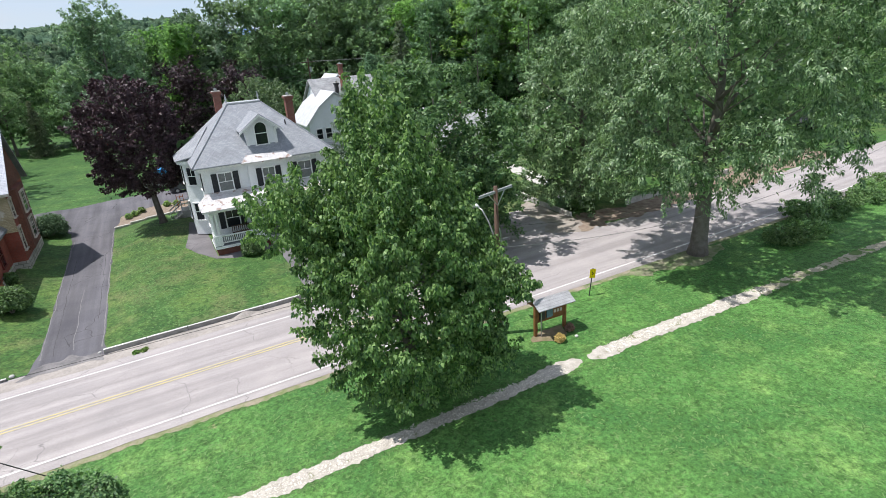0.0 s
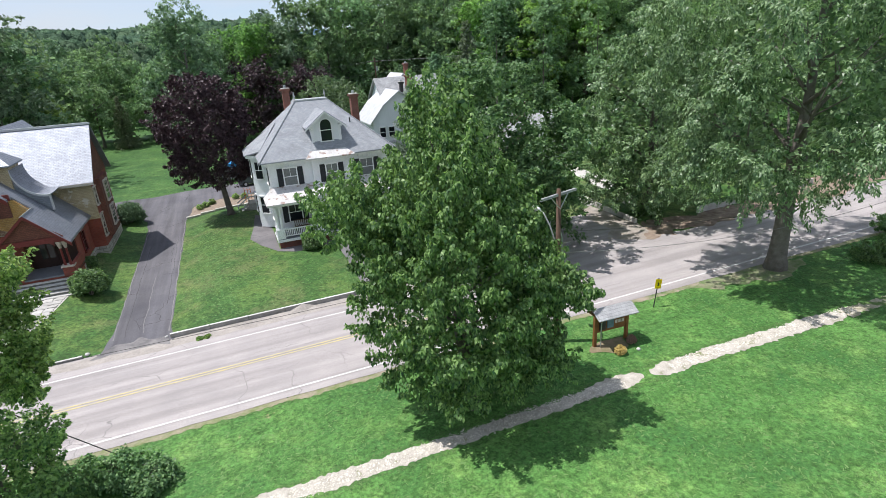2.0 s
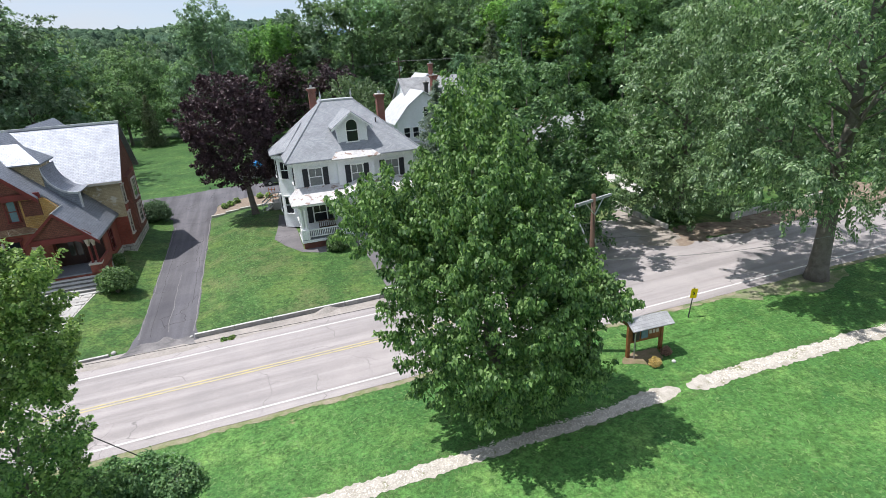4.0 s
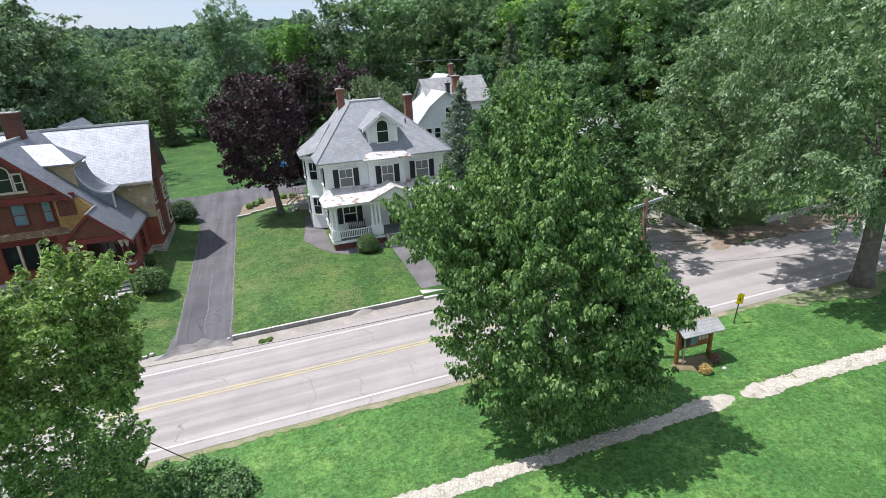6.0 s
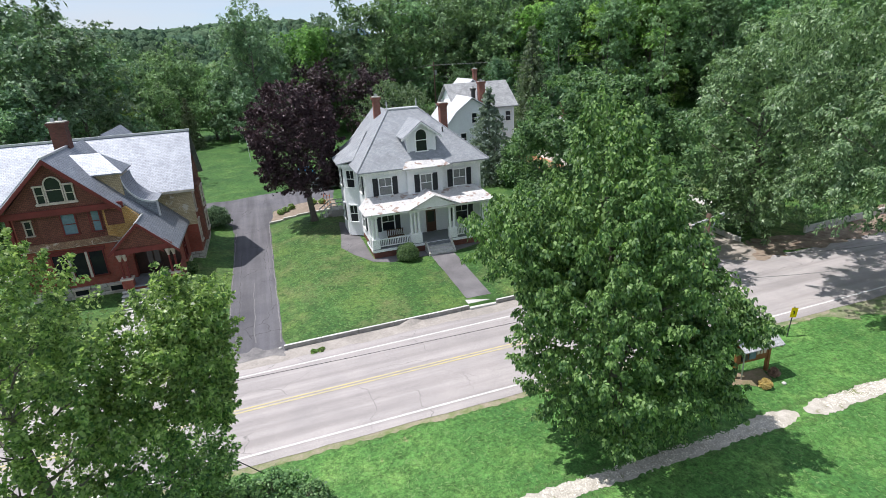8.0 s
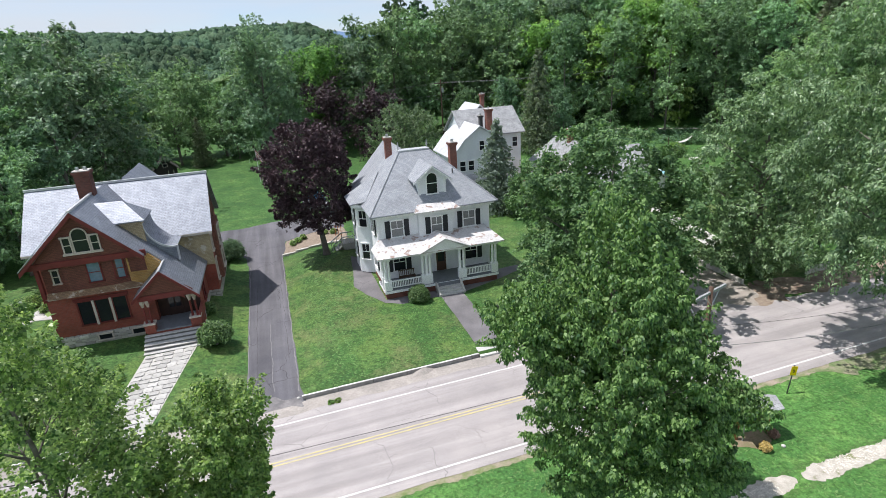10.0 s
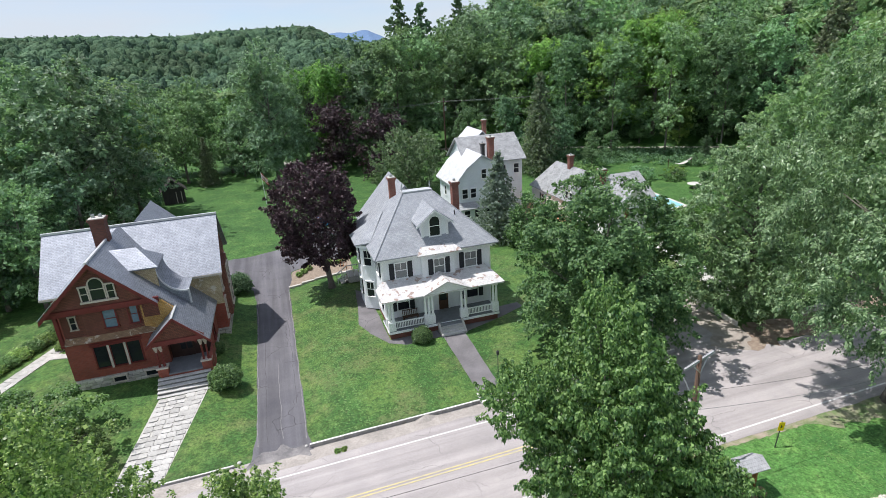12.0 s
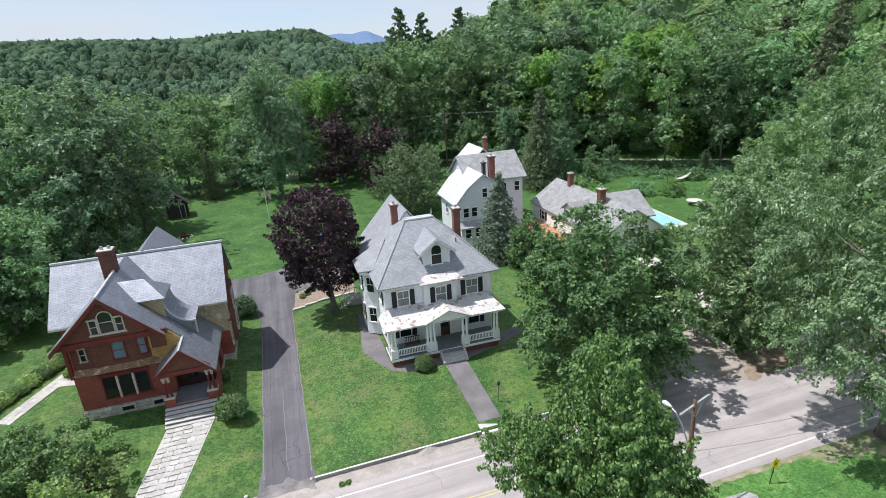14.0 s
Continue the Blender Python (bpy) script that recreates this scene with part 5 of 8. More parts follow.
# main roof across
bm = bmesh.new()
slab([(-25.6, 53.4, 7.55), (-11.0, 53.4, 7.55), (-11.0, 57.9, 12.0), (-25.6, 57.9, 12.0)], 0.18, bm)
slab([(-25.6, 62.3, 7.55), (-25.6, 57.9, 12.0), (-11.0, 57.9, 12.0), (-11.0, 62.3, 7.55)], 0.18, bm)
wpart("main_roof", bm, SLATE_B, bh, "blue-grey slate main roof")
wpart("main_ridge", box(-25.65, -10.95, 57.78, 58.02, 11.92, 12.1), LEAD, bh, "pale metal ridge")
wpart("eave_board", box(-15.0, -11.0, 53.36, 53.46, 7.33, 7.52), PALE_TRIM, bh)
wpart("eave_board", box(-25.6, -23.4, 53.36, 53.46, 7.33, 7.52), PALE_TRIM, bh)
for x in (-24.95, -11.5):
    bm = bmesh.new()
    v = [(54.0, 7.5), (61.5, 7.5), (57.85, 11.7)]
    a = [bm.verts.new((x, y, z)) for y, z in v]
    b = [bm.verts.new((x + 0.15, y, z)) for y, z in v]
    bm.faces.new(a)
    bm.faces.new(b[::-1])
    for i in range(3):
        bm.faces.new((a[i], a[(i + 1) % 3], b[(i + 1) % 3], b[i]))
    bmesh.ops.recalc_face_normals(bm, faces=bm.faces)
    wpart("end_gable", bm, RED_SHINGLE, bh)
wpart("tan_frieze", box(-15.4, -11.35, 53.9, 54.02, 4.3, 7.4), TAN_SHINGLE, bh, "worn tan shingle wall")
# rear cross gable roof
bm = bmesh.new()
gable_roof(bm, ((-18.0, 57.9, 12.25), (-18.0, 66.0, 12.25)), ((-22.0, 58.3, 8.2), (-22.0, 66.0, 8.2)), ((-14.0, 58.3, 8.2), (-14.0, 66.0, 8.2)), 0.18)
wpart("rear_roof", bm, SLATE_B, bh)
wpart("rear_wall", box(-21.5, -14.5, 61.5, 65.6, B - 0.3, 8.2), RED_BRICK, bh)
# hipped dormer on the slope above the porch
dm = wpart("dormer", box(-17.4, -15.6, 50.35, 53.0, 7.8, 10.05), TAN_SHINGLE, bh, "hipped dormer with slate roof")
bm = bmesh.new()
slab([(-18.95, 51.7, 11.55), (-17.6, 50.05, 10.1), (-15.3, 50.0, 10.1), (-16.9, 51.65, 11.5)], 0.1, bm)
slab([(-16.9, 51.65, 11.5), (-15.3, 50.0, 10.1), (-15.3, 53.25, 10.1)], 0.1, bm)
slab([(-18.95, 51.7, 11.55), (-16.9, 51.65, 11.5), (-15.3, 53.25, 10.1), (-17.6, 53.25, 10.1)], 0.1, bm)
wpart("dormer_roof", bm, SLATE_B, dm)
sweep = [(-15.6 + 2.1 * (1 - math.cos(a)), 9.7 - 2.2 * math.sin(a)) for a in [math.pi / 2 * k / 9 for k in range(10)]]
band = lambda lift, thick: [(x, z + lift) for x, z in sweep] + [(x - 0.02, z + lift - thick) for x, z in reversed(sweep)]
wpart("swept_roof", extrude_xz(band(0.0, 0.1), 50.5, 53.9), SLATE_B, dm, "concave swept slate roof")
wpart("curved_flashing", extrude_xz(band(0.06, 0.16) , 50.38, 50.5), LEAD, dm, "pale curved flashing")
wpart("flashing_end", box(sweep[-1][0] - 0.05, sweep[-1][0] + 0.08, 50.38, 50.55, 6.3, 7.6), LEAD, dm)
wpart("swept_cheek", extrude_xz([(x, z - 0.1) for x, z in sweep] + [(sweep[-1][0], 6.0), (-15.6, 7.9)], 50.52, 50.6), SLATE_B, dm)
chimney(bh, -20.3, -19.2, 53.4, 54.4, 8.0, 13.9, coursed("sooty_chimney_brick", (0.12, 0.045, 0.036), (0.17, 0.062, 0.048), (0.10, 0.06, 0.05), 0.22, 0.075, mortar=0.008), 2)
# palladian window
wpart("window_surround", box(-20.68, -18.02, 47.78, 47.98, 8.68, 8.8), PALE_TRIM, bh)
window(bh, (-19.35, 47.94, 8.85), 0.95, 1.75, mat=GLASS, trim=PALE_TRIM, arch=True, bars=(0, 2))
for x in (-20.27, -18.43):
    window(bh, (x, 47.94, 8.85), 0.45, 1.15, mat=GLASS, trim=PALE_TRIM, bars=(0, 2))
# upper windows and the triple window below
window(bh, (-19.1, 48.2, 6.3), 0.85, 1.5, mat=GLASS_BLUE, trim=RED_TRIM, bars=(0, 2))
window(bh, (-21.75, 48.4, 6.5), 0.36, 1.05, mat=GLASS, trim=WORN_TRIM, bars=(0, 2))
window(bh, (-17.45, 48.33, 6.3), 0.62, 1.5, mat=GLASS_BLUE, trim=RED_TRIM, bars=(0, 2))
for k, x in enumerate((-20.4, -19.2, -18.0)):
    window(bh, (x, 48.2, 2.9), 0.92, 1.9, mat=GLASS, trim=RED_TRIM, bars=(0, 1))
for x in (-19.8, -18.6):
    wpart("mullion", box(x - 0.08, x + 0.08, 48.0, 48.09, 2.8, 4.85), PALE_TRIM, bh, "pale window mullion")
wpart("lintel", box(-21.1, -17.3, 48.1, 48.22, 4.85, 5.1), RED_TRIM, bh)
for x in (-19.6, -17.2):
    window(bh, (x, 48.14, 1.45), 0.9, 0.42, mat=GLASS, trim=PALE_TRIM, bars=(0, 1))
# side windows towards the drive
window(bh, (-12.4, 51.2, 2.4), 1.0, 1.7, 90, trim=RED_TRIM, bars=(1, 2))
for y, z, h in ((54.7, 2.6, 1.9), (60.5, 2.6, 1.9), (54.7, 5.4, 1.5), (60.5, 5.4, 1.5)):
    window(bh, (-11.4, y, z), 0.8, h, 90, trim=PALE_TRIM, bars=(1, 3))
bay = wpart("side_bay", prism([(-11.45, 55.4), (-11.0, 55.9), (-11.0, 59.3), (-11.45, 59.8)], 2.2, 7.4), RED_SHINGLE, bh, "shingled side bay")
for z in (2.9, 5.2):
    window(bh, (-11.0, 57.6, z), 1.5, 1.7, 90, trim=PALE_TRIM, bars=(2, 3))
# entrance porch
wpart("porch_base", box(-16.2, -12.3, 46.3, 49.0, B - 0.4, 2.1), RED_BRICK, bh)
wpart("porch_floor", box(-16.3, -12.2, 46.2, 49.2, 2.1, 2.2), PORCH_FLOOR, bh, "dark painted porch floor")
bm = bmesh.new()
slab([(-14.38, 46.1, 7.03), (-14.38, 48.6, 7.03), (-16.6, 48.2, 5.0), (-16.6, 46.1, 5.0)], 0.15, bm)
wpart("porch_roof", bm, SLATE_B, bh, "blue-grey slate porch roof")
wpart("porch_gable", extrude_xz([(-16.3, 5.15), (-12.4, 5.15), (-14.38, 6.8)], 46.3, 46.4), RED_SHINGLE, bh)
wpart("porch_beam", box(-16.3, -12.4, 46.22, 46.5, 4.75, 5.15), RED_TRIM, bh)
bm = bmesh.new()
slab([(-14.38, 46.02, 7.03), (-14.38, 46.09, 7.03), (-16.7, 46.09, 4.9), (-16.7, 46.02, 4.9)], 0.24, bm)
slab([(-14.38, 46.02, 7.03), (-11.9, 46.02, 4.58), (-11.9, 46.09, 4.58), (-14.38, 46.09, 7.03)], 0.24, bm)
wpart("porch_verge", bm, RED_TRIM, bh)
bm = bmesh.new()
slab([(-14.3, 46.0, 7.12), (-14.3, 48.6, 7.12), (-14.52, 48.6, 7.0), (-14.52, 46.0, 7.0)], 0.06, bm)
wpart("porch_flashing", bm, LEAD, bh)
for x0 in (-16.3, -13.0):
    wpart("pedestal", box(x0, x0 + 0.75, 46.15, 46.75, 2.1, 2.75), RED_BRICK, bh)
    wpart("pedestal_cap", box(x0 - 0.06, x0 + 0.81, 46.09, 46.81, 2.75, 2.88), PALE_TRIM, bh)
    for x in (x0 + 0.2, x0 + 0.56):
        col = tube([(x, 46.4, 2.88), (x, 46.4, 3.2), (x, 46.4, 4.3)], [0.11, 0.08, 0.08], 8)
        wpart("porch_post", col, RED_TRIM, bh)
        wpart("post_head", tube([(x, 46.4, 4.2), (x, 46.4, 4.35), (x, 46.4, 4.6), (x, 46.4, 4.75)], [0.09, 0.12, 0.19, 0.2], 8), WORN_TRIM, bh, "worn pale carved post head")
n = 10
bm = bmesh.new()
for k in range(n):
    a0, a1 = math.pi * k / n, math.pi * (k + 1) / n
    p = [(-14.33 - 1.28 * math.cos(a), 4.45 + 0.38 * math.sin(a)) for a in (a0, a1)]
    extrude_xz([p[0], p[1], (p[1][0], 4.85), (p[0][0], 4.85)], 46.26, 46.44, bm)
wpart("porch_arch", bm, RED_TRIM, bh, "dark red arched porch front")
# near-black colour on an added sheet and the door stands for deep porch shade
PORCH_SHADE = material("porch_shade_panel", (0.05, 0.022, 0.016), (0.03, 0.014, 0.012), scale=2.0, rough=0.6)
wpart("vestibule", box(-16.1, -12.45, 48.86, 48.98, 2.2, 5.0), PORCH_SHADE, bh, "dark sheet added for the deep porch shade")
door = wpart("entrance_door", box(-14.9, -13.8, 48.8, 48.88, 2.2, 4.3), PORCH_SHADE, bh, "double entrance door darkened for porch shade")
for x in (-14.78, -14.28):
    wpart("door_glass", box(x, x + 0.38, 48.77, 48.8, 2.9, 4.15), GLASS, door)
wpart("side_parapet", box(-12.45, -12.2, 46.2, 49.0, 2.1, 2.9), RED_BRICK, bh)
for k in range(5):
    z = 1.12 + 0.2 * k
    st = wpart("step", box(-16.4, -12.45, 44.62 + 0.34 * k, 46.3, z - 0.26, z - 0.06), STEP_STONE, bh, "granite entrance step")
    wpart("tread", box(-16.43, -12.42, 44.57 + 0.34 * k, 46.3, z - 0.06, z, bevel=0.012), GRANITE, st, "pale granite tread")
# rubble stones of the foundation
stone_rng = random.Random(5)
shapes = []
for k in range(6):
    bm = box(-0.5, 0.5, -0.06, 0.08, -0.5, 0.5, bevel=0.06)
    for v in bm.verts:
        v.co += Vector((stone_rng.uniform(-0.06, 0.06), stone_rng.uniform(-0.02, 0.02), stone_rng.uniform(-0.06, 0.06)))
    shapes.append(finish(bm, "stone", RUBBLE))
base = bpy.data.objects["stone_base"]
for row in range(4):
    x = -22.85
    while x < -15.7:
        w = stone_rng.uniform(0.28, 0.75)
        w = min(w, -15.62 - x)
        z = 1.02 + 0.28 * row
        cx = x + w / 2
        if w > 0.12 and not any(abs(cx - wx) < 0.62 + w * 0.3 and 1.35 < z < 1.95 for wx in (-19.6, -17.2)):
            o = new("stone", shapes[stone_rng.randrange(6)])
            o.parent = base
            o.matrix_parent_inverse = world_of(base).inverted()
            o.matrix_basis = Matrix.Translation((cx, 48.13, z)) @ Matrix.Diagonal((w * 0.94, 1, 0.265, 1))
        x += w


# ---------------------------------------------------------------- white house grounds
patch("front_walk", [(7.3, 36.5), (9.15, 36.5), (9.3, 44.95), (12.6, 46.0), (16.4, 47.6), (16.2, 48.6), (12.9, 48.3), (13.1, 46.2), (2.6, 46.2), (2.6, 48.8), (2.6, 57.0), (1.4, 58.6), (0.9, 53.6), (0.4, 50.3), (1.2, 48.0), (2.4, 45.7), (3.8, 44.9), (7.25, 45.0)], 0.02, asphalt("grey_walk_asphalt", (0.19, 0.18, 0.185), (0.145, 0.137, 0.142), (0.08, 0.076, 0.078), (0.6, 0.6, 1), 0.85), "grey asphalt walk round the white house", "walk", wobble=0.06)
patch("flower_bed", [(-5.4, 64.0), (2.3, 65.6), (2.3, 71.0), (-1.5, 70.5), (-4.9, 68.8)], 0.028, MULCH, "bare brown flower bed beside the drive", "flower bed", wobble=0.15)
patch("gutter_strip", [(-30, 34.3), (-10.2, 34.15), (-5.0, 34.2), (6, 34.35), (22, 34.4), (25.5, 35.0), (25.5, 35.45), (9.3, 35.45), (-5.2, 35.45), (-10.1, 35.4), (-30, 35.5)], 0.036, material("dusty_gutter", (0.42, 0.38, 0.345), (0.30, 0.275, 0.25), scale=0.9, rough=0.95, fine=9), "dusty broken strip between street and kerb", "gutter", wobble=0.25)
patch("drive_apron", [(-9.6, 35.0), (-5.4, 35.0), (-5.8, 35.9), (-7.4, 36.3), (-8.9, 36.0)], 0.045, material("pale_apron_asphalt", (0.27, 0.255, 0.25), (0.12, 0.115, 0.118), scale=0.9, rough=0.9, fine=12), "pale worn asphalt apron of the driveway", "driveway", wobble=0.55, step=0.25)
patch("corner_dirt", [(27.8, 35.0), (30.4, 33.3), (32.0, 34.4), (32.2, 43.2), (30.4, 42.6), (29.5, 39.6), (29.3, 37.0)], 0.043, material("sandy_corner_soil", (0.40, 0.36, 0.32), (0.27, 0.235, 0.20), scale=0.9, rough=0.95, fine=14, bump=0.5), "pale sandy strip beside the side street", "verge", wobble=0.35, step=0.3)
patch("pale_drive", [(35.0, 42.0), (36.6, 41.6), (38.8, 47), (39.8, 53), (40.6, 59), (38.2, 59.4), (37.6, 53), (36.5, 47.5)], 0.03, CONCRETE, "pale concrete drive behind the street corner", "driveway", wobble=0.1)
patch("tree_shade_soil", [(31.2, 33.3), (37, 32.9), (52, 33.2), (70, 34.6), (70, 38.5), (52, 38), (44, 36.2), (38.6, 36.0), (32.4, 37.0)], 0.045, material("leaf_litter_soil", (0.17, 0.115, 0.085), (0.33, 0.27, 0.21), scale=1.8, rough=0.95, fine=16, bump=0.6), "brown leaf litter and soil under the corner trees", "soil", wobble=1.3, step=0.3)
patch("kiosk_bed", [(16.3, 21.2), (16.9, 20.8), (17.8, 20.9), (18.6, 21.3), (18.9, 21.9), (18.2, 22.3), (17.2, 22.4), (16.5, 22.0)], 0.02, material("pale_mulch", (0.27, 0.20, 0.14), (0.17, 0.16, 0.08), scale=2.2, rough=0.95, fine=14, bump=0.7), "thin brown mulch under the notice board", "flower bed", wobble=0.5, step=0.2)


def stone_mesh(seed, w, d, h, name, mat, rough=0.03):
    rng = random.Random(seed)
    bm = box(0, w, 0, d, 0, h, bevel=0.025)
    for v in bm.verts:
        v.co += Vector((rng.uniform(-rough, rough), rng.uniform(-rough, rough) * 0.6, rng.uniform(-rough, rough) * 0.5))
    return finish(bm, name, mat)


# sun and shade put into the granite: dark weathered sides, near-white top
KERB_STONE = material("weathered_kerb_granite", (0.36, 0.35, 0.335), (0.22, 0.21, 0.20), scale=1.7, rough=0.85, bump=0.4, spread=0.12)
KERB_TOP = material("bleached_kerb_top", (0.74, 0.73, 0.70), (0.5, 0.49, 0.46), scale=2.4, rough=0.9, bump=0.3, spread=0.1)


def kerb(x0, x1, y, label, lift=0.34, length=2.4):
    root = thing("kerb", label, "kerb", ((x0 + x1) / 2, y, rise(x0)), kind="structure")
    meshes = [stone_mesh(40 + k, length - 0.012, 0.15, 0.6, "kerb_stone", KERB_STONE, 0.012) for k in range(4)]
    for me in meshes:
        me.materials.append(KERB_TOP)
        # faces turned up take the pale sunlit colour
        for face in me.polygons:
            face.material_index = int(face.normal.z > 0.6)
    x, k = x0, 0
    while x < x1 - 0.4:
        o = new("kerb_stone", meshes[k % 4])
        o.parent = root
        o.matrix_parent_inverse = world_of(root).inverted()
        o.matrix_basis = pose(x, y, rise(x) + lift - 0.6, 0, -1.0, 0) @ Matrix.Diagonal((min(1.0, (x1 - x) / length), 1, 1, 1))
        x, k = x + length, k + 1
    return root


kerb(-5.5, 7.1, 35.5, "grey granite kerb wall along the lawn")
kerb(9.15, 24.5, 35.5, "grey granite kerb wall along the lawn")
kerb(-30.0, -10.4, 35.5, "pale low kerb along the brick house lawn", 0.2)
steps = thing("kerb_steps", "two granite steps up from the street", "steps", (8.1, 35.8, 0.4))
for k in range(2):
    wpart("step", box(7.12, 9.12, 35.35 + 0.42 * k, 36.6, 0.2, 0.57 + 0.17 * k, bevel=0.02), GRANITE, steps)


def boulder(at, size, seed, label="pale rounded stone beside the kerb"):
    bm = bmesh.new()
    bmesh.ops.create_icosphere(bm, subdivisions=2, radius=size)
    for v in bm.verts:
        v.co *= 1 + 0.35 * noise.noise(v.co * 2.2 + Vector((seed, 0, 0)))
        v.co.z *= 0.75
    ob = new("boulder", finish(bm, "boulder", GRANITE, True))
    ob.matrix_basis = pose(at[0], at[1], ground_z(*at) + size * 0.4)
    return tagged(ob, label, "stone", "stones by the drive")


boulder((-10.15, 35.75), 0.15, 1)
boulder((-5.75, 35.75), 0.12, 5)
boulder((18.6, 20.6), 0.11, 9, "flat pale stone in the mulch bed")

# retaining strip of pale slabs behind the lawn
slabs = thing("edging", "pale concrete edging slabs behind the lawn", "edging", (-2, 62.9, 0.6), kind="structure")
sl = stone_mesh(77, 1.45, 0.35, 0.5, "edging_slab", CONCRETE, 0.015)
for k in range(5):
    o = new("edging_slab", sl)
    o.parent = slabs
    o.matrix_parent_inverse = world_of(slabs).inverted()
    x = -5.5 + 1.5 * k
    o.matrix_basis = pose(x, 63.6 + 0.3 * k, ground_z(x + 0.7, 63.8 + 0.3 * k) - 0.3, 0, -1, 11)


# ---------------------------------------------------------------- brick house grounds
def flag_path(corners, rows, cols, label, seed):
    """Irregular flagstones between two edges, each stone an own piece with open joints."""
    rng = random.Random(seed)
    (a, b), (c, d) = corners
    root = thing("flagstone_path", label, "path", (*a, ground_z(*a)), kind="structure")
    width, length = math.dist(a, b), math.dist(a, c)
    meshes = []
    for k in range(8):
        w, h = width / cols, length / rows
        ring = [(-0.5, -0.5), (0.05 * k % 0.3 - 0.1, -0.5), (0.5, -0.5), (0.5, 0.1 * (k % 3) - 0.1), (0.5, 0.5), (0.12 - 0.06 * k % 0.3, 0.5), (-0.5, 0.5)]
        ring = [((x + rng.uniform(-0.05, 0.05)) * w * 1.04, (y + rng.uniform(-0.06, 0.06)) * h * 0.96) for x, y in ring]
        meshes.append(finish(prism(ring, -0.08, 0.02), "flagstone", FLAG))
    for i in range(rows):
        shift = rng.uniform(-0.5, 0.5)
        for j in range(cols):
            u, v = (j + 0.5 + 0.35 * shift * (0 < j < cols - 1)) / cols, (i + 0.5) / rows
            x = (a[0] + (b[0] - a[0]) * u) * (1 - v) + (c[0] + (d[0] - c[0]) * u) * v
            y = (a[1] + (b[1] - a[1]) * u) * (1 - v) + (c[1] + (d[1] - c[1]) * u) * v
            o = new("flagstone", meshes[rng.randrange(8)])
            o.parent = root
            o.matrix_parent_inverse = world_of(root).inverted()
            tilt = math.degrees(math.atan2(ground_z(x, y + 0.3) - ground_z(x, y - 0.3), 0.6))
            o.matrix_basis = pose(x, y, ground_z(x, y) + 0.03 + rng.uniform(-0.006, 0.006), tilt, 0, math.degrees(math.atan2(b[1] - a[1], b[0] - a[0])) + rng.choice((0, 180)))
    return root


flag_path((((-17.9, 35.7), (-15.0, 35.6)), ((-16.2, 44.5), (-12.8, 44.6))), 17, 5, "pale flagstone walk up to the brick house steps", 3)
patch("flag_joints", [(-18.0, 35.7), (-14.9, 35.6), (-12.7, 44.6), (-16.3, 44.5)], 0.008, CONCRETE, "sandy joints under the flagstone walk", "path")
flag_path((((-30.2, 50.6), (-29.0, 50.0)), ((-26.5, 59.2), (-25.3, 58.6))), 16, 3, "narrow pale flagstone path round the brick house", 4)
flag_path((((-27.3, 54.9), (-25.2, 54.6)), ((-27.2, 55.9), (-25.1, 55.6))), 1, 2, "pale flagstones beside the brick house", 5)


# ---------------------------------------------------------------- shrubs
def shrub(name, at, radius, height, mat, label, seed, leaf=0.13, dense=1.0, group="", flat=1.0, category="shrub"):
    rng = np.random.default_rng(seed)
    n = int(26 * dense * (1 + radius))
    way = rng.normal(size=(n, 3))
    way[:, 2] = np.abs(way[:, 2]) - 0.25
    way /= np.linalg.norm(way, axis=1, keepdims=True)
    centres = way * (radius * 0.72, radius * 0.72 * flat, height * 0.62) * (0.75 + 0.3 * rng.random((n, 1))) + (0, 0, height * 0.38)
    verts, quads = leaf_cloud(rng, centres, np.full(n, radius * 0.34), int(70 * dense), leaf, 0.2, 0.9, 0.4)
    root = thing(name, label, category, (at[0], at[1], ground_z(*at)), 0, group)
    crown = new("foliage", raw_mesh("foliage", verts, quads, mat))
    crown.parent = root
    bm = bmesh.new()
    for k in range(5):
        a = k * 1.26
        tube([(0, 0, -0.1), (0.3 * radius * math.cos(a), 0.3 * radius * math.sin(a), height * 0.3), (0.55 * radius * math.cos(a), 0.55 * radius * math.sin(a), height * 0.6)], [0.05, 0.035, 0.015], 5, bm)
    part("stems", bm, BARK, root)
    return root


shrub("boxwood", (5.25, 45.0), 1.0, 1.25, L_SHRUB, "clipped round boxwood before the porch", 1, 0.11, 1.5)
shrub("clipped_shrub", (-11.3, 44.7), 1.4, 1.75, L_SHRUB, "large clipped round shrub beside the drive", 2, 0.15, 1.3)
shrub("round_shrub", (-11.0, 64.7), 1.65, 1.9, L_PINE, "dark rounded evergreen shrub at the drive bend", 3, 0.14, 1.4)
for k, (x, y, r, h) in enumerate(((-6.6, 22.6, 1.5, 1.7), (-5.3, 21.8, 1.1, 1.2), (-8.4, 22.6, 1.6, 1.9))):
    plant_tree("roadside_shrub", tree_meshes(60 + k, h * 0.85, 0.05, r * 0.72, 0.05, broad, 80, 60, 0.11, 0.32, L_MAPLE, rough=0.5, inner=0.45), (x, y), "loose green roadside shrub under the tree", 0, "roadside shrubs", 1.0, "shrub")
LILAC = [tree_meshes(70 + k, 1.7, 0.05, 1.75, 0.05, broad, 70, 55, 0.17, 0.4, L_SHRUB, rough=0.5, inner=0.45, limb_count=4) for k in range(3)]
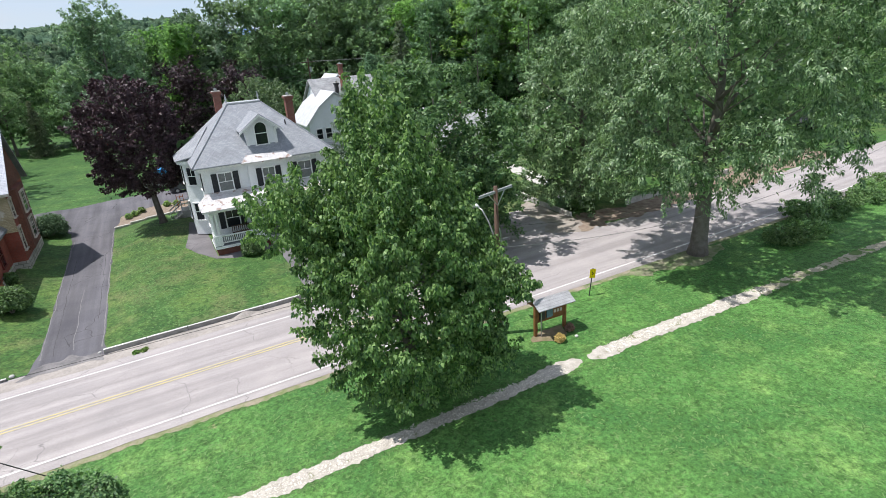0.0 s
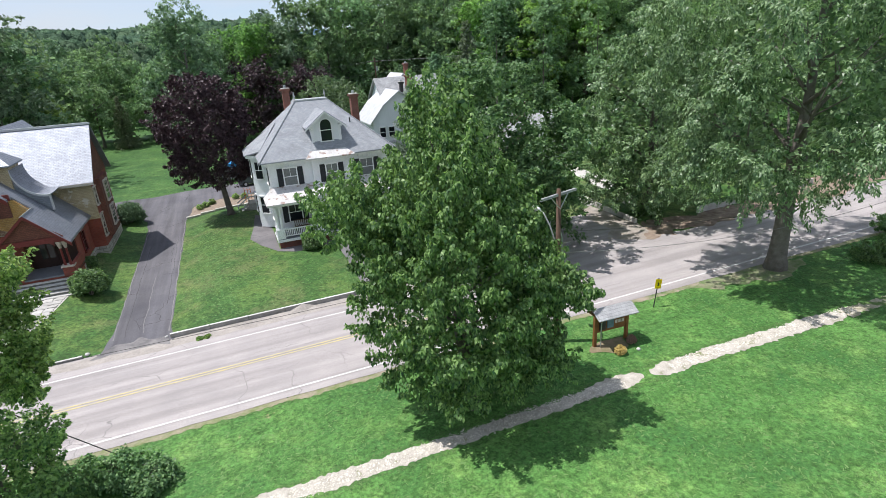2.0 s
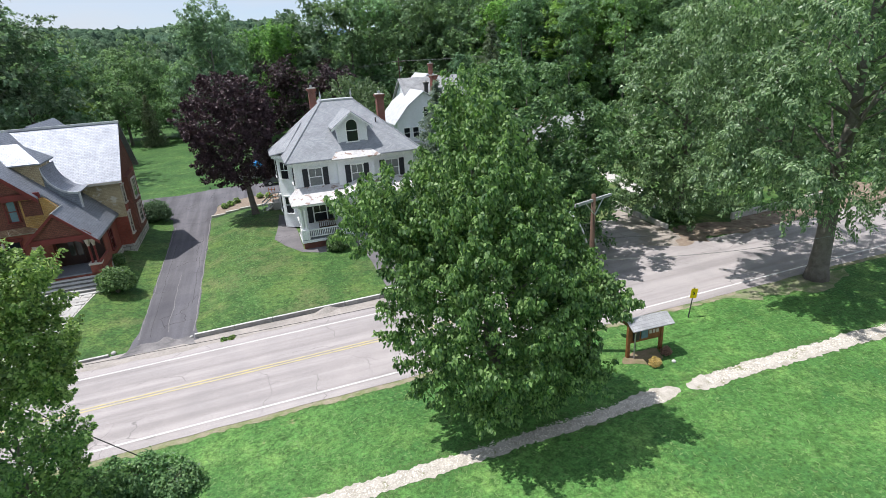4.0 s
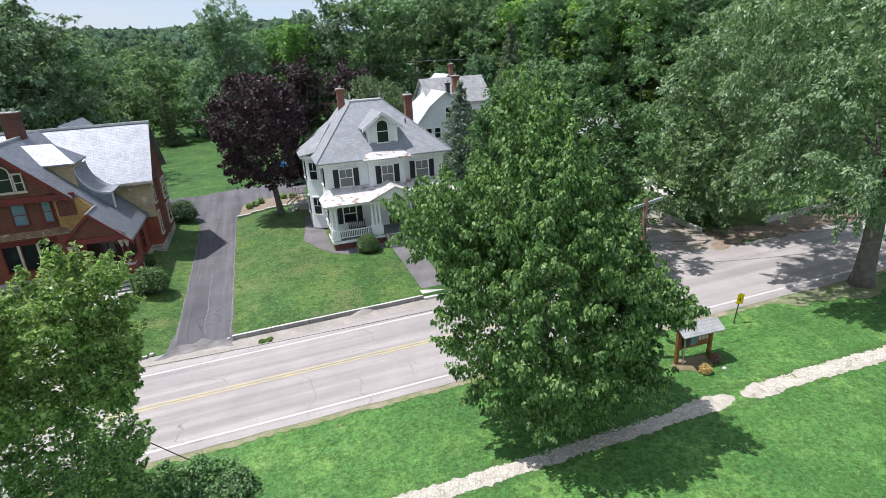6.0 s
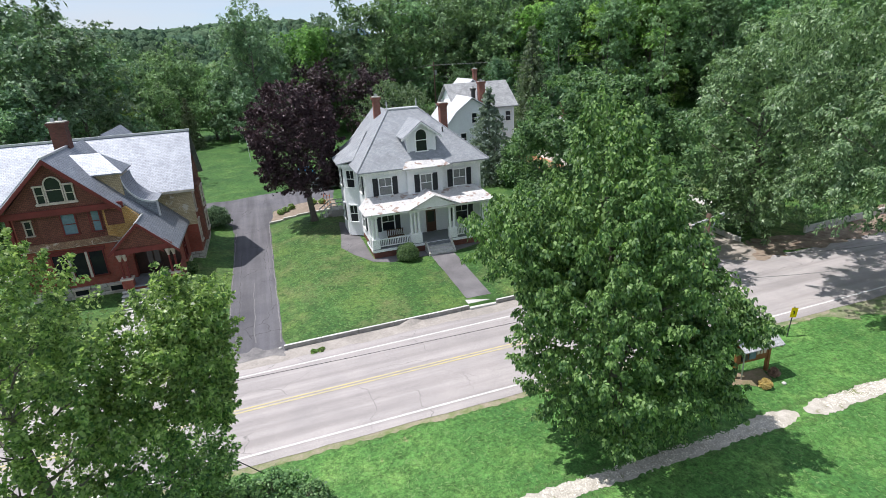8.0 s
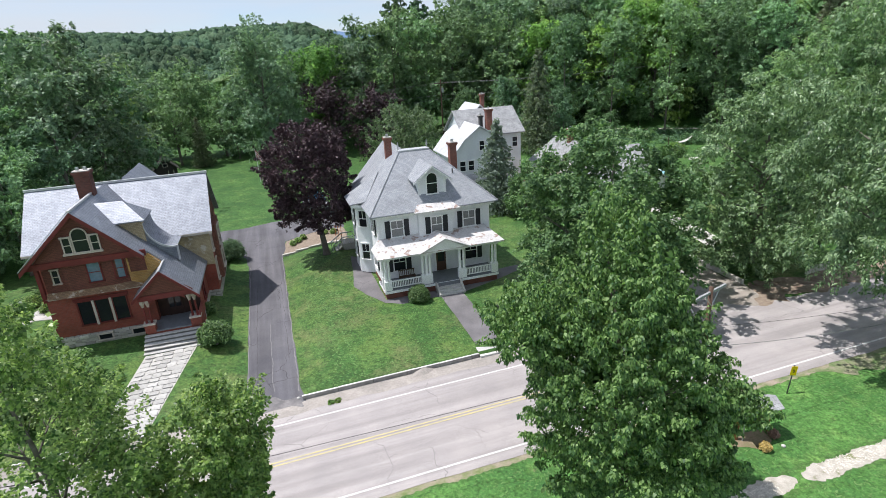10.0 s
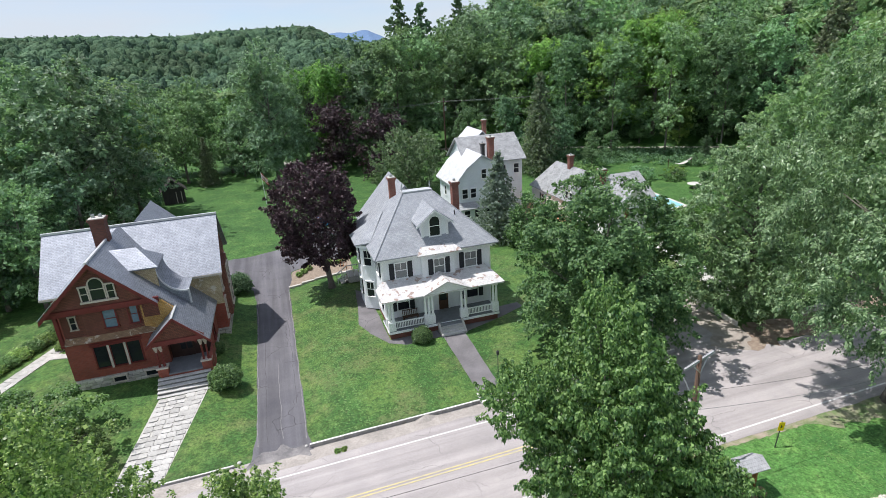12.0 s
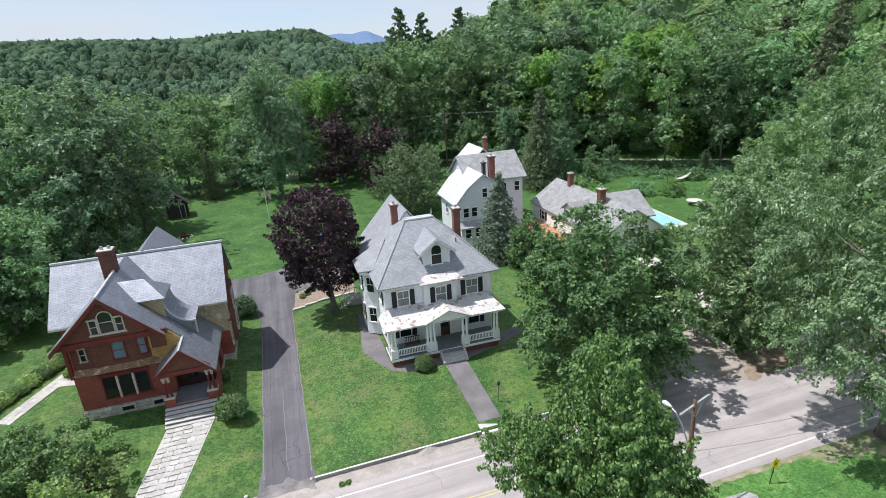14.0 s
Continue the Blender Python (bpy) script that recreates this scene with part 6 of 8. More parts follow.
for k, (x, y, r, h) in enumerate(((40.0, 21.9, 1.6, 1.3), (42.6, 21.8, 1.5, 1.2), (45.6, 23.6, 1.7, 1.5), (48.2, 23.3, 1.6, 1.4), (50.8, 23.8, 1.7, 1.5), (53.6, 23.4, 1.6, 1.4), (56.6, 23.8, 1.7, 1.6), (47.0, 25.2, 1.4, 1.3), (59.5, 24.5, 1.6, 1.4))):
    plant_tree("lilac_bush", LILAC[k % 3], (x, y), "loose green bush on the grass strip", k * 50, "bushes on the grass strip", r / 2.0, "shrub")
plant_tree("arching_shrub", tree_meshes(31, 4.6, 0.3, 3.7, 0.12, broad, 120, 95, 0.2, 0.62, L_SHRUB, rough=0.5, inner=0.3), (-24.0, 41.6), "large loose arching shrub before the brick house", 0, "", 1.0, "shrub")
plant_tree("arching_shrub", tree_meshes(32, 5.2, 0.3, 3.9, 0.12, broad, 120, 95, 0.2, 0.65, L_MAPLE, rough=0.5, inner=0.3), (-28.6, 38.6), "large dark arching shrub before the brick house", 0, "", 1.0, "shrub")
plant_tree("arching_shrub", tree_meshes(33, 3.0, 0.2, 2.5, 0.09, broad, 70, 90, 0.18, 0.5, L_YELLOWISH, rough=0.5, inner=0.3), (-20.6, 39.2), "loose yellowish arching shrub before the brick house", 0, "", 1.0, "shrub")
for k in range(7):
    shrub("border_plant", (-31.4 + 0.6 * k, 52.6 + 1.25 * k), 1.1, 0.85, L_YELLOWISH if k % 2 else L_SHRUB, "flowering border plant beside the path", 40 + k, 0.12, 0.9, "border plants")
shrub("hydrangea", (-32.4, 51.6), 1.3, 1.2, foliage("white_blossom", (0.35, 0.4, 0.3), (0.7, 0.72, 0.65), 0.2), "white flowering hydrangea by the path", 48, 0.12, 1.2)
shrub("day_lily", (-26.2, 56.9), 0.8, 0.8, L_YELLOWISH, "yellowish lily clump by the brick wall", 49, 0.14, 0.8)
shrub("marigold", (17.55, 20.75), 0.34, 0.42, foliage("ochre_flowers", (0.30, 0.20, 0.04), (0.55, 0.38, 0.10), 0.2), "round ochre flowering plant in mulch", 50, 0.07, 1.2)
shrub("heather", (18.75, 21.35), 0.32, 0.4, foliage("brown_flowers", (0.16, 0.09, 0.06), (0.30, 0.17, 0.12), 0.2), "small brownish plant in mulch", 51, 0.07, 1.0)
for k, (x, y) in enumerate(((-4.2, 66.9), (-3.6, 67.6), (-2.9, 68.4), (-0.2, 69.2), (0.8, 68.9))):
    shrub("bed_plant", (x, y), 0.45, 0.6, L_YELLOWISH, "small leafy plant in the flower bed", 54 + k, 0.1, 0.8, "plants in the flower bed")
for k, (x, y, r, h) in enumerate(((33.4, 47.2, 0.9, 1.0), (34.5, 38.2, 0.9, 0.9), (-13.2, 52.4, 0.9, 1.1), (-12.3, 50.4, 0.8, 0.8), (31.2, 49.4, 1.2, 1.2))):
    shrub("low_bush", (x, y), r, h, L_SHRUB, "low green bush in the grass", 60 + k, 0.13, 0.9, "low bushes")

for k, (x, y) in enumerate(((-3.75, 34.42), (-3.3, 34.45))):
    shrub("gutter_weed", (x, y), 0.3, 0.12, L_LIGHT, "low green weed growing in the dusty gutter", 80 + k, 0.07, 0.6, "weeds in the gutter")

# ---------------------------------------------------------------- street furniture
pole = thing("utility_pole", "dark creosoted utility pole with street lamp", "utility pole", (15.3, 23.45, rise(15.3)))
part("pole_shaft", tube([(0, 0, -0.4), (0.03, 0, 4), (0, 0, 8.85)], [0.17, 0.15, 0.11], 10), POLE_WOOD, pole, smooth=True)
arm_m = pose(0, 0, 8.55, 0, 0, 18)
arm = part("crossarm", box(-1.4, 1.4, -0.06, 0.06, -0.07, 0.07, bevel=0.01), GREY_WOOD, pole, "weathered grey crossarm")
arm.matrix_basis = arm_m
bm = bmesh.new()
for s in (-1, 1):
    tube([(0.02, -0.1, -0.75), (s * 0.65, -0.08, -0.05)], 0.025, 6, bm)
br = part("brace", bm, METAL, pole)
br.matrix_basis = arm_m
part("conduit", tube([(0.2, -0.05, 0.1), (0.19, -0.05, 6.2), (0.12, -0.02, 6.5)], 0.06, 8), METAL, pole, "pale grey conduit")
lamp_arm = part("lamp_arm", tube([(0, 0.1, 5.7), (-0.05, 0.7, 6.7), (-0.12, 1.2, 7.25), (-0.2, 1.7, 7.4)], 0.04, 8), METAL, pole)
bm = tube([(-0.17, 1.5, 7.40), (-0.2, 1.72, 7.42), (-0.23, 2.05, 7.40), (-0.25, 2.22, 7.36)], [0.05, 0.12, 0.15, 0.06], 10)
head = part("lamp_head", bm, material("lamp_housing", (0.75, 0.76, 0.77), (0.65, 0.66, 0.67), scale=4, rough=0.4), pole, "pale grey street lamp head", smooth=True)
part("lamp_lens", tube([(-0.22, 1.95, 7.3), (-0.22, 1.95, 7.18)], [0.15, 0.09], 10), GLASS_PALE, pole)


def cable(name, a, b, sag, r, mat, label):
    pts = []
    for k in range(25):
        t = k / 24
        p = Vector(a).lerp(Vector(b), t)
        pts.append((p.x, p.y, p.z - 4 * sag * t * (1 - t)))
    ob = new(name, finish(tube(pts, r, 5), name, mat))
    return tagged(ob, label, "cable", "street cables")


zb = rise(15.3)
cable("cable", (15.4, 23.4, 5.9), (64, 22.6, 8.4), 2.6, 0.014, CABLE_GREY, "thick grey cable strung along the street")
cable("cable", (15.4, 23.4, 7.1), (64, 22.9, 9.2), 2.4, 0.009, CABLE, "thin dark cable strung along the street")
cable("cable", (15.2, 23.4, 5.9), (-70, 24.4, 9.5), 1.5, 0.011, CABLE, "thin dark cable strung along the street")
cable("guy_wire", (-6.6, 24.2, 0.15), (-13.5, 23.2, 8.5), 0.02, 0.022, CABLE, "dark guy wire running up beside the tree")

# yellow road sign
sign = thing("road_sign", "leaning yellow road sign on a dark post", "road sign", (22.6, 23.95, rise(22.6)), 0)
tilt = pose(0, 0, 0, -3, 9, -8)
post = part("post", tube([(0, 0, -0.2), (0, 0, 1.9)], 0.035, 6), DARK_METAL, sign)
post.matrix_basis = tilt
plate = part("plate", box(-0.22, 0.22, -0.045, -0.03, 1.25, 1.85, bevel=0.004), YELLOW, sign, "yellow sign plate with black symbol")
plate.matrix_basis = tilt
bm = bmesh.new()
for x0, x1, z0, z1 in ((-0.07, 0.01, 1.58, 1.64), (-0.02, 0.06, 1.50, 1.58), (-0.06, 0.04, 1.44, 1.49)):
    box(x0, x1, -0.052, -0.046, z0, z1, bm)
symbol = part("symbol", bm, BLACK, plate)

# notice board
kiosk = thing("notice_board", "roofed brown timber notice board on two posts", "notice board", (17.8, 21.95, rise(17.8)), -2)
kiosk.scale = (0.97, 1, 0.86)
for x in (-1.05, 1.05):
    part("post", box(x - 0.09, x + 0.09, -0.09, 0.09, -0.2, 2.35, bevel=0.015), WOOD, kiosk)
    part("cross_beam", box(x - 0.06, x + 0.06, -0.5, 0.5, 2.1, 2.24), WOOD, kiosk)
board = part("board", box(-0.96, 0.96, -0.05, 0.05, 0.95, 2.1), WOOD, kiosk)
for x0, x1, z0, z1, m in ((-0.82, -0.42, 1.1, 1.95, DARK_METAL), (-0.32, 0.12, 1.15, 2.0, GLASS_BLUE)):
    part("display_case", box(x0, x1, -0.11, -0.052, z0, z1, bevel=0.01), m, kiosk, "glazed display case")
paper = None
for k in range(6):
    m = pose(0.3 + 0.22 * (k % 3), -0.06, 1.35 + 0.34 * (k // 3))
    if paper is None:
        paper = part("notice", box(-0.08, 0.08, -0.006, 0.004, 0, 0.24), PALE_TRIM, kiosk, "small pale notice")
        paper.matrix_basis = m
    else:
        again(paper, m)
bm = bmesh.new()
slab([(-1.3, -0.68, 2.2), (1.3, -0.68, 2.2), (1.3, 0, 2.66), (-1.3, 0, 2.66)], 0.05, bm)
slab([(-1.3, 0.68, 2.2), (-1.3, 0, 2.66), (1.3, 0, 2.66), (1.3, 0.68, 2.2)], 0.05, bm)
part("roof", bm, GREY_WOOD, kiosk, "weathered grey shingle roof")
for x in (-1.16, 1.08):
    bm = bmesh.new()
    slab([(x, -0.64, 2.17), (x + 0.08, -0.64, 2.17), (x + 0.08, 0, 2.6), (x, 0, 2.6)], 0.12, bm)
    slab([(x, 0.64, 2.17), (x, 0, 2.6), (x + 0.08, 0, 2.6), (x + 0.08, 0.64, 2.17)], 0.12, bm)
    part("rafter", bm, WOOD, kiosk)
part("grey_pole", tube([(-0.82, -0.25, -0.1), (-0.82, -0.25, 1.9)], 0.04, 8), METAL, kiosk)

# trellis by the flower bed
ORANGE = material("orange_paint", (0.62, 0.20, 0.07), (0.5, 0.15, 0.05), scale=3, rough=0.6)
trellis = thing("trellis", "slim orange garden trellis beside the white house", "trellis", (1.2, 66.6, ground_z(1.2, 66.6)), -20)
for x in (-0.35, 0.0, 0.35):
    part("upright", box(x - 0.025, x + 0.025, -0.02, 0.02, -0.1, 1.7), ORANGE, trellis)
for z in (0.45, 0.95, 1.45):
    part("rung", box(-0.4, 0.4, -0.045, -0.02, z - 0.025, z + 0.025), ORANGE, trellis)

# low block walls at the corner
def block_wall(name, a, b, high, label, length=0.8):
    root = thing(name, label, "wall", (*a, ground_z(*a)), kind="structure")
    n = int(math.dist(a, b) / length)
    meshes = [stone_mesh(140 + k, length - 0.025, 0.24, high + 0.2, "block", CONCRETE, 0.012) for k in range(3)]
    turn = math.degrees(math.atan2(b[1] - a[1], b[0] - a[0]))
    for k in range(n):
        x, y = a[0] + (b[0] - a[0]) * k / n, a[1] + (b[1] - a[1]) * k / n
        o = new("block", meshes[k % 3])
        o.parent = root
        o.matrix_parent_inverse = world_of(root).inverted()
        o.matrix_basis = pose(x, y, ground_z(x, y) - 0.2, 0, 0, turn)
    return root


block_wall("corner_wall", (32.35, 36.9), (32.45, 43.0), 0.42, "low pale concrete block wall at the street corner")
block_wall("roadside_wall", (38.4, 36.0), (54.0, 36.6), 0.6, "low weathered block wall under roadside trees", 1.2)
slabs2 = thing("path_slabs", "pale concrete path slabs in the grass", "path", (32.6, 45.5, 1.0), kind="structure")
sl = stone_mesh(91, 1.5, 1.5, 0.14, "path_slab", CONCRETE, 0.012)
for k in range(4):
    o = new("path_slab", sl)
    o.parent = slabs2
    o.matrix_parent_inverse = world_of(slabs2).inverted()
    o.matrix_basis = pose(31.7 + 0.2 * k, 43.3 + 1.55 * k, ground_z(32, 44 + 1.5 * k) - 0.06, 0, 0, -8)
lp = thing("yard_lamp", "thin black yard lamp standing in the lawn", "lamp", (9.75, 38.3, ground_z(9.75, 38.3)))
part("post", tube([(0, 0, -0.1), (0, 0, 1.5)], 0.03, 8), DARK_METAL, lp)
part("lantern", tube([(0, 0, 1.5), (0, 0, 1.58), (0, 0, 1.85), (0, 0, 1.98)], [0.05, 0.1, 0.13, 0.03], 8), DARK_METAL, lp)


# ---------------------------------------------------------------- grass tufts on the lawns
def tufts(name, x0, x1, y0, y1, count, seed, keep, size=0.10, tall=0.16):
    r = np.random.default_rng(seed)
    x, y = x0 + (x1 - x0) * r.random(count), y0 + (y1 - y0) * r.random(count)
    ok = np.array([keep(a, b) for a, b in zip(x, y)])
    x, y = x[ok], y[ok]
    z = np.array([ground_z(a, b) for a, b in zip(x, y)])
    n = len(x)
    turn = r.random(n) * math.pi * 2
    s = size * (0.6 + 0.8 * r.random(n))
    dx, dy = np.cos(turn) * s, np.sin(turn) * s
    lx, ly = -dy * 0.9 + r.normal(size=n) * 0.3 * s, dx * 0.9 + r.normal(size=n) * 0.3 * s
    low = np.stack([x - dx, y - dy, z - 0.01], 1)
    high = np.stack([x + dx, y + dy, z - 0.01], 1)
    verts = np.stack([low, high, high + np.stack([lx - dx * 0.3, ly - dy * 0.3, s * tall], 1), low + np.stack([lx + dx * 0.3, ly + dy * 0.3, s * tall], 1)], 1).reshape(-1, 3)
    tagged(new(name, raw_mesh(name, verts, np.arange(4 * n).reshape(-1, 4), BLADE)), "short mown grass tufts on the lawn", "grass", kind="stuff")


BLADE = foliage("grass_blades", (0.075, 0.165, 0.035), (0.125, 0.235, 0.06), 0.1, gloss=0.6, hue=0.0, shine=0.2)
tufts("grass", -14, 62, 4, 25.2, 36000, 1, lambda x, y: not (17.9 - 0.05 * max(0, x - 22) < y < 19.4 - 0.04 * max(0, x - 22)) and y < road_low(x) - 0.1, 0.09)
tufts("grass", -5.7, 24, 35.8, 62, 24000, 2, lambda x, y: not (2.0 < x < 13.8 and y > 44.6) and not (7.2 < x < 9.3 and y < 45.2) and y < 62 - 0.05 * x, 0.08)


def path_edge(x, y):
    """How far a point lies from the nearer edge of the gravel path."""
    return min(abs(y - 18.05 + 0.045 * max(0, x - 22)), abs(y - 19.2 + 0.04 * max(0, x - 22)))


def crushed_stone(count=9000, seed=31):
    """Loose angular stones on the footpath, thinning out past its edges."""
    r = np.random.default_rng(seed)
    x = -18 + 50 * r.random(count)
    x = x[(x < 16.0) | (x > 18.9)]
    n = len(x)
    fall = np.maximum(0, x - 22)
    y = 18.62 - 0.042 * fall + (r.random(n) - 0.5) * 0.72 + r.normal(size=n) * 0.05
    z = np.array([ground_z(a, b) for a, b in zip(x, y)]) + 0.012
    size = (0.02 + 0.035 * r.random(n) ** 2)[:, None, None]
    shape = np.array([(1, 0, 0), (0.3, 0.9, 0), (-0.9, 0.4, 0), (-0.5, -0.8, 0), (0.5, -0.8, 0), (0, 0, 0.6)])
    turn = r.random(n) * 6.28
    co, si = np.cos(turn)[:, None], np.sin(turn)[:, None]
    sx, sy = shape[None, :, 0] * (0.7 + 0.6 * r.random((n, 6))), shape[None, :, 1] * (0.7 + 0.6 * r.random((n, 6)))
    verts = np.stack([sx * co - sy * si, sx * si + sy * co, np.repeat(shape[None, :, 2], n, 0)], -1) * size + np.stack([x, y, z], 1)[:, None]
    k = np.arange(5)
    tris = np.stack([k, (k + 1) % 5, np.full(5, 5)], 1)
    faces = (np.arange(n)[:, None, None] * 6 + tris[None]).reshape(-1, 3)
    tagged(new("crushed_stone", raw_mesh("crushed_stone", verts.reshape(-1, 3), faces, PEBBLE)), "loose pale crushed stones on the footpath", "gravel", kind="stuff")


PEBBLE = material("pale_pebble", (0.66, 0.62, 0.55), (0.45, 0.41, 0.35), scale=6.0, rough=0.9, island=0.35)
crushed_stone()

tufts("path_grass", -14, 60, 17.0, 19.8, 60000, 4, lambda x, y: path_edge(x, y) < 0.05 + 0.2 * max(0.0, noise.noise((x * 1.3, y * 1.3, 4.0)) + 0.2), 0.06, 0.25)
tufts("verge_grass", -20, 60, 24.2, 25.8, 30000, 5, lambda x, y: abs(y - road_low(x) + 0.42) < 0.05 + 0.3 * max(0.0, noise.noise((x * 0.9, y, 7.0)) + 0.1), 0.06, 0.25)


# ---------------------------------------------------------------- gambrel house behind
F = ground_z(23.5, 79)
fh = thing("gambrel_house", "white clapboard house with pale metal roof behind the lawn", "house", (24, 79, F))
METAL_ROOF = material("pale_metal_roof", (0.62, 0.63, 0.65), (0.5, 0.51, 0.53), scale=1.2, rough=0.5)
ASPH_SHINGLE = coursed("grey_asphalt_shingle", (0.30, 0.305, 0.31), (0.39, 0.395, 0.40), (0.22, 0.22, 0.22), 0.3, 0.14, mortar=0.01)
wpart("wall", box(19.4, 27.2, 76.0, 84.0, F - 0.4, 7.2), BLUE_CLAP, fh)
wpart("gable", extrude_xz([(19.4, 7.2), (27.2, 7.2), (25.9, 9.4), (23.4, 10.9), (20.9, 9.2)], 76.0, 84.0), BLUE_CLAP, fh)
bm = bmesh.new()
for y0, y1 in ((75.6, 84.4),):
    slab([(23.4, y0, 11.1), (23.4, y1, 11.1), (21.0, y1, 9.35), (21.0, y0, 9.35)], 0.14, bm)
    slab([(21.0, y0, 9.35), (21.0, y1, 9.35), (18.9, y1, 6.9), (18.9, y0, 6.9)], 0.14, bm)
    slab([(23.4, y0, 11.1), (25.9, y0, 9.6), (25.9, y1, 9.6), (23.4, y1, 11.1)], 0.14, bm)
    slab([(25.9, y0, 9.6), (27.6, y0, 7.1), (27.6, y1, 7.1), (25.9, y1, 9.6)], 0.14, bm)
wpart("metal_roof", bm, METAL_ROOF, fh, "pale metal gambrel roof")
wpart("rear_block", box(22.5, 31.7, 80.0, 88.0, F - 0.4, 9.2), BLUE_CLAP, fh)
for x in (22.5, 31.55):
    bm = bmesh.new()
    v = [(80.0, 9.2), (88.0, 9.2), (84.0, 12.2)]
    a = [bm.verts.new((x, y, z)) for y, z in v]
    b = [bm.verts.new((x + 0.15, y, z)) for y, z in v]
    bm.faces.new(a)
    bm.faces.new(b[::-1])
    for i in range(3):
        bm.faces.new((a[i], a[(i + 1) % 3], b[(i + 1) % 3], b[i]))
    bmesh.ops.recalc_face_normals(bm, faces=bm.faces)
    wpart("end_gable", bm, BLUE_CLAP, fh)
bm = bmesh.new()
slab([(22.1, 79.4, 9.1), (32.2, 79.4, 9.1), (32.2, 84, 12.55), (22.1, 84, 12.55)], 0.15, bm)
slab([(22.1, 88.6, 9.1), (22.1, 84, 12.55), (32.2, 84, 12.55), (32.2, 88.6, 9.1)], 0.15, bm)
wpart("shingle_roof", bm, ASPH_SHINGLE, fh, "grey asphalt shingle roof")
bm = bmesh.new()
gable_roof(bm, ((27.6, 86, 12.9), (27.6, 93, 12.9)), ((24.9, 86, 10.3), (24.9, 93, 10.3)), ((30.3, 86, 10.3), (30.3, 93, 10.3)), 0.15)
wpart("rear_metal_roof", bm, METAL_ROOF, fh)
wpart("rear_ell", box(25.3, 29.9, 87.5, 92.8, F - 0.4, 10.4), BLUE_CLAP, fh)
chimney(fh, 25.75, 26.65, 78.9, 79.7, 7.5, 12.9)
chimney(fh, 24.9, 25.4, 79.6, 80.1, 9.0, 12.0, DARK_METAL)
chimney(fh, 28.5, 29.1, 88.0, 88.6, 11.0, 14.3)
window(fh, (23.7, 76.0, 7.6), 0.7, 1.3, bars=(0, 2))
for x in (20.7, 22.0):
    window(fh, (x, 76.0, 4.9), 0.8, 1.35, bars=(0, 2))
for x in (29.0, 31.2):
    window(fh, (x - 0.5, 80.0, 6.9), 0.8, 1.4, bars=(0, 2))
for y in (78, 81):
    window(fh, (19.4, y, 4.6), 0.8, 1.4, -90, bars=(0, 2))
for x in (20.6, 22.2, 23.8, 25.4):
    window(fh, (x, 75.0, 2.0), 0.85, 1.3, bars=(0, 2))
wpart("sun_porch", box(19.6, 26.6, 75.0, 76.0, F - 0.4, 3.5), BLUE_CLAP, fh)
wpart("sun_porch_roof", slab([(19.3, 74.6, 3.6), (26.9, 74.6, 3.6), (26.9, 76.0, 4.3), (19.3, 76.0, 4.3)], 0.12), ASPH_SHINGLE, fh, "low grey shingle porch roof")

# ---------------------------------------------------------------- cottage beside the pool
C = ground_z(38, 72)
ch = thing("cottage", "low cream cottage with worn grey shingle roof", "house", (38.4, 71, C))
WORN_SHINGLE = coursed("worn_asphalt_shingle", (0.27, 0.28, 0.285), (0.34, 0.345, 0.345), (0.19, 0.195, 0.195), 0.3, 0.14, mortar=0.01, worn=((0.12, 0.115, 0.11), 1.6, 0.58))
COTTAGE = clapboard("cream_clapboard", (0.84, 0.835, 0.80))
wpart("wall", box(34.7, 44.0, 61.8, 82.6, C - 0.4, 3.9), COTTAGE, ch)
wpart("gable", extrude_xz([(34.7, 3.9), (44.0, 3.9), (39.35, 7.05)], 61.8, 82.5), COTTAGE, ch)
bm = bmesh.new()
gable_roof(bm, ((39.35, 61.5, 7.25), (39.35, 82.9, 7.25)), ((34.4, 61.5, 3.85), (34.4, 82.9, 3.85)), ((44.3, 61.5, 3.85), (44.3, 82.9, 3.85)), 0.12)
wpart("roof", bm, WORN_SHINGLE, ch, "grey shingle roof with worn dark patches")
bm = bmesh.new()
slab([(39.32, 61.42, 7.28), (39.38, 61.5, 7.28), (34.4, 61.5, 3.86), (34.34, 61.42, 3.86)], 0.18, bm)
slab([(39.32, 61.42, 7.28), (44.36, 61.42, 3.86), (44.3, 61.5, 3.86), (39.38, 61.5, 7.28)], 0.18, bm)
wpart("verge_board", bm, WHITE, ch)
wpart("east_wing", box(43.5, 46.6, 68.0, 76.0, C - 0.4, 3.9), COTTAGE, ch)
bm = bmesh.new()
slab([(40.5, 67.4, 3.75), (47.2, 67.4, 3.75), (47.2, 72.0, 6.7), (40.5, 72.0, 6.7)], 0.14, bm)
slab([(40.5, 76.6, 3.75), (40.5, 72.0, 6.7), (47.2, 72.0, 6.7), (47.2, 76.6, 3.75)], 0.14, bm)
wpart("wing_roof", bm, ASPH_SHINGLE, ch, "grey asphalt shingle roof")
dm = wpart("dormer", box(34.9, 38.6, 69.4, 72.6, 3.6, 5.3), COTTAGE, ch, "small gabled dormer")
bm = bmesh.new()
slab([(34.5, 71.0, 6.5), (38.9, 71.0, 6.6), (38.9, 69.0, 5.3), (34.5, 69.0, 5.15)], 0.12, bm)
slab([(34.5, 71.0, 6.5), (34.5, 73.0, 5.15), (38.9, 73.0, 5.3), (38.9, 71.0, 6.6)], 0.12, bm)
wpart("dormer_roof", bm, WORN_SHINGLE, dm)
bm = bmesh.new()
a = [bm.verts.new(p) for p in ((34.9, 69.4, 5.3), (34.9, 72.6, 5.3), (34.9, 71.0, 6.38))]
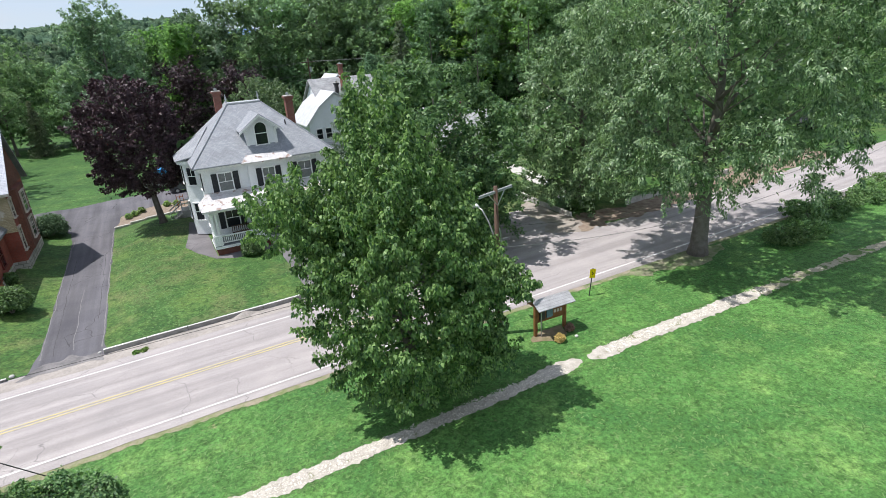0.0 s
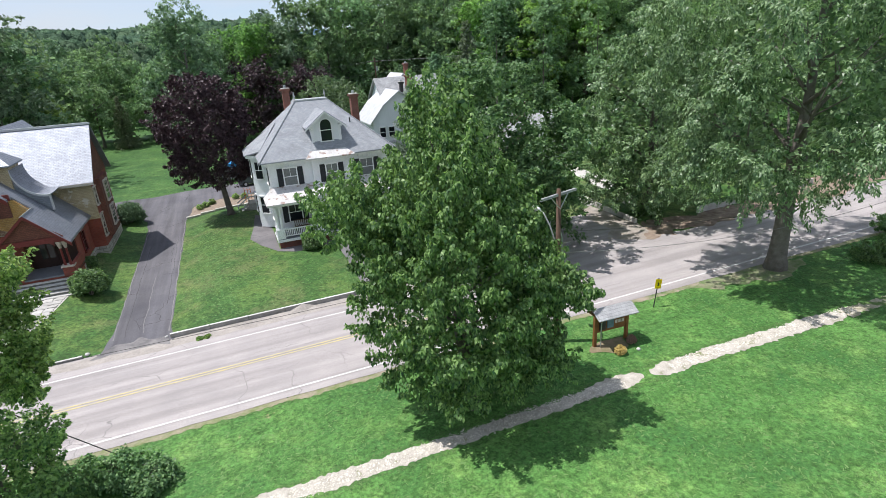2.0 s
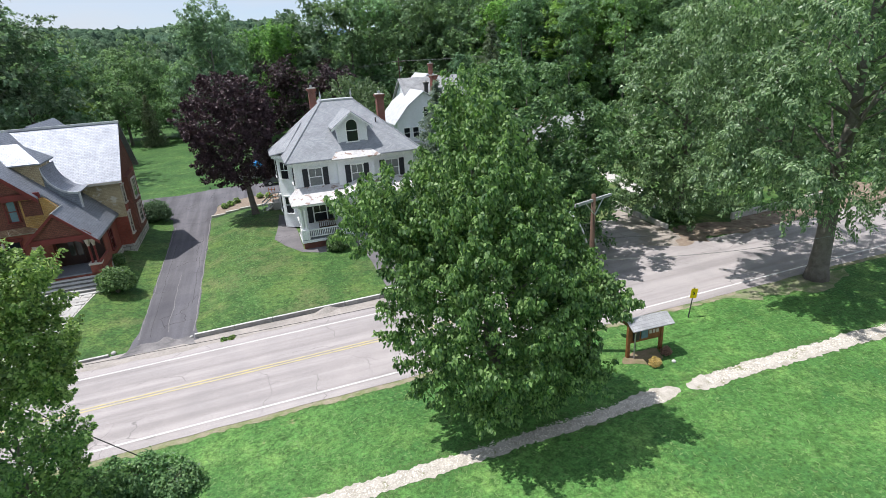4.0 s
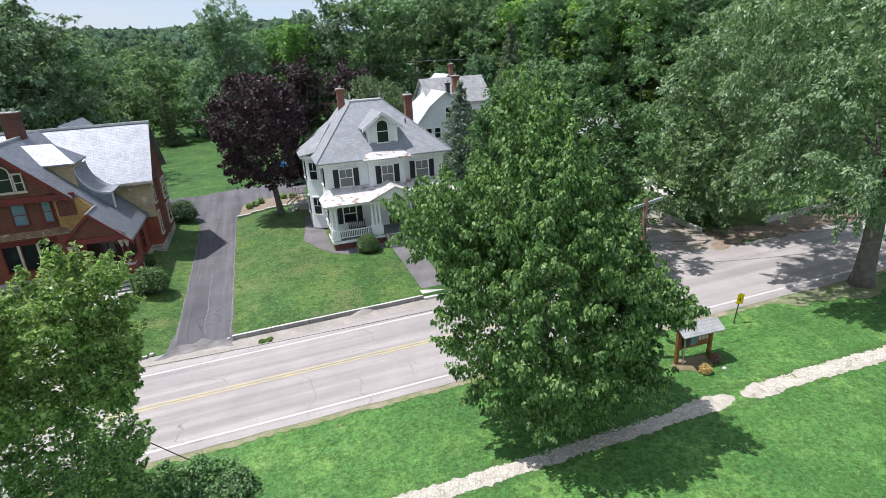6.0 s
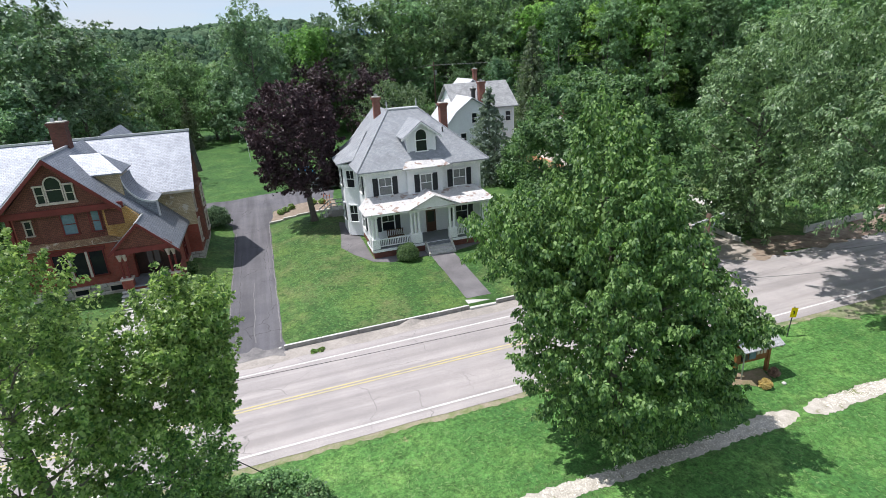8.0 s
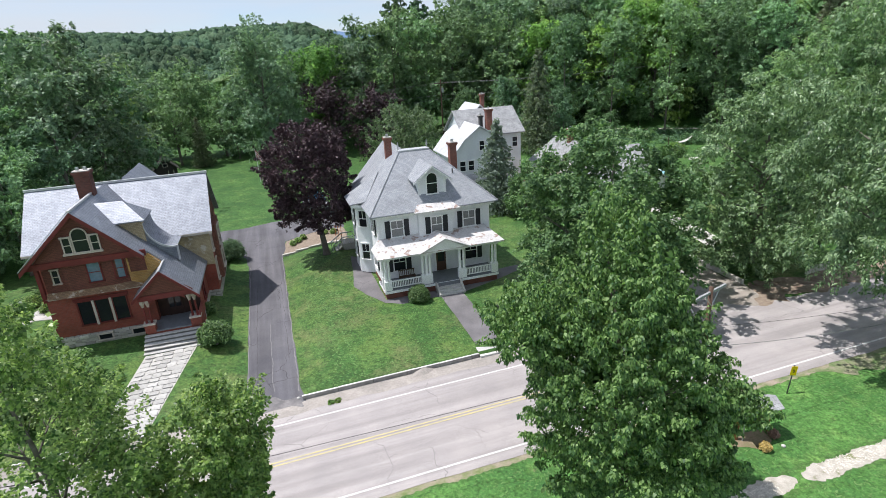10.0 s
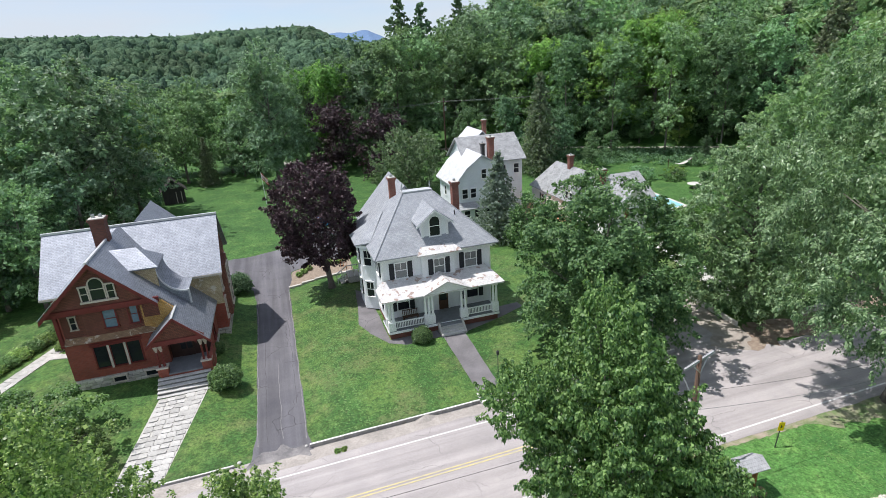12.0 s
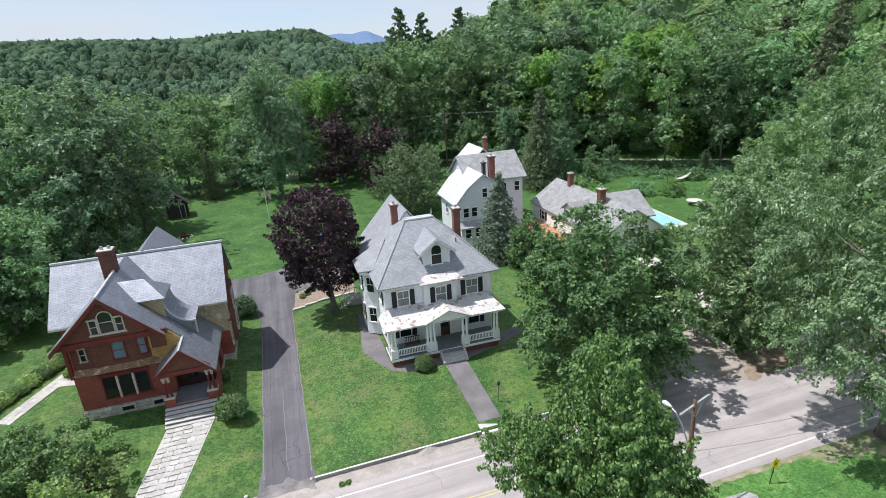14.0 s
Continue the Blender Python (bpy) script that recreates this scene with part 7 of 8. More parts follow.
b = [bm.verts.new(p) for p in ((35.1, 69.4, 5.3), (35.1, 72.6, 5.3), (35.1, 71.0, 6.38))]
bm.faces.new(a)
bm.faces.new(b[::-1])
for i in range(3):
    bm.faces.new((a[i], a[(i + 1) % 3], b[(i + 1) % 3], b[i]))
bmesh.ops.recalc_face_normals(bm, faces=bm.faces)
wpart("dormer_gable", bm, COTTAGE, dm)
for y in (70.4, 71.6):
    window(ch, (34.9, y, 4.0), 0.75, 1.15, -90, bars=(0, 2))
window(ch, (34.7, 78.6, 1.9), 1.0, 1.3, -90, shutters=0.45)
for x in (39.0, 40.4):
    window(ch, (x, 61.8, 3.3), 0.95, 1.25, bars=(0, 2))
for x in (38.1, 41.3):
    wpart("brown_shutter", box(x - 0.25, x + 0.25, 61.72, 61.8, 3.2, 4.6), WOOD, ch, "brown louvred shutter")
chimney(ch, 38.7, 39.4, 77.6, 78.3, 5.5, 9.0)
chimney(ch, 37.8, 38.7, 67.6, 68.5, 5.2, 8.7)
patch("terracotta_patio", [(30.2, 70.5), (34.6, 69.5), (34.6, 80.5), (30.8, 81.0)], 0.03, TERRACOTTA, "terracotta coloured patio beside the cottage", "patio", wobble=0.1)

# pool
pc = [(47.6, 66.6), (47.9, 75.0), (52.9, 76.0), (52.3, 67.6)]
pool = thing("swimming_pool", "turquoise swimming pool with pale coping", "pool", (*pc[0], ground_z(*pc[0])))
WATER = material("pool_water", (0.36, 0.66, 0.71), (0.28, 0.6, 0.67), scale=0.6, rough=0.06, bump=0.08)
pz = ground_z(52, 71) + 0.06
mid = Vector((sum(p[0] for p in pc) / 4, sum(p[1] for p in pc) / 4))
grow = lambda k: [tuple(mid + (Vector(p) - mid) * k) for p in pc]
wpart("coping", prism(grow(1.2), pz - 0.5, pz + 0.02), CONCRETE, pool, "pale concrete pool edge")
wpart("water", prism(pc, pz - 0.3, pz + 0.04), WATER, pool, "still turquoise water")
table = thing("patio_table", "round pale garden table beside the pool", "table", (60.3, 74.5, ground_z(60.3, 74.5)))
part("tabletop", tube([(0, 0, 0.7), (0, 0, 0.76)], 1.25, 20), CONCRETE, table)
part("foot", tube([(0, 0, 0), (0, 0, 0.7)], [0.35, 0.1], 10), CONCRETE, table)
ham = thing("hammock", "pale hammock strung between two stakes", "hammock", (68.5, 88.0, ground_z(68.5, 88)))
bm = bmesh.new()
for k in range(10):
    u0, u1 = k / 10, (k + 1) / 10
    p = lambda u: (-2.6 + 5.2 * u, 0, 1.5 - 3.6 * u * (1 - u))
    w = lambda u: 0.1 + 1.6 * u * (1 - u)
    (ax, _, az), (bx, _, bz) = p(u0), p(u1)
    slab([(ax, -w(u0), az), (bx, -w(u1), bz), (bx, w(u1), bz), (ax, w(u0), az)], 0.03, bm)
part("cloth", bm, CONCRETE, ham)
for x in (-2.65, 2.65):
    part("stake", tube([(x, 0, -0.1), (x, 0, 1.7)], 0.07, 6), POLE_WOOD, ham)

# ---------------------------------------------------------------- back lawn
sh = thing("shed", "small dark timber shed at the edge of the wood", "shed", (-24.6, 117.0, ground_z(-24.6, 117)), 12)
DARK_WOOD = material("dark_shed_timber", (0.035, 0.03, 0.03), (0.05, 0.045, 0.04), scale=2, rough=0.8)
part("wall", box(-1.9, 1.9, -1.6, 2.2, -0.2, 2.6), DARK_WOOD, sh)
part("gable", extrude_xz([(-1.9, 2.6), (1.9, 2.6), (0, 4.4)], -1.6, 2.1), DARK_WOOD, sh)
bm = bmesh.new()
gable_roof(bm, ((0, -2.0, 4.7), (0, 2.6, 4.7)), ((-2.4, -2.0, 2.4), (-2.4, 2.6, 2.4)), ((2.4, -2.0, 2.4), (2.4, 2.6, 2.4)), 0.12)
part("roof", bm, DARK_WOOD, sh)
part("window_frame", box(-0.45, 0.45, -1.68, -1.6, 3.0, 3.7), PALE_TRIM, sh, "pale painted window frame")
part("pane", box(-0.33, 0.33, -1.7, -1.685, 3.1, 3.6), GLASS, sh)
for x in (0.3, 1.2):
    part("door_post", box(x, x + 0.12, -1.67, -1.6, 0, 2.3), PALE_TRIM, sh)
fp = thing("flagpole", "leaning white flagpole with limp red and white striped flag", "flag", (-7.6, 106.0, ground_z(-7.6, 106.0)))
part("pole", tube([(0, 0, -0.2), (-0.15, 0, 6.0)], [0.06, 0.04], 8), WHITE, fp)
bm_r, bm_w = bmesh.new(), bmesh.new()
for k in range(7):
    for j in range(6):
        x0, x1 = 0.17 * j, 0.17 * (j + 1)
        drop = lambda x: 5.9 - 1.3 * x - 0.17 * k
        ripple = lambda x: 0.14 * math.sin(7 * x)
        slab([(x0 - 0.15, ripple(x0), drop(x0)), (x1 - 0.15, ripple(x1), drop(x1)), (x1 - 0.15, ripple(x1) + 0.02, drop(x1)), (x0 - 0.15, ripple(x0) + 0.02, drop(x0))], 0.2, bm_r if k % 2 == 0 else bm_w)
part("red_stripes", bm_r, material("flag_red", (0.45, 0.04, 0.05), (0.38, 0.03, 0.04), scale=2, rough=0.8), fp)
part("white_stripes", bm_w, WHITE, fp)
bed = thing("flower_ring", "ring of stones round a reddish plant on the lawn", "flower bed", (-21.6, 101.5, ground_z(-21.6, 101.5)))
for k in range(10):
    a = k * 0.628
    bm = bmesh.new()
    bmesh.ops.create_icosphere(bm, subdivisions=1, radius=0.16)
    bmesh.ops.translate(bm, verts=bm.verts, vec=(1.1 * math.cos(a), 1.1 * math.sin(a), 0.06))
    part("stone", bm, GRANITE, bed)
rng = np.random.default_rng(5)
v, q = leaf_cloud(rng, rng.normal(size=(14, 3)) * (0.4, 0.4, 0.15) + (0, 0, 0.45), np.full(14, 0.35), 40, 0.16)
o = new("plant", raw_mesh("plant", v, q, foliage("rust_leaves", (0.12, 0.05, 0.03), (0.22, 0.10, 0.06), 0.2)))
o.parent = bed
tank = thing("white_tank", "pale round tank behind the lawn trees", "tank", (-1.5, 138, ground_z(-1.5, 138)))
part("body", tube([(-1.6, 0, 1.0), (1.6, 0, 1.0)], 0.9, 14), CONCRETE, tank, smooth=True)
part("foot", box(-1.2, 1.2, -0.3, 0.3, -0.1, 0.3), CONCRETE, tank)


# ---------------------------------------------------------------- parked cars
def car(name, at, turn, paint, label, tall=1.0):
    root = thing(name, label, "car", (at[0], at[1], ground_z(*at) + 0.02), turn, "parked cars")
    prof = [(-2.2, 0.35), (-2.25, 0.75), (-2.1, 0.98 * tall), (-1.2, 1.05 * tall), (1.2, 1.05 * tall), (2.0, 0.92 * tall), (2.25, 0.7), (2.2, 0.35)]
    bm = extrude_xz(prof, -0.9, 0.9)
    bmesh.ops.bevel(bm, geom=[e for e in bm.edges if abs(e.verts[0].co.y - e.verts[1].co.y) < 0.01], offset=0.07, segments=2, affect="EDGES")
    part("body", bm, paint, root, smooth=False)
    cab = [(-2.0, 1.0 * tall), (-1.55, 1.5 * tall), (0.5, 1.52 * tall), (1.25, 1.02 * tall)]
    bm = extrude_xz(cab, -0.74, 0.74)
    part("cabin_glass", bm, GLASS, root)
    part("roof", extrude_xz([(-1.6, 1.48 * tall), (-1.5, 1.56 * tall), (0.4, 1.57 * tall), (0.58, 1.48 * tall)], -0.76, 0.76), paint, root)
    for x in (-1.4, 1.4):
        for y in (-0.92, 0.92):
            w = part("wheel", tube([(x, y - 0.1, 0.33), (x, y + 0.1, 0.33)], 0.33, 14), TYRE, root)
            part("rim", tube([(x, y - 0.11, 0.33), (x, y + 0.11, 0.33)], 0.2, 10), METAL, w)
    for y in (-0.7, 0.7):
        part("headlight", box(2.18, 2.26, y - 0.15, y + 0.15, 0.62, 0.75), GLASS_PALE, root)
    return root


PAINT_DARK = material("dark_blue_car_paint", (0.02, 0.022, 0.03), (0.025, 0.027, 0.035), scale=1, rough=0.2)
PAINT_GREY = material("graphite_car_paint", (0.13, 0.14, 0.155), (0.11, 0.12, 0.135), scale=1, rough=0.22, metal=0.4)
PAINT_SILVER = material("silver_car_paint", (0.45, 0.46, 0.47), (0.42, 0.43, 0.44), scale=1, rough=0.25, metal=0.4)
PAINT_BLUE = material("bright_blue_tarp", (0.03, 0.22, 0.55), (0.05, 0.32, 0.65), scale=2, rough=0.5)
car("parked_suv", (2.6, 76.6), 6, PAINT_GREY, "graphite grey estate car parked on the driveway", 1.12)
car("parked_car", (-0.2, 81.0), 0, PAINT_SILVER, "pale parked car behind the driveway")
tarp = thing("boat_tarp", "bright blue tarpaulin over a trailer", "trailer", (0.4, 85.5, ground_z(0.4, 85.5)))
bm = extrude_xz([(-1.4, 0.6), (-1.2, 1.5), (-0.2, 1.9), (0.9, 1.5), (1.3, 0.6)], -0.8, 0.8)
part("cover", bm, PAINT_BLUE, tarp)
part("frame", box(-1.5, 1.5, -0.6, 0.6, 0.45, 0.6), DARK_METAL, tarp)
for y in (-0.7, 0.7):
    part("wheel", tube([(0, y - 0.1, 0.3), (0, y + 0.1, 0.3)], 0.3, 12), TYRE, tarp)
car("parked_car", (84.0, 45.5), 10, PAINT_DARK, "dark parked car under roadside trees")

# far utility pole with wires
fpole = thing("far_utility_pole", "brown utility pole in front of the wood", "utility pole", (34.5, 128.0, ground_z(34.5, 128)))
part("pole_shaft", tube([(0, 0, -0.3), (0, 0, 13.5)], [0.2, 0.14], 8), POLE_WOOD, fpole)
part("crossarm", box(-1.6, 1.6, -0.07, 0.07, 12.6, 12.8), POLE_WOOD, fpole)
part("transformer", tube([(0.3, -0.3, 10.6), (0.3, -0.3, 11.7)], 0.28, 10), METAL, fpole)
pz2 = ground_z(34.5, 128)
for dx, dz in ((-1.5, 12.8), (0.0, 12.9), (1.5, 12.8), (0, 10.2), (0, 9.2)):
    cable("far_cable", (34.5 + dx, 128, pz2 + dz), (-20 + dx, 152, pz2 + dz - 2.5), 0.8, 0.018, CABLE_GREY, "pale overhead wire before the wood")
    cable("far_cable", (34.5 + dx, 128, pz2 + dz), (90 + dx, 108, pz2 + dz + 2), 0.8, 0.018, CABLE_GREY, "pale overhead wire before the wood")
patch("woodland_road", [(28, 138.5), (37, 135.8), (55, 123.4), (70, 111.2), (86.5, 99.8), (104, 90), (104, 91.6), (87.5, 101.4), (71, 113.0), (56, 125.2), (38, 137.8), (28, 140.5)], 0.06, GRAVEL, "pale track along the foot of the wood", "road", wobble=0.3)


# ---------------------------------------------------------------- wood and distance
def proto(seed, height, radius, profile, mat, count=240, per=18, leaf=0.52, low=2.5, rough=0.36):
    return shoot_tree(seed, height, low, radius, 0.3, profile, count, per, leaf, 1.7, mat, rough=rough, inner=0.68, limb_count=7, core=110, droop=0.3, rising=0.6, fat=0.55, sag=0.2, wild=0.35, bosses=(34, 2.1))


PROTO = [
    proto(101, 20, 5.6, broad, L_WOOD),
    proto(102, 18, 5.0, egg, L_WOOD),
    proto(103, 22, 5.4, broad, L_POPLAR, low=3.0),
    proto(104, 17, 5.6, broad, L_LIGHT),
    proto(105, 19, 5.2, egg, L_DEEP),
]
P_SPRUCE = spruce_meshes(110, 20, 4.9, L_SPRUCE, 26, 0.45, 7)
P_PINE = spruce_meshes(111, 24, 7.5, L_PINE, 19, 0.6, 6, low=4, hang=0.05)
P_SILVER = shoot_tree(106, 22, 2.0, 5.6, 0.3, broad, 300, 26, 0.46, 1.7, L_FAR_SILVER, bosses=(38, 2.0), wild=0.35, rough=0.38, droop=0.7, inner=0.66, limb_count=7, core=240, narrow=0.3, sag=0.3, fat=0.4)
BUSH = [tree_meshes(130 + k, 2.4, 0.05, 2.0, 0.06, broad, 60, 26, 0.24, 0.5, m, rough=0.5, inner=0.5, limb_count=4) for k, m in enumerate((L_SHRUB, L_LIGHT, L_WOOD))]
P_PURPLE = proto(112, 17, 5.4, broad, L_PURPLE_FAR, low=1.5)

P_TALL = shoot_tree(113, 25, 6.5, 5.2, 0.2, broad, 190, 15, 0.62, 1.8, L_WOOD, bosses=(30, 2.1), wild=0.35, rough=0.36, inner=0.55, limb_count=5, core=60, droop=0.3, rising=0.6, fat=0.5, sag=0.2)
WORDS = {0: "tall broad deciduous tree at the edge of the wood", 1: "egg-shaped green tree in the wood", 2: "tall silvery green tree in the wood", 3: "light green tree in the wood", 4: "dark green tree in the wood"}
rng = random.Random(8)


def wood_tree(kind, x, y, s=1.0, group="trees of the wood"):
    if kind == "spruce":
        return plant_tree("spruce_tree", P_SPRUCE, (x, y), "dark drooping spruce tree", rng.uniform(0, 360), group, s)
    if kind == "pine":
        return plant_tree("pine_tree", P_PINE, (x, y), "tall pine tree above the wood", rng.uniform(0, 360), group, s)
    if kind == "purple":
        return plant_tree("purple_tree", P_PURPLE, (x, y), "dark purple-leaved tree behind the lawn", rng.uniform(0, 360), group, s)
    return plant_tree("wood_tree", PROTO[kind], (x, y), WORDS[kind], rng.uniform(0, 360), group, s)


# trees that stand out
plant_tree("crab_apple", shoot_tree(120, 13.0, 1.2, 6.6, 0.3, broad, 330, 36, 0.36, 1.8, foliage("grey_green_leaves", (0.07, 0.14, 0.06), (0.20, 0.30, 0.145), 0.35), rough=0.25, inner=0.62, core=200, rising=0.8, narrow=0.28), (17.8, 98.0), "round grey-green tree behind the white house")
plant_tree("blue_spruce", spruce_meshes(121, 11.4, 4.0, L_BLUE_SPRUCE, 20, 0.36, 8, low=0.6), (22.8, 68.5), "blue-grey spruce tree beside the white house")
plant_tree("yew_tree", tree_meshes(122, 7.5, 0.5, 3.2, 0.2, egg, 90, 80, 0.24, 0.8, L_MAPLE, rough=0.2), (24.8, 64.0), "dense dark evergreen beside the house")
standing = []


def stand(*rows):
    for x, y, k, s in rows:
        standing.append((x, y))
        wood_tree(k, x, y, s)


stand((-19.0, 129.5, "spruce", 0.52), (8.6, 128.5, "purple", 1.0), (16.8, 117.0, "purple", 0.92))
plant_tree("poplar_tree", shoot_tree(123, 28.5, 3.5, 8.6, 0.4, lambda u: 0.5 * egg(u) + 0.5 * broad(u), 560, 24, 0.5, 1.8, L_POPLAR, rough=0.42, inner=0.6, core=260, rising=0.9, fat=0.5, wild=0.35, bosses=(60, 2.3)), (-4.8, 124.0), "tall grey-green tree behind the flag")
standing.append((-4.8, 124.0))
# wood behind the brick house
stand((-31, 85, 2, 1.15), (-38, 78, 0, 1.05), (-44, 88, 4, 1.3), (-29, 96, 2, 1.2), (-36, 95, 0, 1.3), (-50, 76, 1, 1.2), (-29, 109, 4, 1.15), (-37, 112, 2, 1.2), (-47, 104, 0, 1.25), (-33, 124, 3, 0.95), (-24, 134, 0, 0.95), (-58, 90, 2, 1.1), (-60, 66, 0, 0.9), (-37, 64.5, 4, 0.5), (-31.5, 69, 0, 0.72), (-35.5, 70, 4, 0.7), (-43, 68, 1, 0.7), (-30.5, 76, 4, 0.85))
# behind the back lawn
stand((-15, 141, 1, 0.95), (-9, 147, 4, 1.0), (2, 145, 0, 1.05), (9, 141, 3, 1.35), (18, 138, 2, 1.3), (26, 139, 0, 1.45), (5, 152, 2, 1.0), (-22, 148, 0, 1.1), (-30, 146, 2, 1.0), (13, 150, 4, 1.45), (31, 141, 0, 1.45), (-12, 135, 4, 0.7), (0, 137, 4, 0.8), (14, 132, 1, 0.75), (23, 128, 4, 0.6), (28, 120, 1, 0.45))
# along the track at the foot of the hill
stand((44.5, 99.0, "spruce", 0.95), (51, 131.5, 0, 1.3), (60, 127, 3, 1.35), (73, 119, 3, 1.3), (82, 114, 3, 1.55), (92, 106, 0, 1.35), (101, 102, 4, 1.3), (110, 96, "spruce", 1.25), (118, 100, "spruce", 1.5), (127, 93, "spruce", 1.35), (107, 104, "spruce", 1.3), (41, 138, 0, 1.5), (66, 124, 4, 1.3), (56, 138, 2, 1.5), (88, 121, 3, 1.45), (98, 114, 4, 1.4), (70, 133, 2, 1.4), (79, 128, 0, 1.45), (47, 146, 2, 1.45), (63, 146, 0, 1.5), (92, 131, 2, 1.3), (108, 118, 0, 1.3))
# high-crowned trees on the bank below the track
for x, y, s in ((58, 113, 1.0), (66, 107, 1.0), (75, 100.5, 1.05), (84, 94.5, 1.0), (91, 90, 1.05)):
    plant_tree("bank_tree", P_TALL, (x, y), "tall dark tree with a high crown above the track", rng.uniform(0, 360), "trees on the bank", s)
# undergrowth between the cottage garden and the track
stand((50, 99, 4, 0.5), (55, 97, 1, 0.42), (47, 107, 1, 0.6), (54, 108, 4, 0.62), (62, 101, 0, 0.3), (78, 92, 4, 0.25), (92, 92, 4, 0.7), (99, 88, 0, 0.8), (88, 84, 1, 0.7), (96, 78, 4, 0.8), (45, 116, 4, 0.75), (39, 124, 0, 0.6), (37, 110, 1, 0.5), (104, 84, 0, 0.9), (83, 84, 4, 0.3))
stand((50, 133, 3, 0.5), (58, 127.5, 1, 0.45), (64, 122.5, 3, 0.5), (71, 117.5, 0, 0.5), (77, 112, 1, 0.45), (84, 107, 3, 0.5), (91, 103, 0, 0.5), (98, 98.5, 1, 0.5), (105, 95, 3, 0.5))
fill = random.Random(21)
for gx in range(-62, -27, 8):
    for gy in range(70, 132, 8):
        x, y = gx + fill.uniform(-2.5, 2.5), gy + fill.uniform(-2.5, 2.5)
        if x < -27 - 0.05 * (y - 70) and (y > 78 or x < -44) and all(math.hypot(x - a, y - b) > 5.0 for a, b in standing):
            stand((x, y, fill.choice((0, 1, 2, 4)), fill.uniform(0.55, 1.0)))
# silvery trees beyond the side street
for x, y, s, w in ((47, 47, 0.86, 7), (58, 52, 1.0, 8), (68, 58, 0.95, 8), (53, 56, 0.62, 8), (72, 46, 0.95, 8), (84, 54, 1.05, 8), (96, 50, 1.0, 8), (62, 43.5, 0.8, 8), (100, 40, 0.9, 8), (112, 47, 1.0, 8), (78, 62, 0.95, 8), (92, 64, 1.0, 8)):
    plant_tree("silver_tree", P_SILVER, (x, y), "leafy silver-green tree beyond the side street", rng.uniform(0, 360), "trees beyond the side street", s)
for k, (x, y, r, h) in enumerate(((45.5, 84, 2.2, 2.2), (49, 86, 2.0, 2.0), (57, 84, 2.2, 2.4), (61, 80.5, 1.7, 1.7), (63.5, 83, 1.6, 1.6), (43, 62, 1.8, 1.7), (47, 63.5, 2.0, 1.8), (52, 62, 2.2, 2.2), (28, 70, 1.6, 1.6), (29.5, 66, 1.8, 2.0), (27.2, 74, 1.5, 1.8), (36, 60.5, 1.6, 1.6), (30, 84, 1.5, 1.6), (40, 86, 2.0, 2.4), (72, 88, 2.0, 2.0), (50, 92, 2.4, 2.6))):
    plant_tree("garden_bush", BUSH[k % 3], (x, y), "leafy garden bush beside the cottage", k * 77, "bushes round the cottage", r / 2.0, "shrub")


def undergrowth(seed=9):
    """Low dark thicket between the cottage garden and the track."""
    r = np.random.default_rng(seed)
    centres, radii = [], []
    while len(centres) < 560:
        x, y = 40 + 68 * r.random(), 82 + 44 * r.random()
        s = (x - 75) * 0.55 + (y - 112) * 0.83
        edge = max(90.0 - 0.18 * (x - 55), 82)
        if -22 < s < -5.5 and y > edge + 2 * noise.noise((x * 0.2, y * 0.2, 0)):
            size = 0.4 + 0.5 * r.random()
            centres.append((x, y, ground_z(x, y) + size * 0.7))
            radii.append(size * 1.2)
    while len(centres) < 900:
        x, y = 40 + 75 * r.random(), 92 + 60 * r.random()
        s = (x - 75) * 0.55 + (y - 112) * 0.83
        if 2.5 < s < 9:
            size = 0.9 + 1.6 * r.random()
            centres.append((x, y, ground_z(x, y) + size * 0.9))
            radii.append(size)
    verts, quads = leaf_cloud(r, centres, radii, 34, 0.36, 0.2, 0.9, 0.5)
    tagged(new("undergrowth", raw_mesh("undergrowth", verts, quads, L_DEEP)), "low leafy undergrowth below the track", "undergrowth", kind="stuff")


undergrowth()


def open_land(x, y):
    """True where no wood stands: gardens, lawns, street and meadow."""
    if y < 62:
        return x < 120 or y < 45
    if x < -22 - 0.15 * (y - 70) and y > 62:
        return x > -62 and y < 66
    if y < 138 and -30 < x < 34:
        return True
    s = (x - 75) * 0.55 + (y - 112) * 0.83
    return s < 4


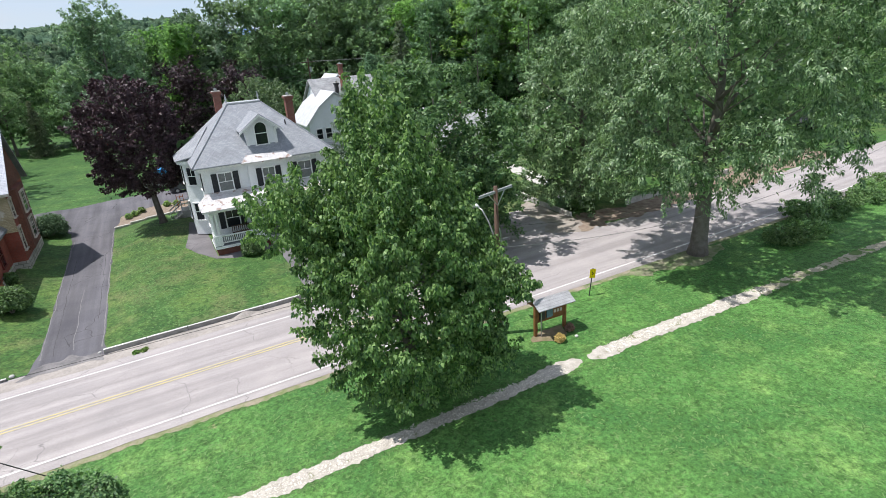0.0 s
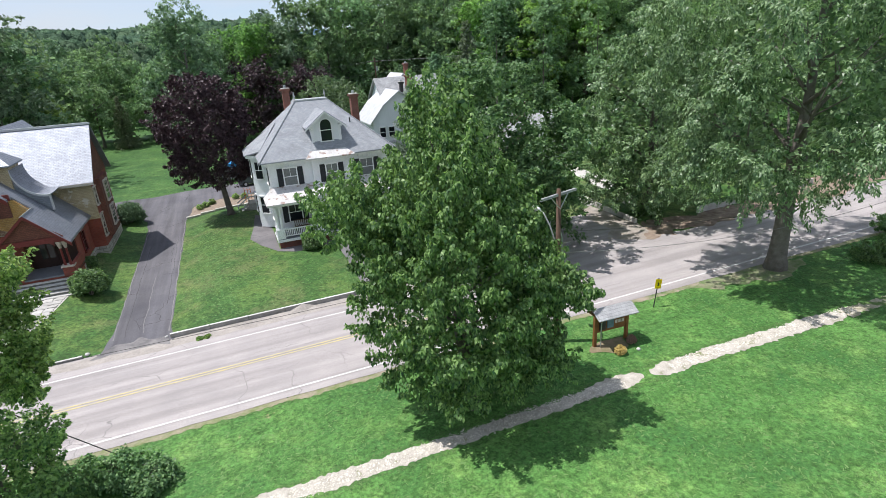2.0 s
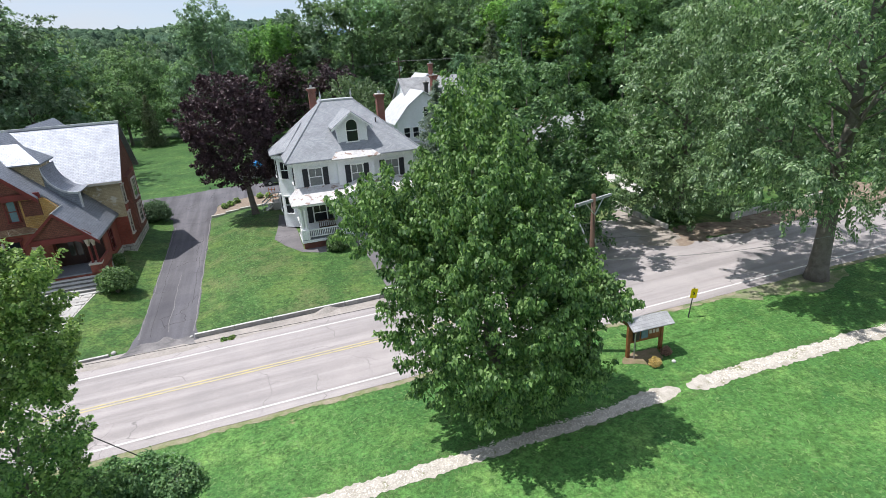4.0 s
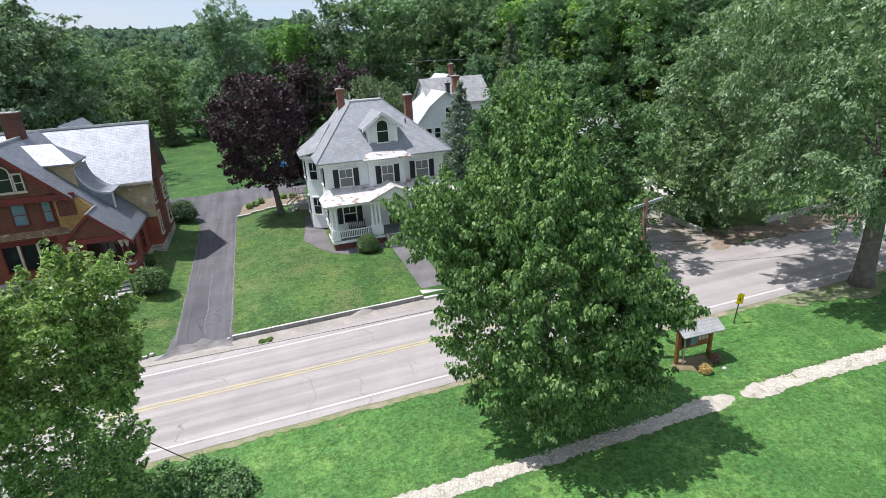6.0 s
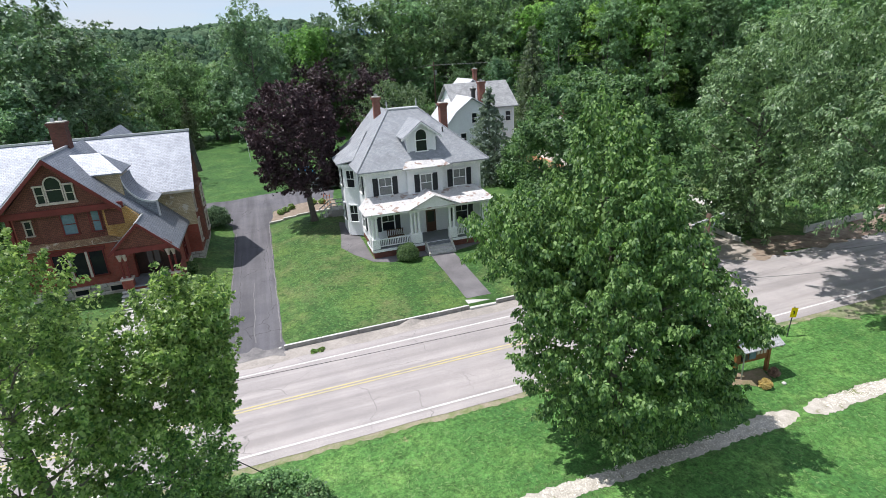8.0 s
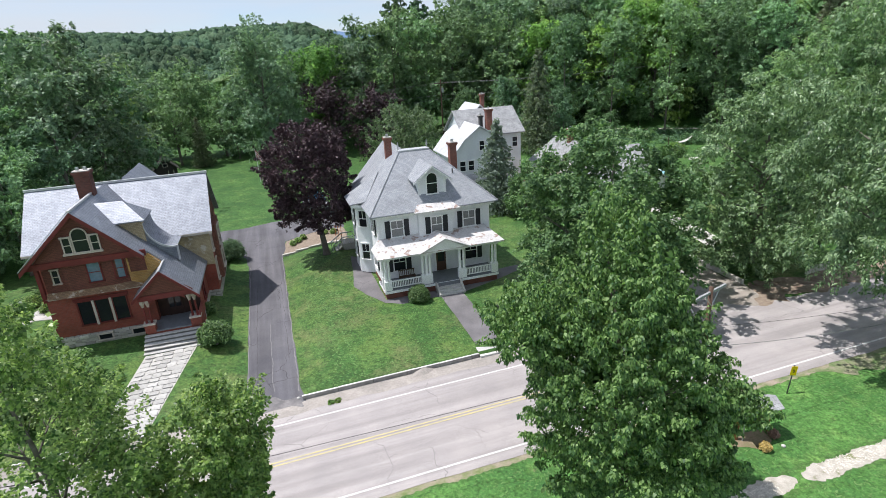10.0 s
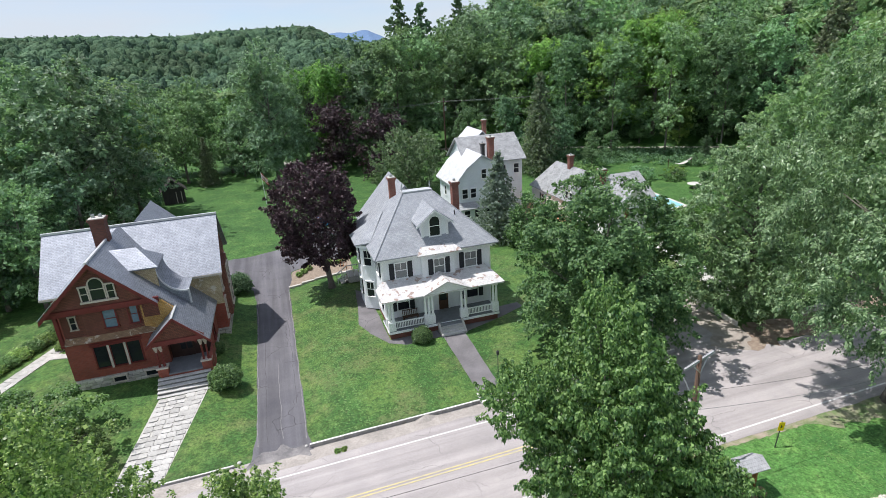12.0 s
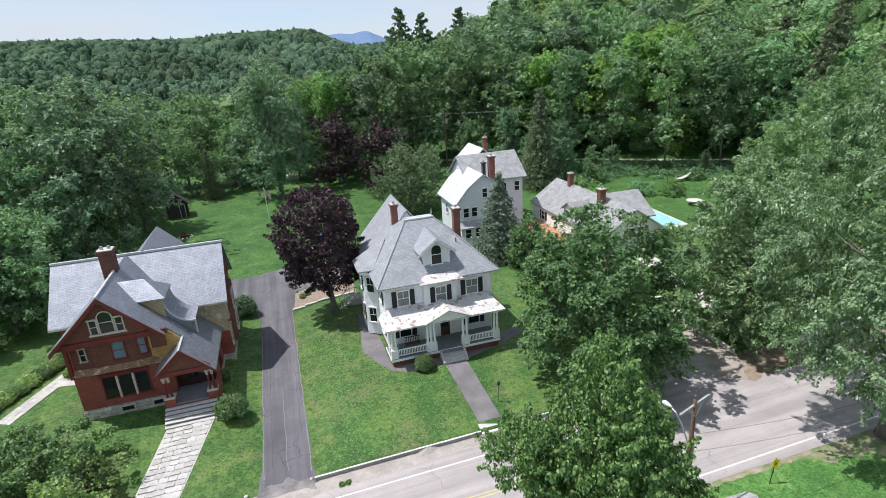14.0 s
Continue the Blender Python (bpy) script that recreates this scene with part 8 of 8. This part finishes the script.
def domes(r, centres, wide, high, per, size, lobes=9):
    """Crowns as clusters of leafy lobes; the leaves of a lobe face outwards."""
    n_tree = len(centres)
    lobe = r.normal(size=(n_tree, lobes, 3))
    lobe[:, :, 2] = np.abs(lobe[:, :, 2]) * 1.1 - 0.3
    lobe /= np.linalg.norm(lobe, axis=2, keepdims=True)
    rad = np.stack([wide, wide, high], 1)
    middle = centres[:, None] + lobe * rad[:, None] * (0.5 + 0.25 * r.random((n_tree, lobes, 1)))
    bulge = rad[:, None] * (0.34 + 0.2 * r.random((n_tree, lobes, 1))) * (1.15, 1.15, 0.75)
    each = per // lobes
    middle, bulge = np.repeat(middle.reshape(-1, 3), each, 0), np.repeat(bulge.reshape(-1, 3), each, 0)
    n = len(middle)
    way = r.normal(size=(n, 3))
    way[:, 2] = np.abs(way[:, 2]) * 1.1 - 0.25
    way /= np.linalg.norm(way, axis=1, keepdims=True)
    place = middle + way * bulge * (0.8 + 0.3 * r.random((n, 1)))
    up = way + r.normal(size=(n, 3)) * 0.35 + (0, 0, 0.3)
    up /= np.linalg.norm(up, axis=1, keepdims=True)
    ahead = r.normal(size=(n, 3))
    ahead -= (ahead * up).sum(1, keepdims=True) * up
    ahead /= np.linalg.norm(ahead, axis=1, keepdims=True)
    across = np.cross(ahead, up)
    s = size * (0.6 + 0.8 * r.random((n, 1)))
    verts = np.stack([place - ahead * s * 0.6, place + across * s * 0.5, place + ahead * s * 0.6 - up * s * 0.15, place - across * s * 0.5], 1).reshape(-1, 3)
    # a few large sprays inside each crown
    inside = np.repeat(np.arange(n_tree), 14)
    way = r.normal(size=(len(inside), 3))
    way /= np.linalg.norm(way, axis=1, keepdims=True)
    place = centres[inside] + way * rad[inside] * 0.55
    side = np.cross(way, (0.1, 0.2, 0.97))
    side /= np.linalg.norm(side, axis=1, keepdims=True)
    rise_way = np.cross(side, way)
    w = rad[inside].mean(1, keepdims=True) * 0.42
    verts = np.r_[verts, np.stack([place - side * w - rise_way * w, place + side * w - rise_way * w, place + side * w + rise_way * w, place - side * w + rise_way * w], 1).reshape(-1, 3)]
    return verts, np.arange(len(verts)).reshape(-1, 4)


def far_wood(name, near, far, step, per, leaf, seed, label, kinds):
    """Many trees as one sheet of leaves, over the land between two distances."""
    r = np.random.default_rng(seed)
    for index, mat in enumerate(kinds):
        centres, wide, high = [], [], []
        d = near
        while d < far:
            span = math.degrees(step / d)
            a = -38.0
            while a < 66.0:
                a += span * (0.75 + 0.5 * r.random())
                dd = d + step * (r.random() - 0.5) * 1.1
                x, y = dd * math.sin(math.radians(a)), dd * math.cos(math.radians(a))
                if open_land(x, y) or r.integers(len(kinds)) != index:
                    continue
                h = 15 + 10 * r.random()
                conifer = r.random() < 0.16
                w = step * (0.48 + 0.2 * r.random()) * (0.55 if conifer else 1)
                centres.append((x, y, ground_z(x, y) + h * (0.55 if conifer else 0.6)))
                wide.append(w)
                high.append(h * (0.42 if not conifer else 0.62))
            d += step * 0.85
        verts, quads = domes(r, np.array(centres), np.array(wide), np.array(high), per, leaf)
        ob = new(name, raw_mesh(name, verts, quads, mat))
        tagged(ob, label, "wood", kind="stuff")


far_wood("wooded_slope", 128, 220, 10.5, 315, 0.9, 1, "dense mixed green wood on the slope", (W_GREEN, W_DARK, W_GREEN, W_PALE))
far_wood("wooded_slope", 220, 345, 11, 144, 1.5, 3, "dense mixed green wood on the upper slope", (W_GREEN, W_DARK, W_GREEN, W_PALE))


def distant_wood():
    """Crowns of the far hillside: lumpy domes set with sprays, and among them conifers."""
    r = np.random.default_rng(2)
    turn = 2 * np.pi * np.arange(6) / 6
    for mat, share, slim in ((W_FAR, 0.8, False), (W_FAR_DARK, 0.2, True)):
        centres, wide, high = [], [], []
        d = 345
        while d < 1180:
            step = 9.5 + 6.5 * ease(d, 345, 1000)
            a = -27.0
            while a < 36.0:
                a += math.degrees(step / d) * (0.6 + 0.8 * r.random())
                dd = d + step * (r.random() - 0.5) * 1.2
                x, y = dd * math.sin(math.radians(a)), dd * math.cos(math.radians(a))
                if r.random() > share:
                    continue
                big = 0.7 + 0.65 * r.random() + 0.4 * noise.noise((x * 0.02, y * 0.02, 1.0))
                centres.append((x, y, ground_z(x, y) + 4))
                wide.append(step * (0.36 if slim else 0.52) * big)
                high.append((8 if slim else 6) * big + 3)
            d += step * 0.82
        n = len(centres)
        at, w, h = np.array(centres), np.array(wide), np.array(high)
        rings = np.array([0.0, 0.45, 0.85])[None, :, None]
        out = (np.clip(1 - 0.9 * rings, 0.1, 1) if slim else np.sqrt(1.05 - rings ** 2)) * (0.7 + 0.5 * r.random((n, 3, 6))) * w[:, None, None]
        up = (rings + 0.2 * (r.random((n, 3, 6)) - 0.5)) * h[:, None, None]
        verts = np.stack([out * np.cos(turn), out * np.sin(turn), up], -1) + at[:, None, None]
        top = at + np.stack([np.zeros(n), np.zeros(n), h * 1.02], 1)
        verts = np.concatenate([verts.reshape(n, 18, 3), top[:, None]], 1).reshape(-1, 3)
        k = np.arange(6)
        ring = np.concatenate([np.stack([6 * j + k, 6 * j + (k + 1) % 6, 6 * j + 6 + (k + 1) % 6, 6 * j + 6 + k], 1) for j in range(2)])
        tris = np.concatenate([ring[:, (0, 1, 2)], ring[:, (0, 2, 3)], np.stack([12 + k, 12 + (k + 1) % 6, np.full(6, 18)], 1)])
        faces = (np.arange(n)[:, None, None] * 19 + tris[None]).reshape(-1, 3)
        # sprays that break up the outline of each crown
        per = 14
        way = r.normal(size=(n, per, 3))
        way[..., 2] = np.abs(way[..., 2]) + 0.15
        way /= np.linalg.norm(way, axis=2, keepdims=True)
        size = np.stack([w, w, h], 1)[:, None]
        if slim:
            size = size * (1 - 0.75 * way[..., 2:])
            size[..., 2] = h[:, None]
        place = (at[:, None] + way * size * (0.85 + 0.25 * r.random((n, per, 1)))).reshape(-1, 3)
        axis = r.normal(size=place.shape)
        side = np.cross(way.reshape(-1, 3), axis)
        side /= np.linalg.norm(side, axis=1, keepdims=True)
        lift = np.cross(side, way.reshape(-1, 3)) + 0.5 * r.normal(size=place.shape)
        span = 0.8 + 0.9 * r.random((len(place), 1))
        spray = np.stack([place - side * span, place + side * span, place + lift * span * 1.3], 1).reshape(-1, 3)
        faces = np.r_[faces, len(verts) + np.arange(len(spray)).reshape(-1, 3)]
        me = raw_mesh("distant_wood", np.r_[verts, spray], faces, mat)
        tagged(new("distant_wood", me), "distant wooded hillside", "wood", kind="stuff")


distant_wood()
for az, d, top in ((13.4, 180, 41.1), (15.6, 182, 39.5), (19.3, 184, 40.5), (22.8, 184, 41.5), (24.6, 186, 43)):
    x, y = -4.5 + d * math.sin(math.radians(az)), 3.3 + d * math.cos(math.radians(az))
    wood_tree("pine", x, y, max(0.9, (top - ground_z(x, y)) / 24))

# far mountain, the haze before it put into its blue base colour
bm = bmesh.new()
rows = []
for j in range(2):
    row = []
    for k in range(41):
        u = k / 40
        h = 185 * min(1.0, 3.4 * min(u, 1 - u)) ** 0.5 * (1 + 0.18 * noise.noise((u * 5, 0.3, 1.0)))
        x = 300 + 820 * u
        row.append(bm.verts.new((x, 4300 + 500 * j, -100 if j == 0 else 20 + h)))
    rows.append(row)
for k in range(40):
    bm.faces.new((rows[0][k], rows[0][k + 1], rows[1][k + 1], rows[1][k]))
mountain = new("mountain", finish(bm, "mountain", material("hazy_blue_mountain", (0.16, 0.25, 0.40), (0.14, 0.22, 0.36), scale=0.01, rough=1.0)))
tagged(mountain, "far haze-blue mountain beyond the hills", "mountain", kind="structure")
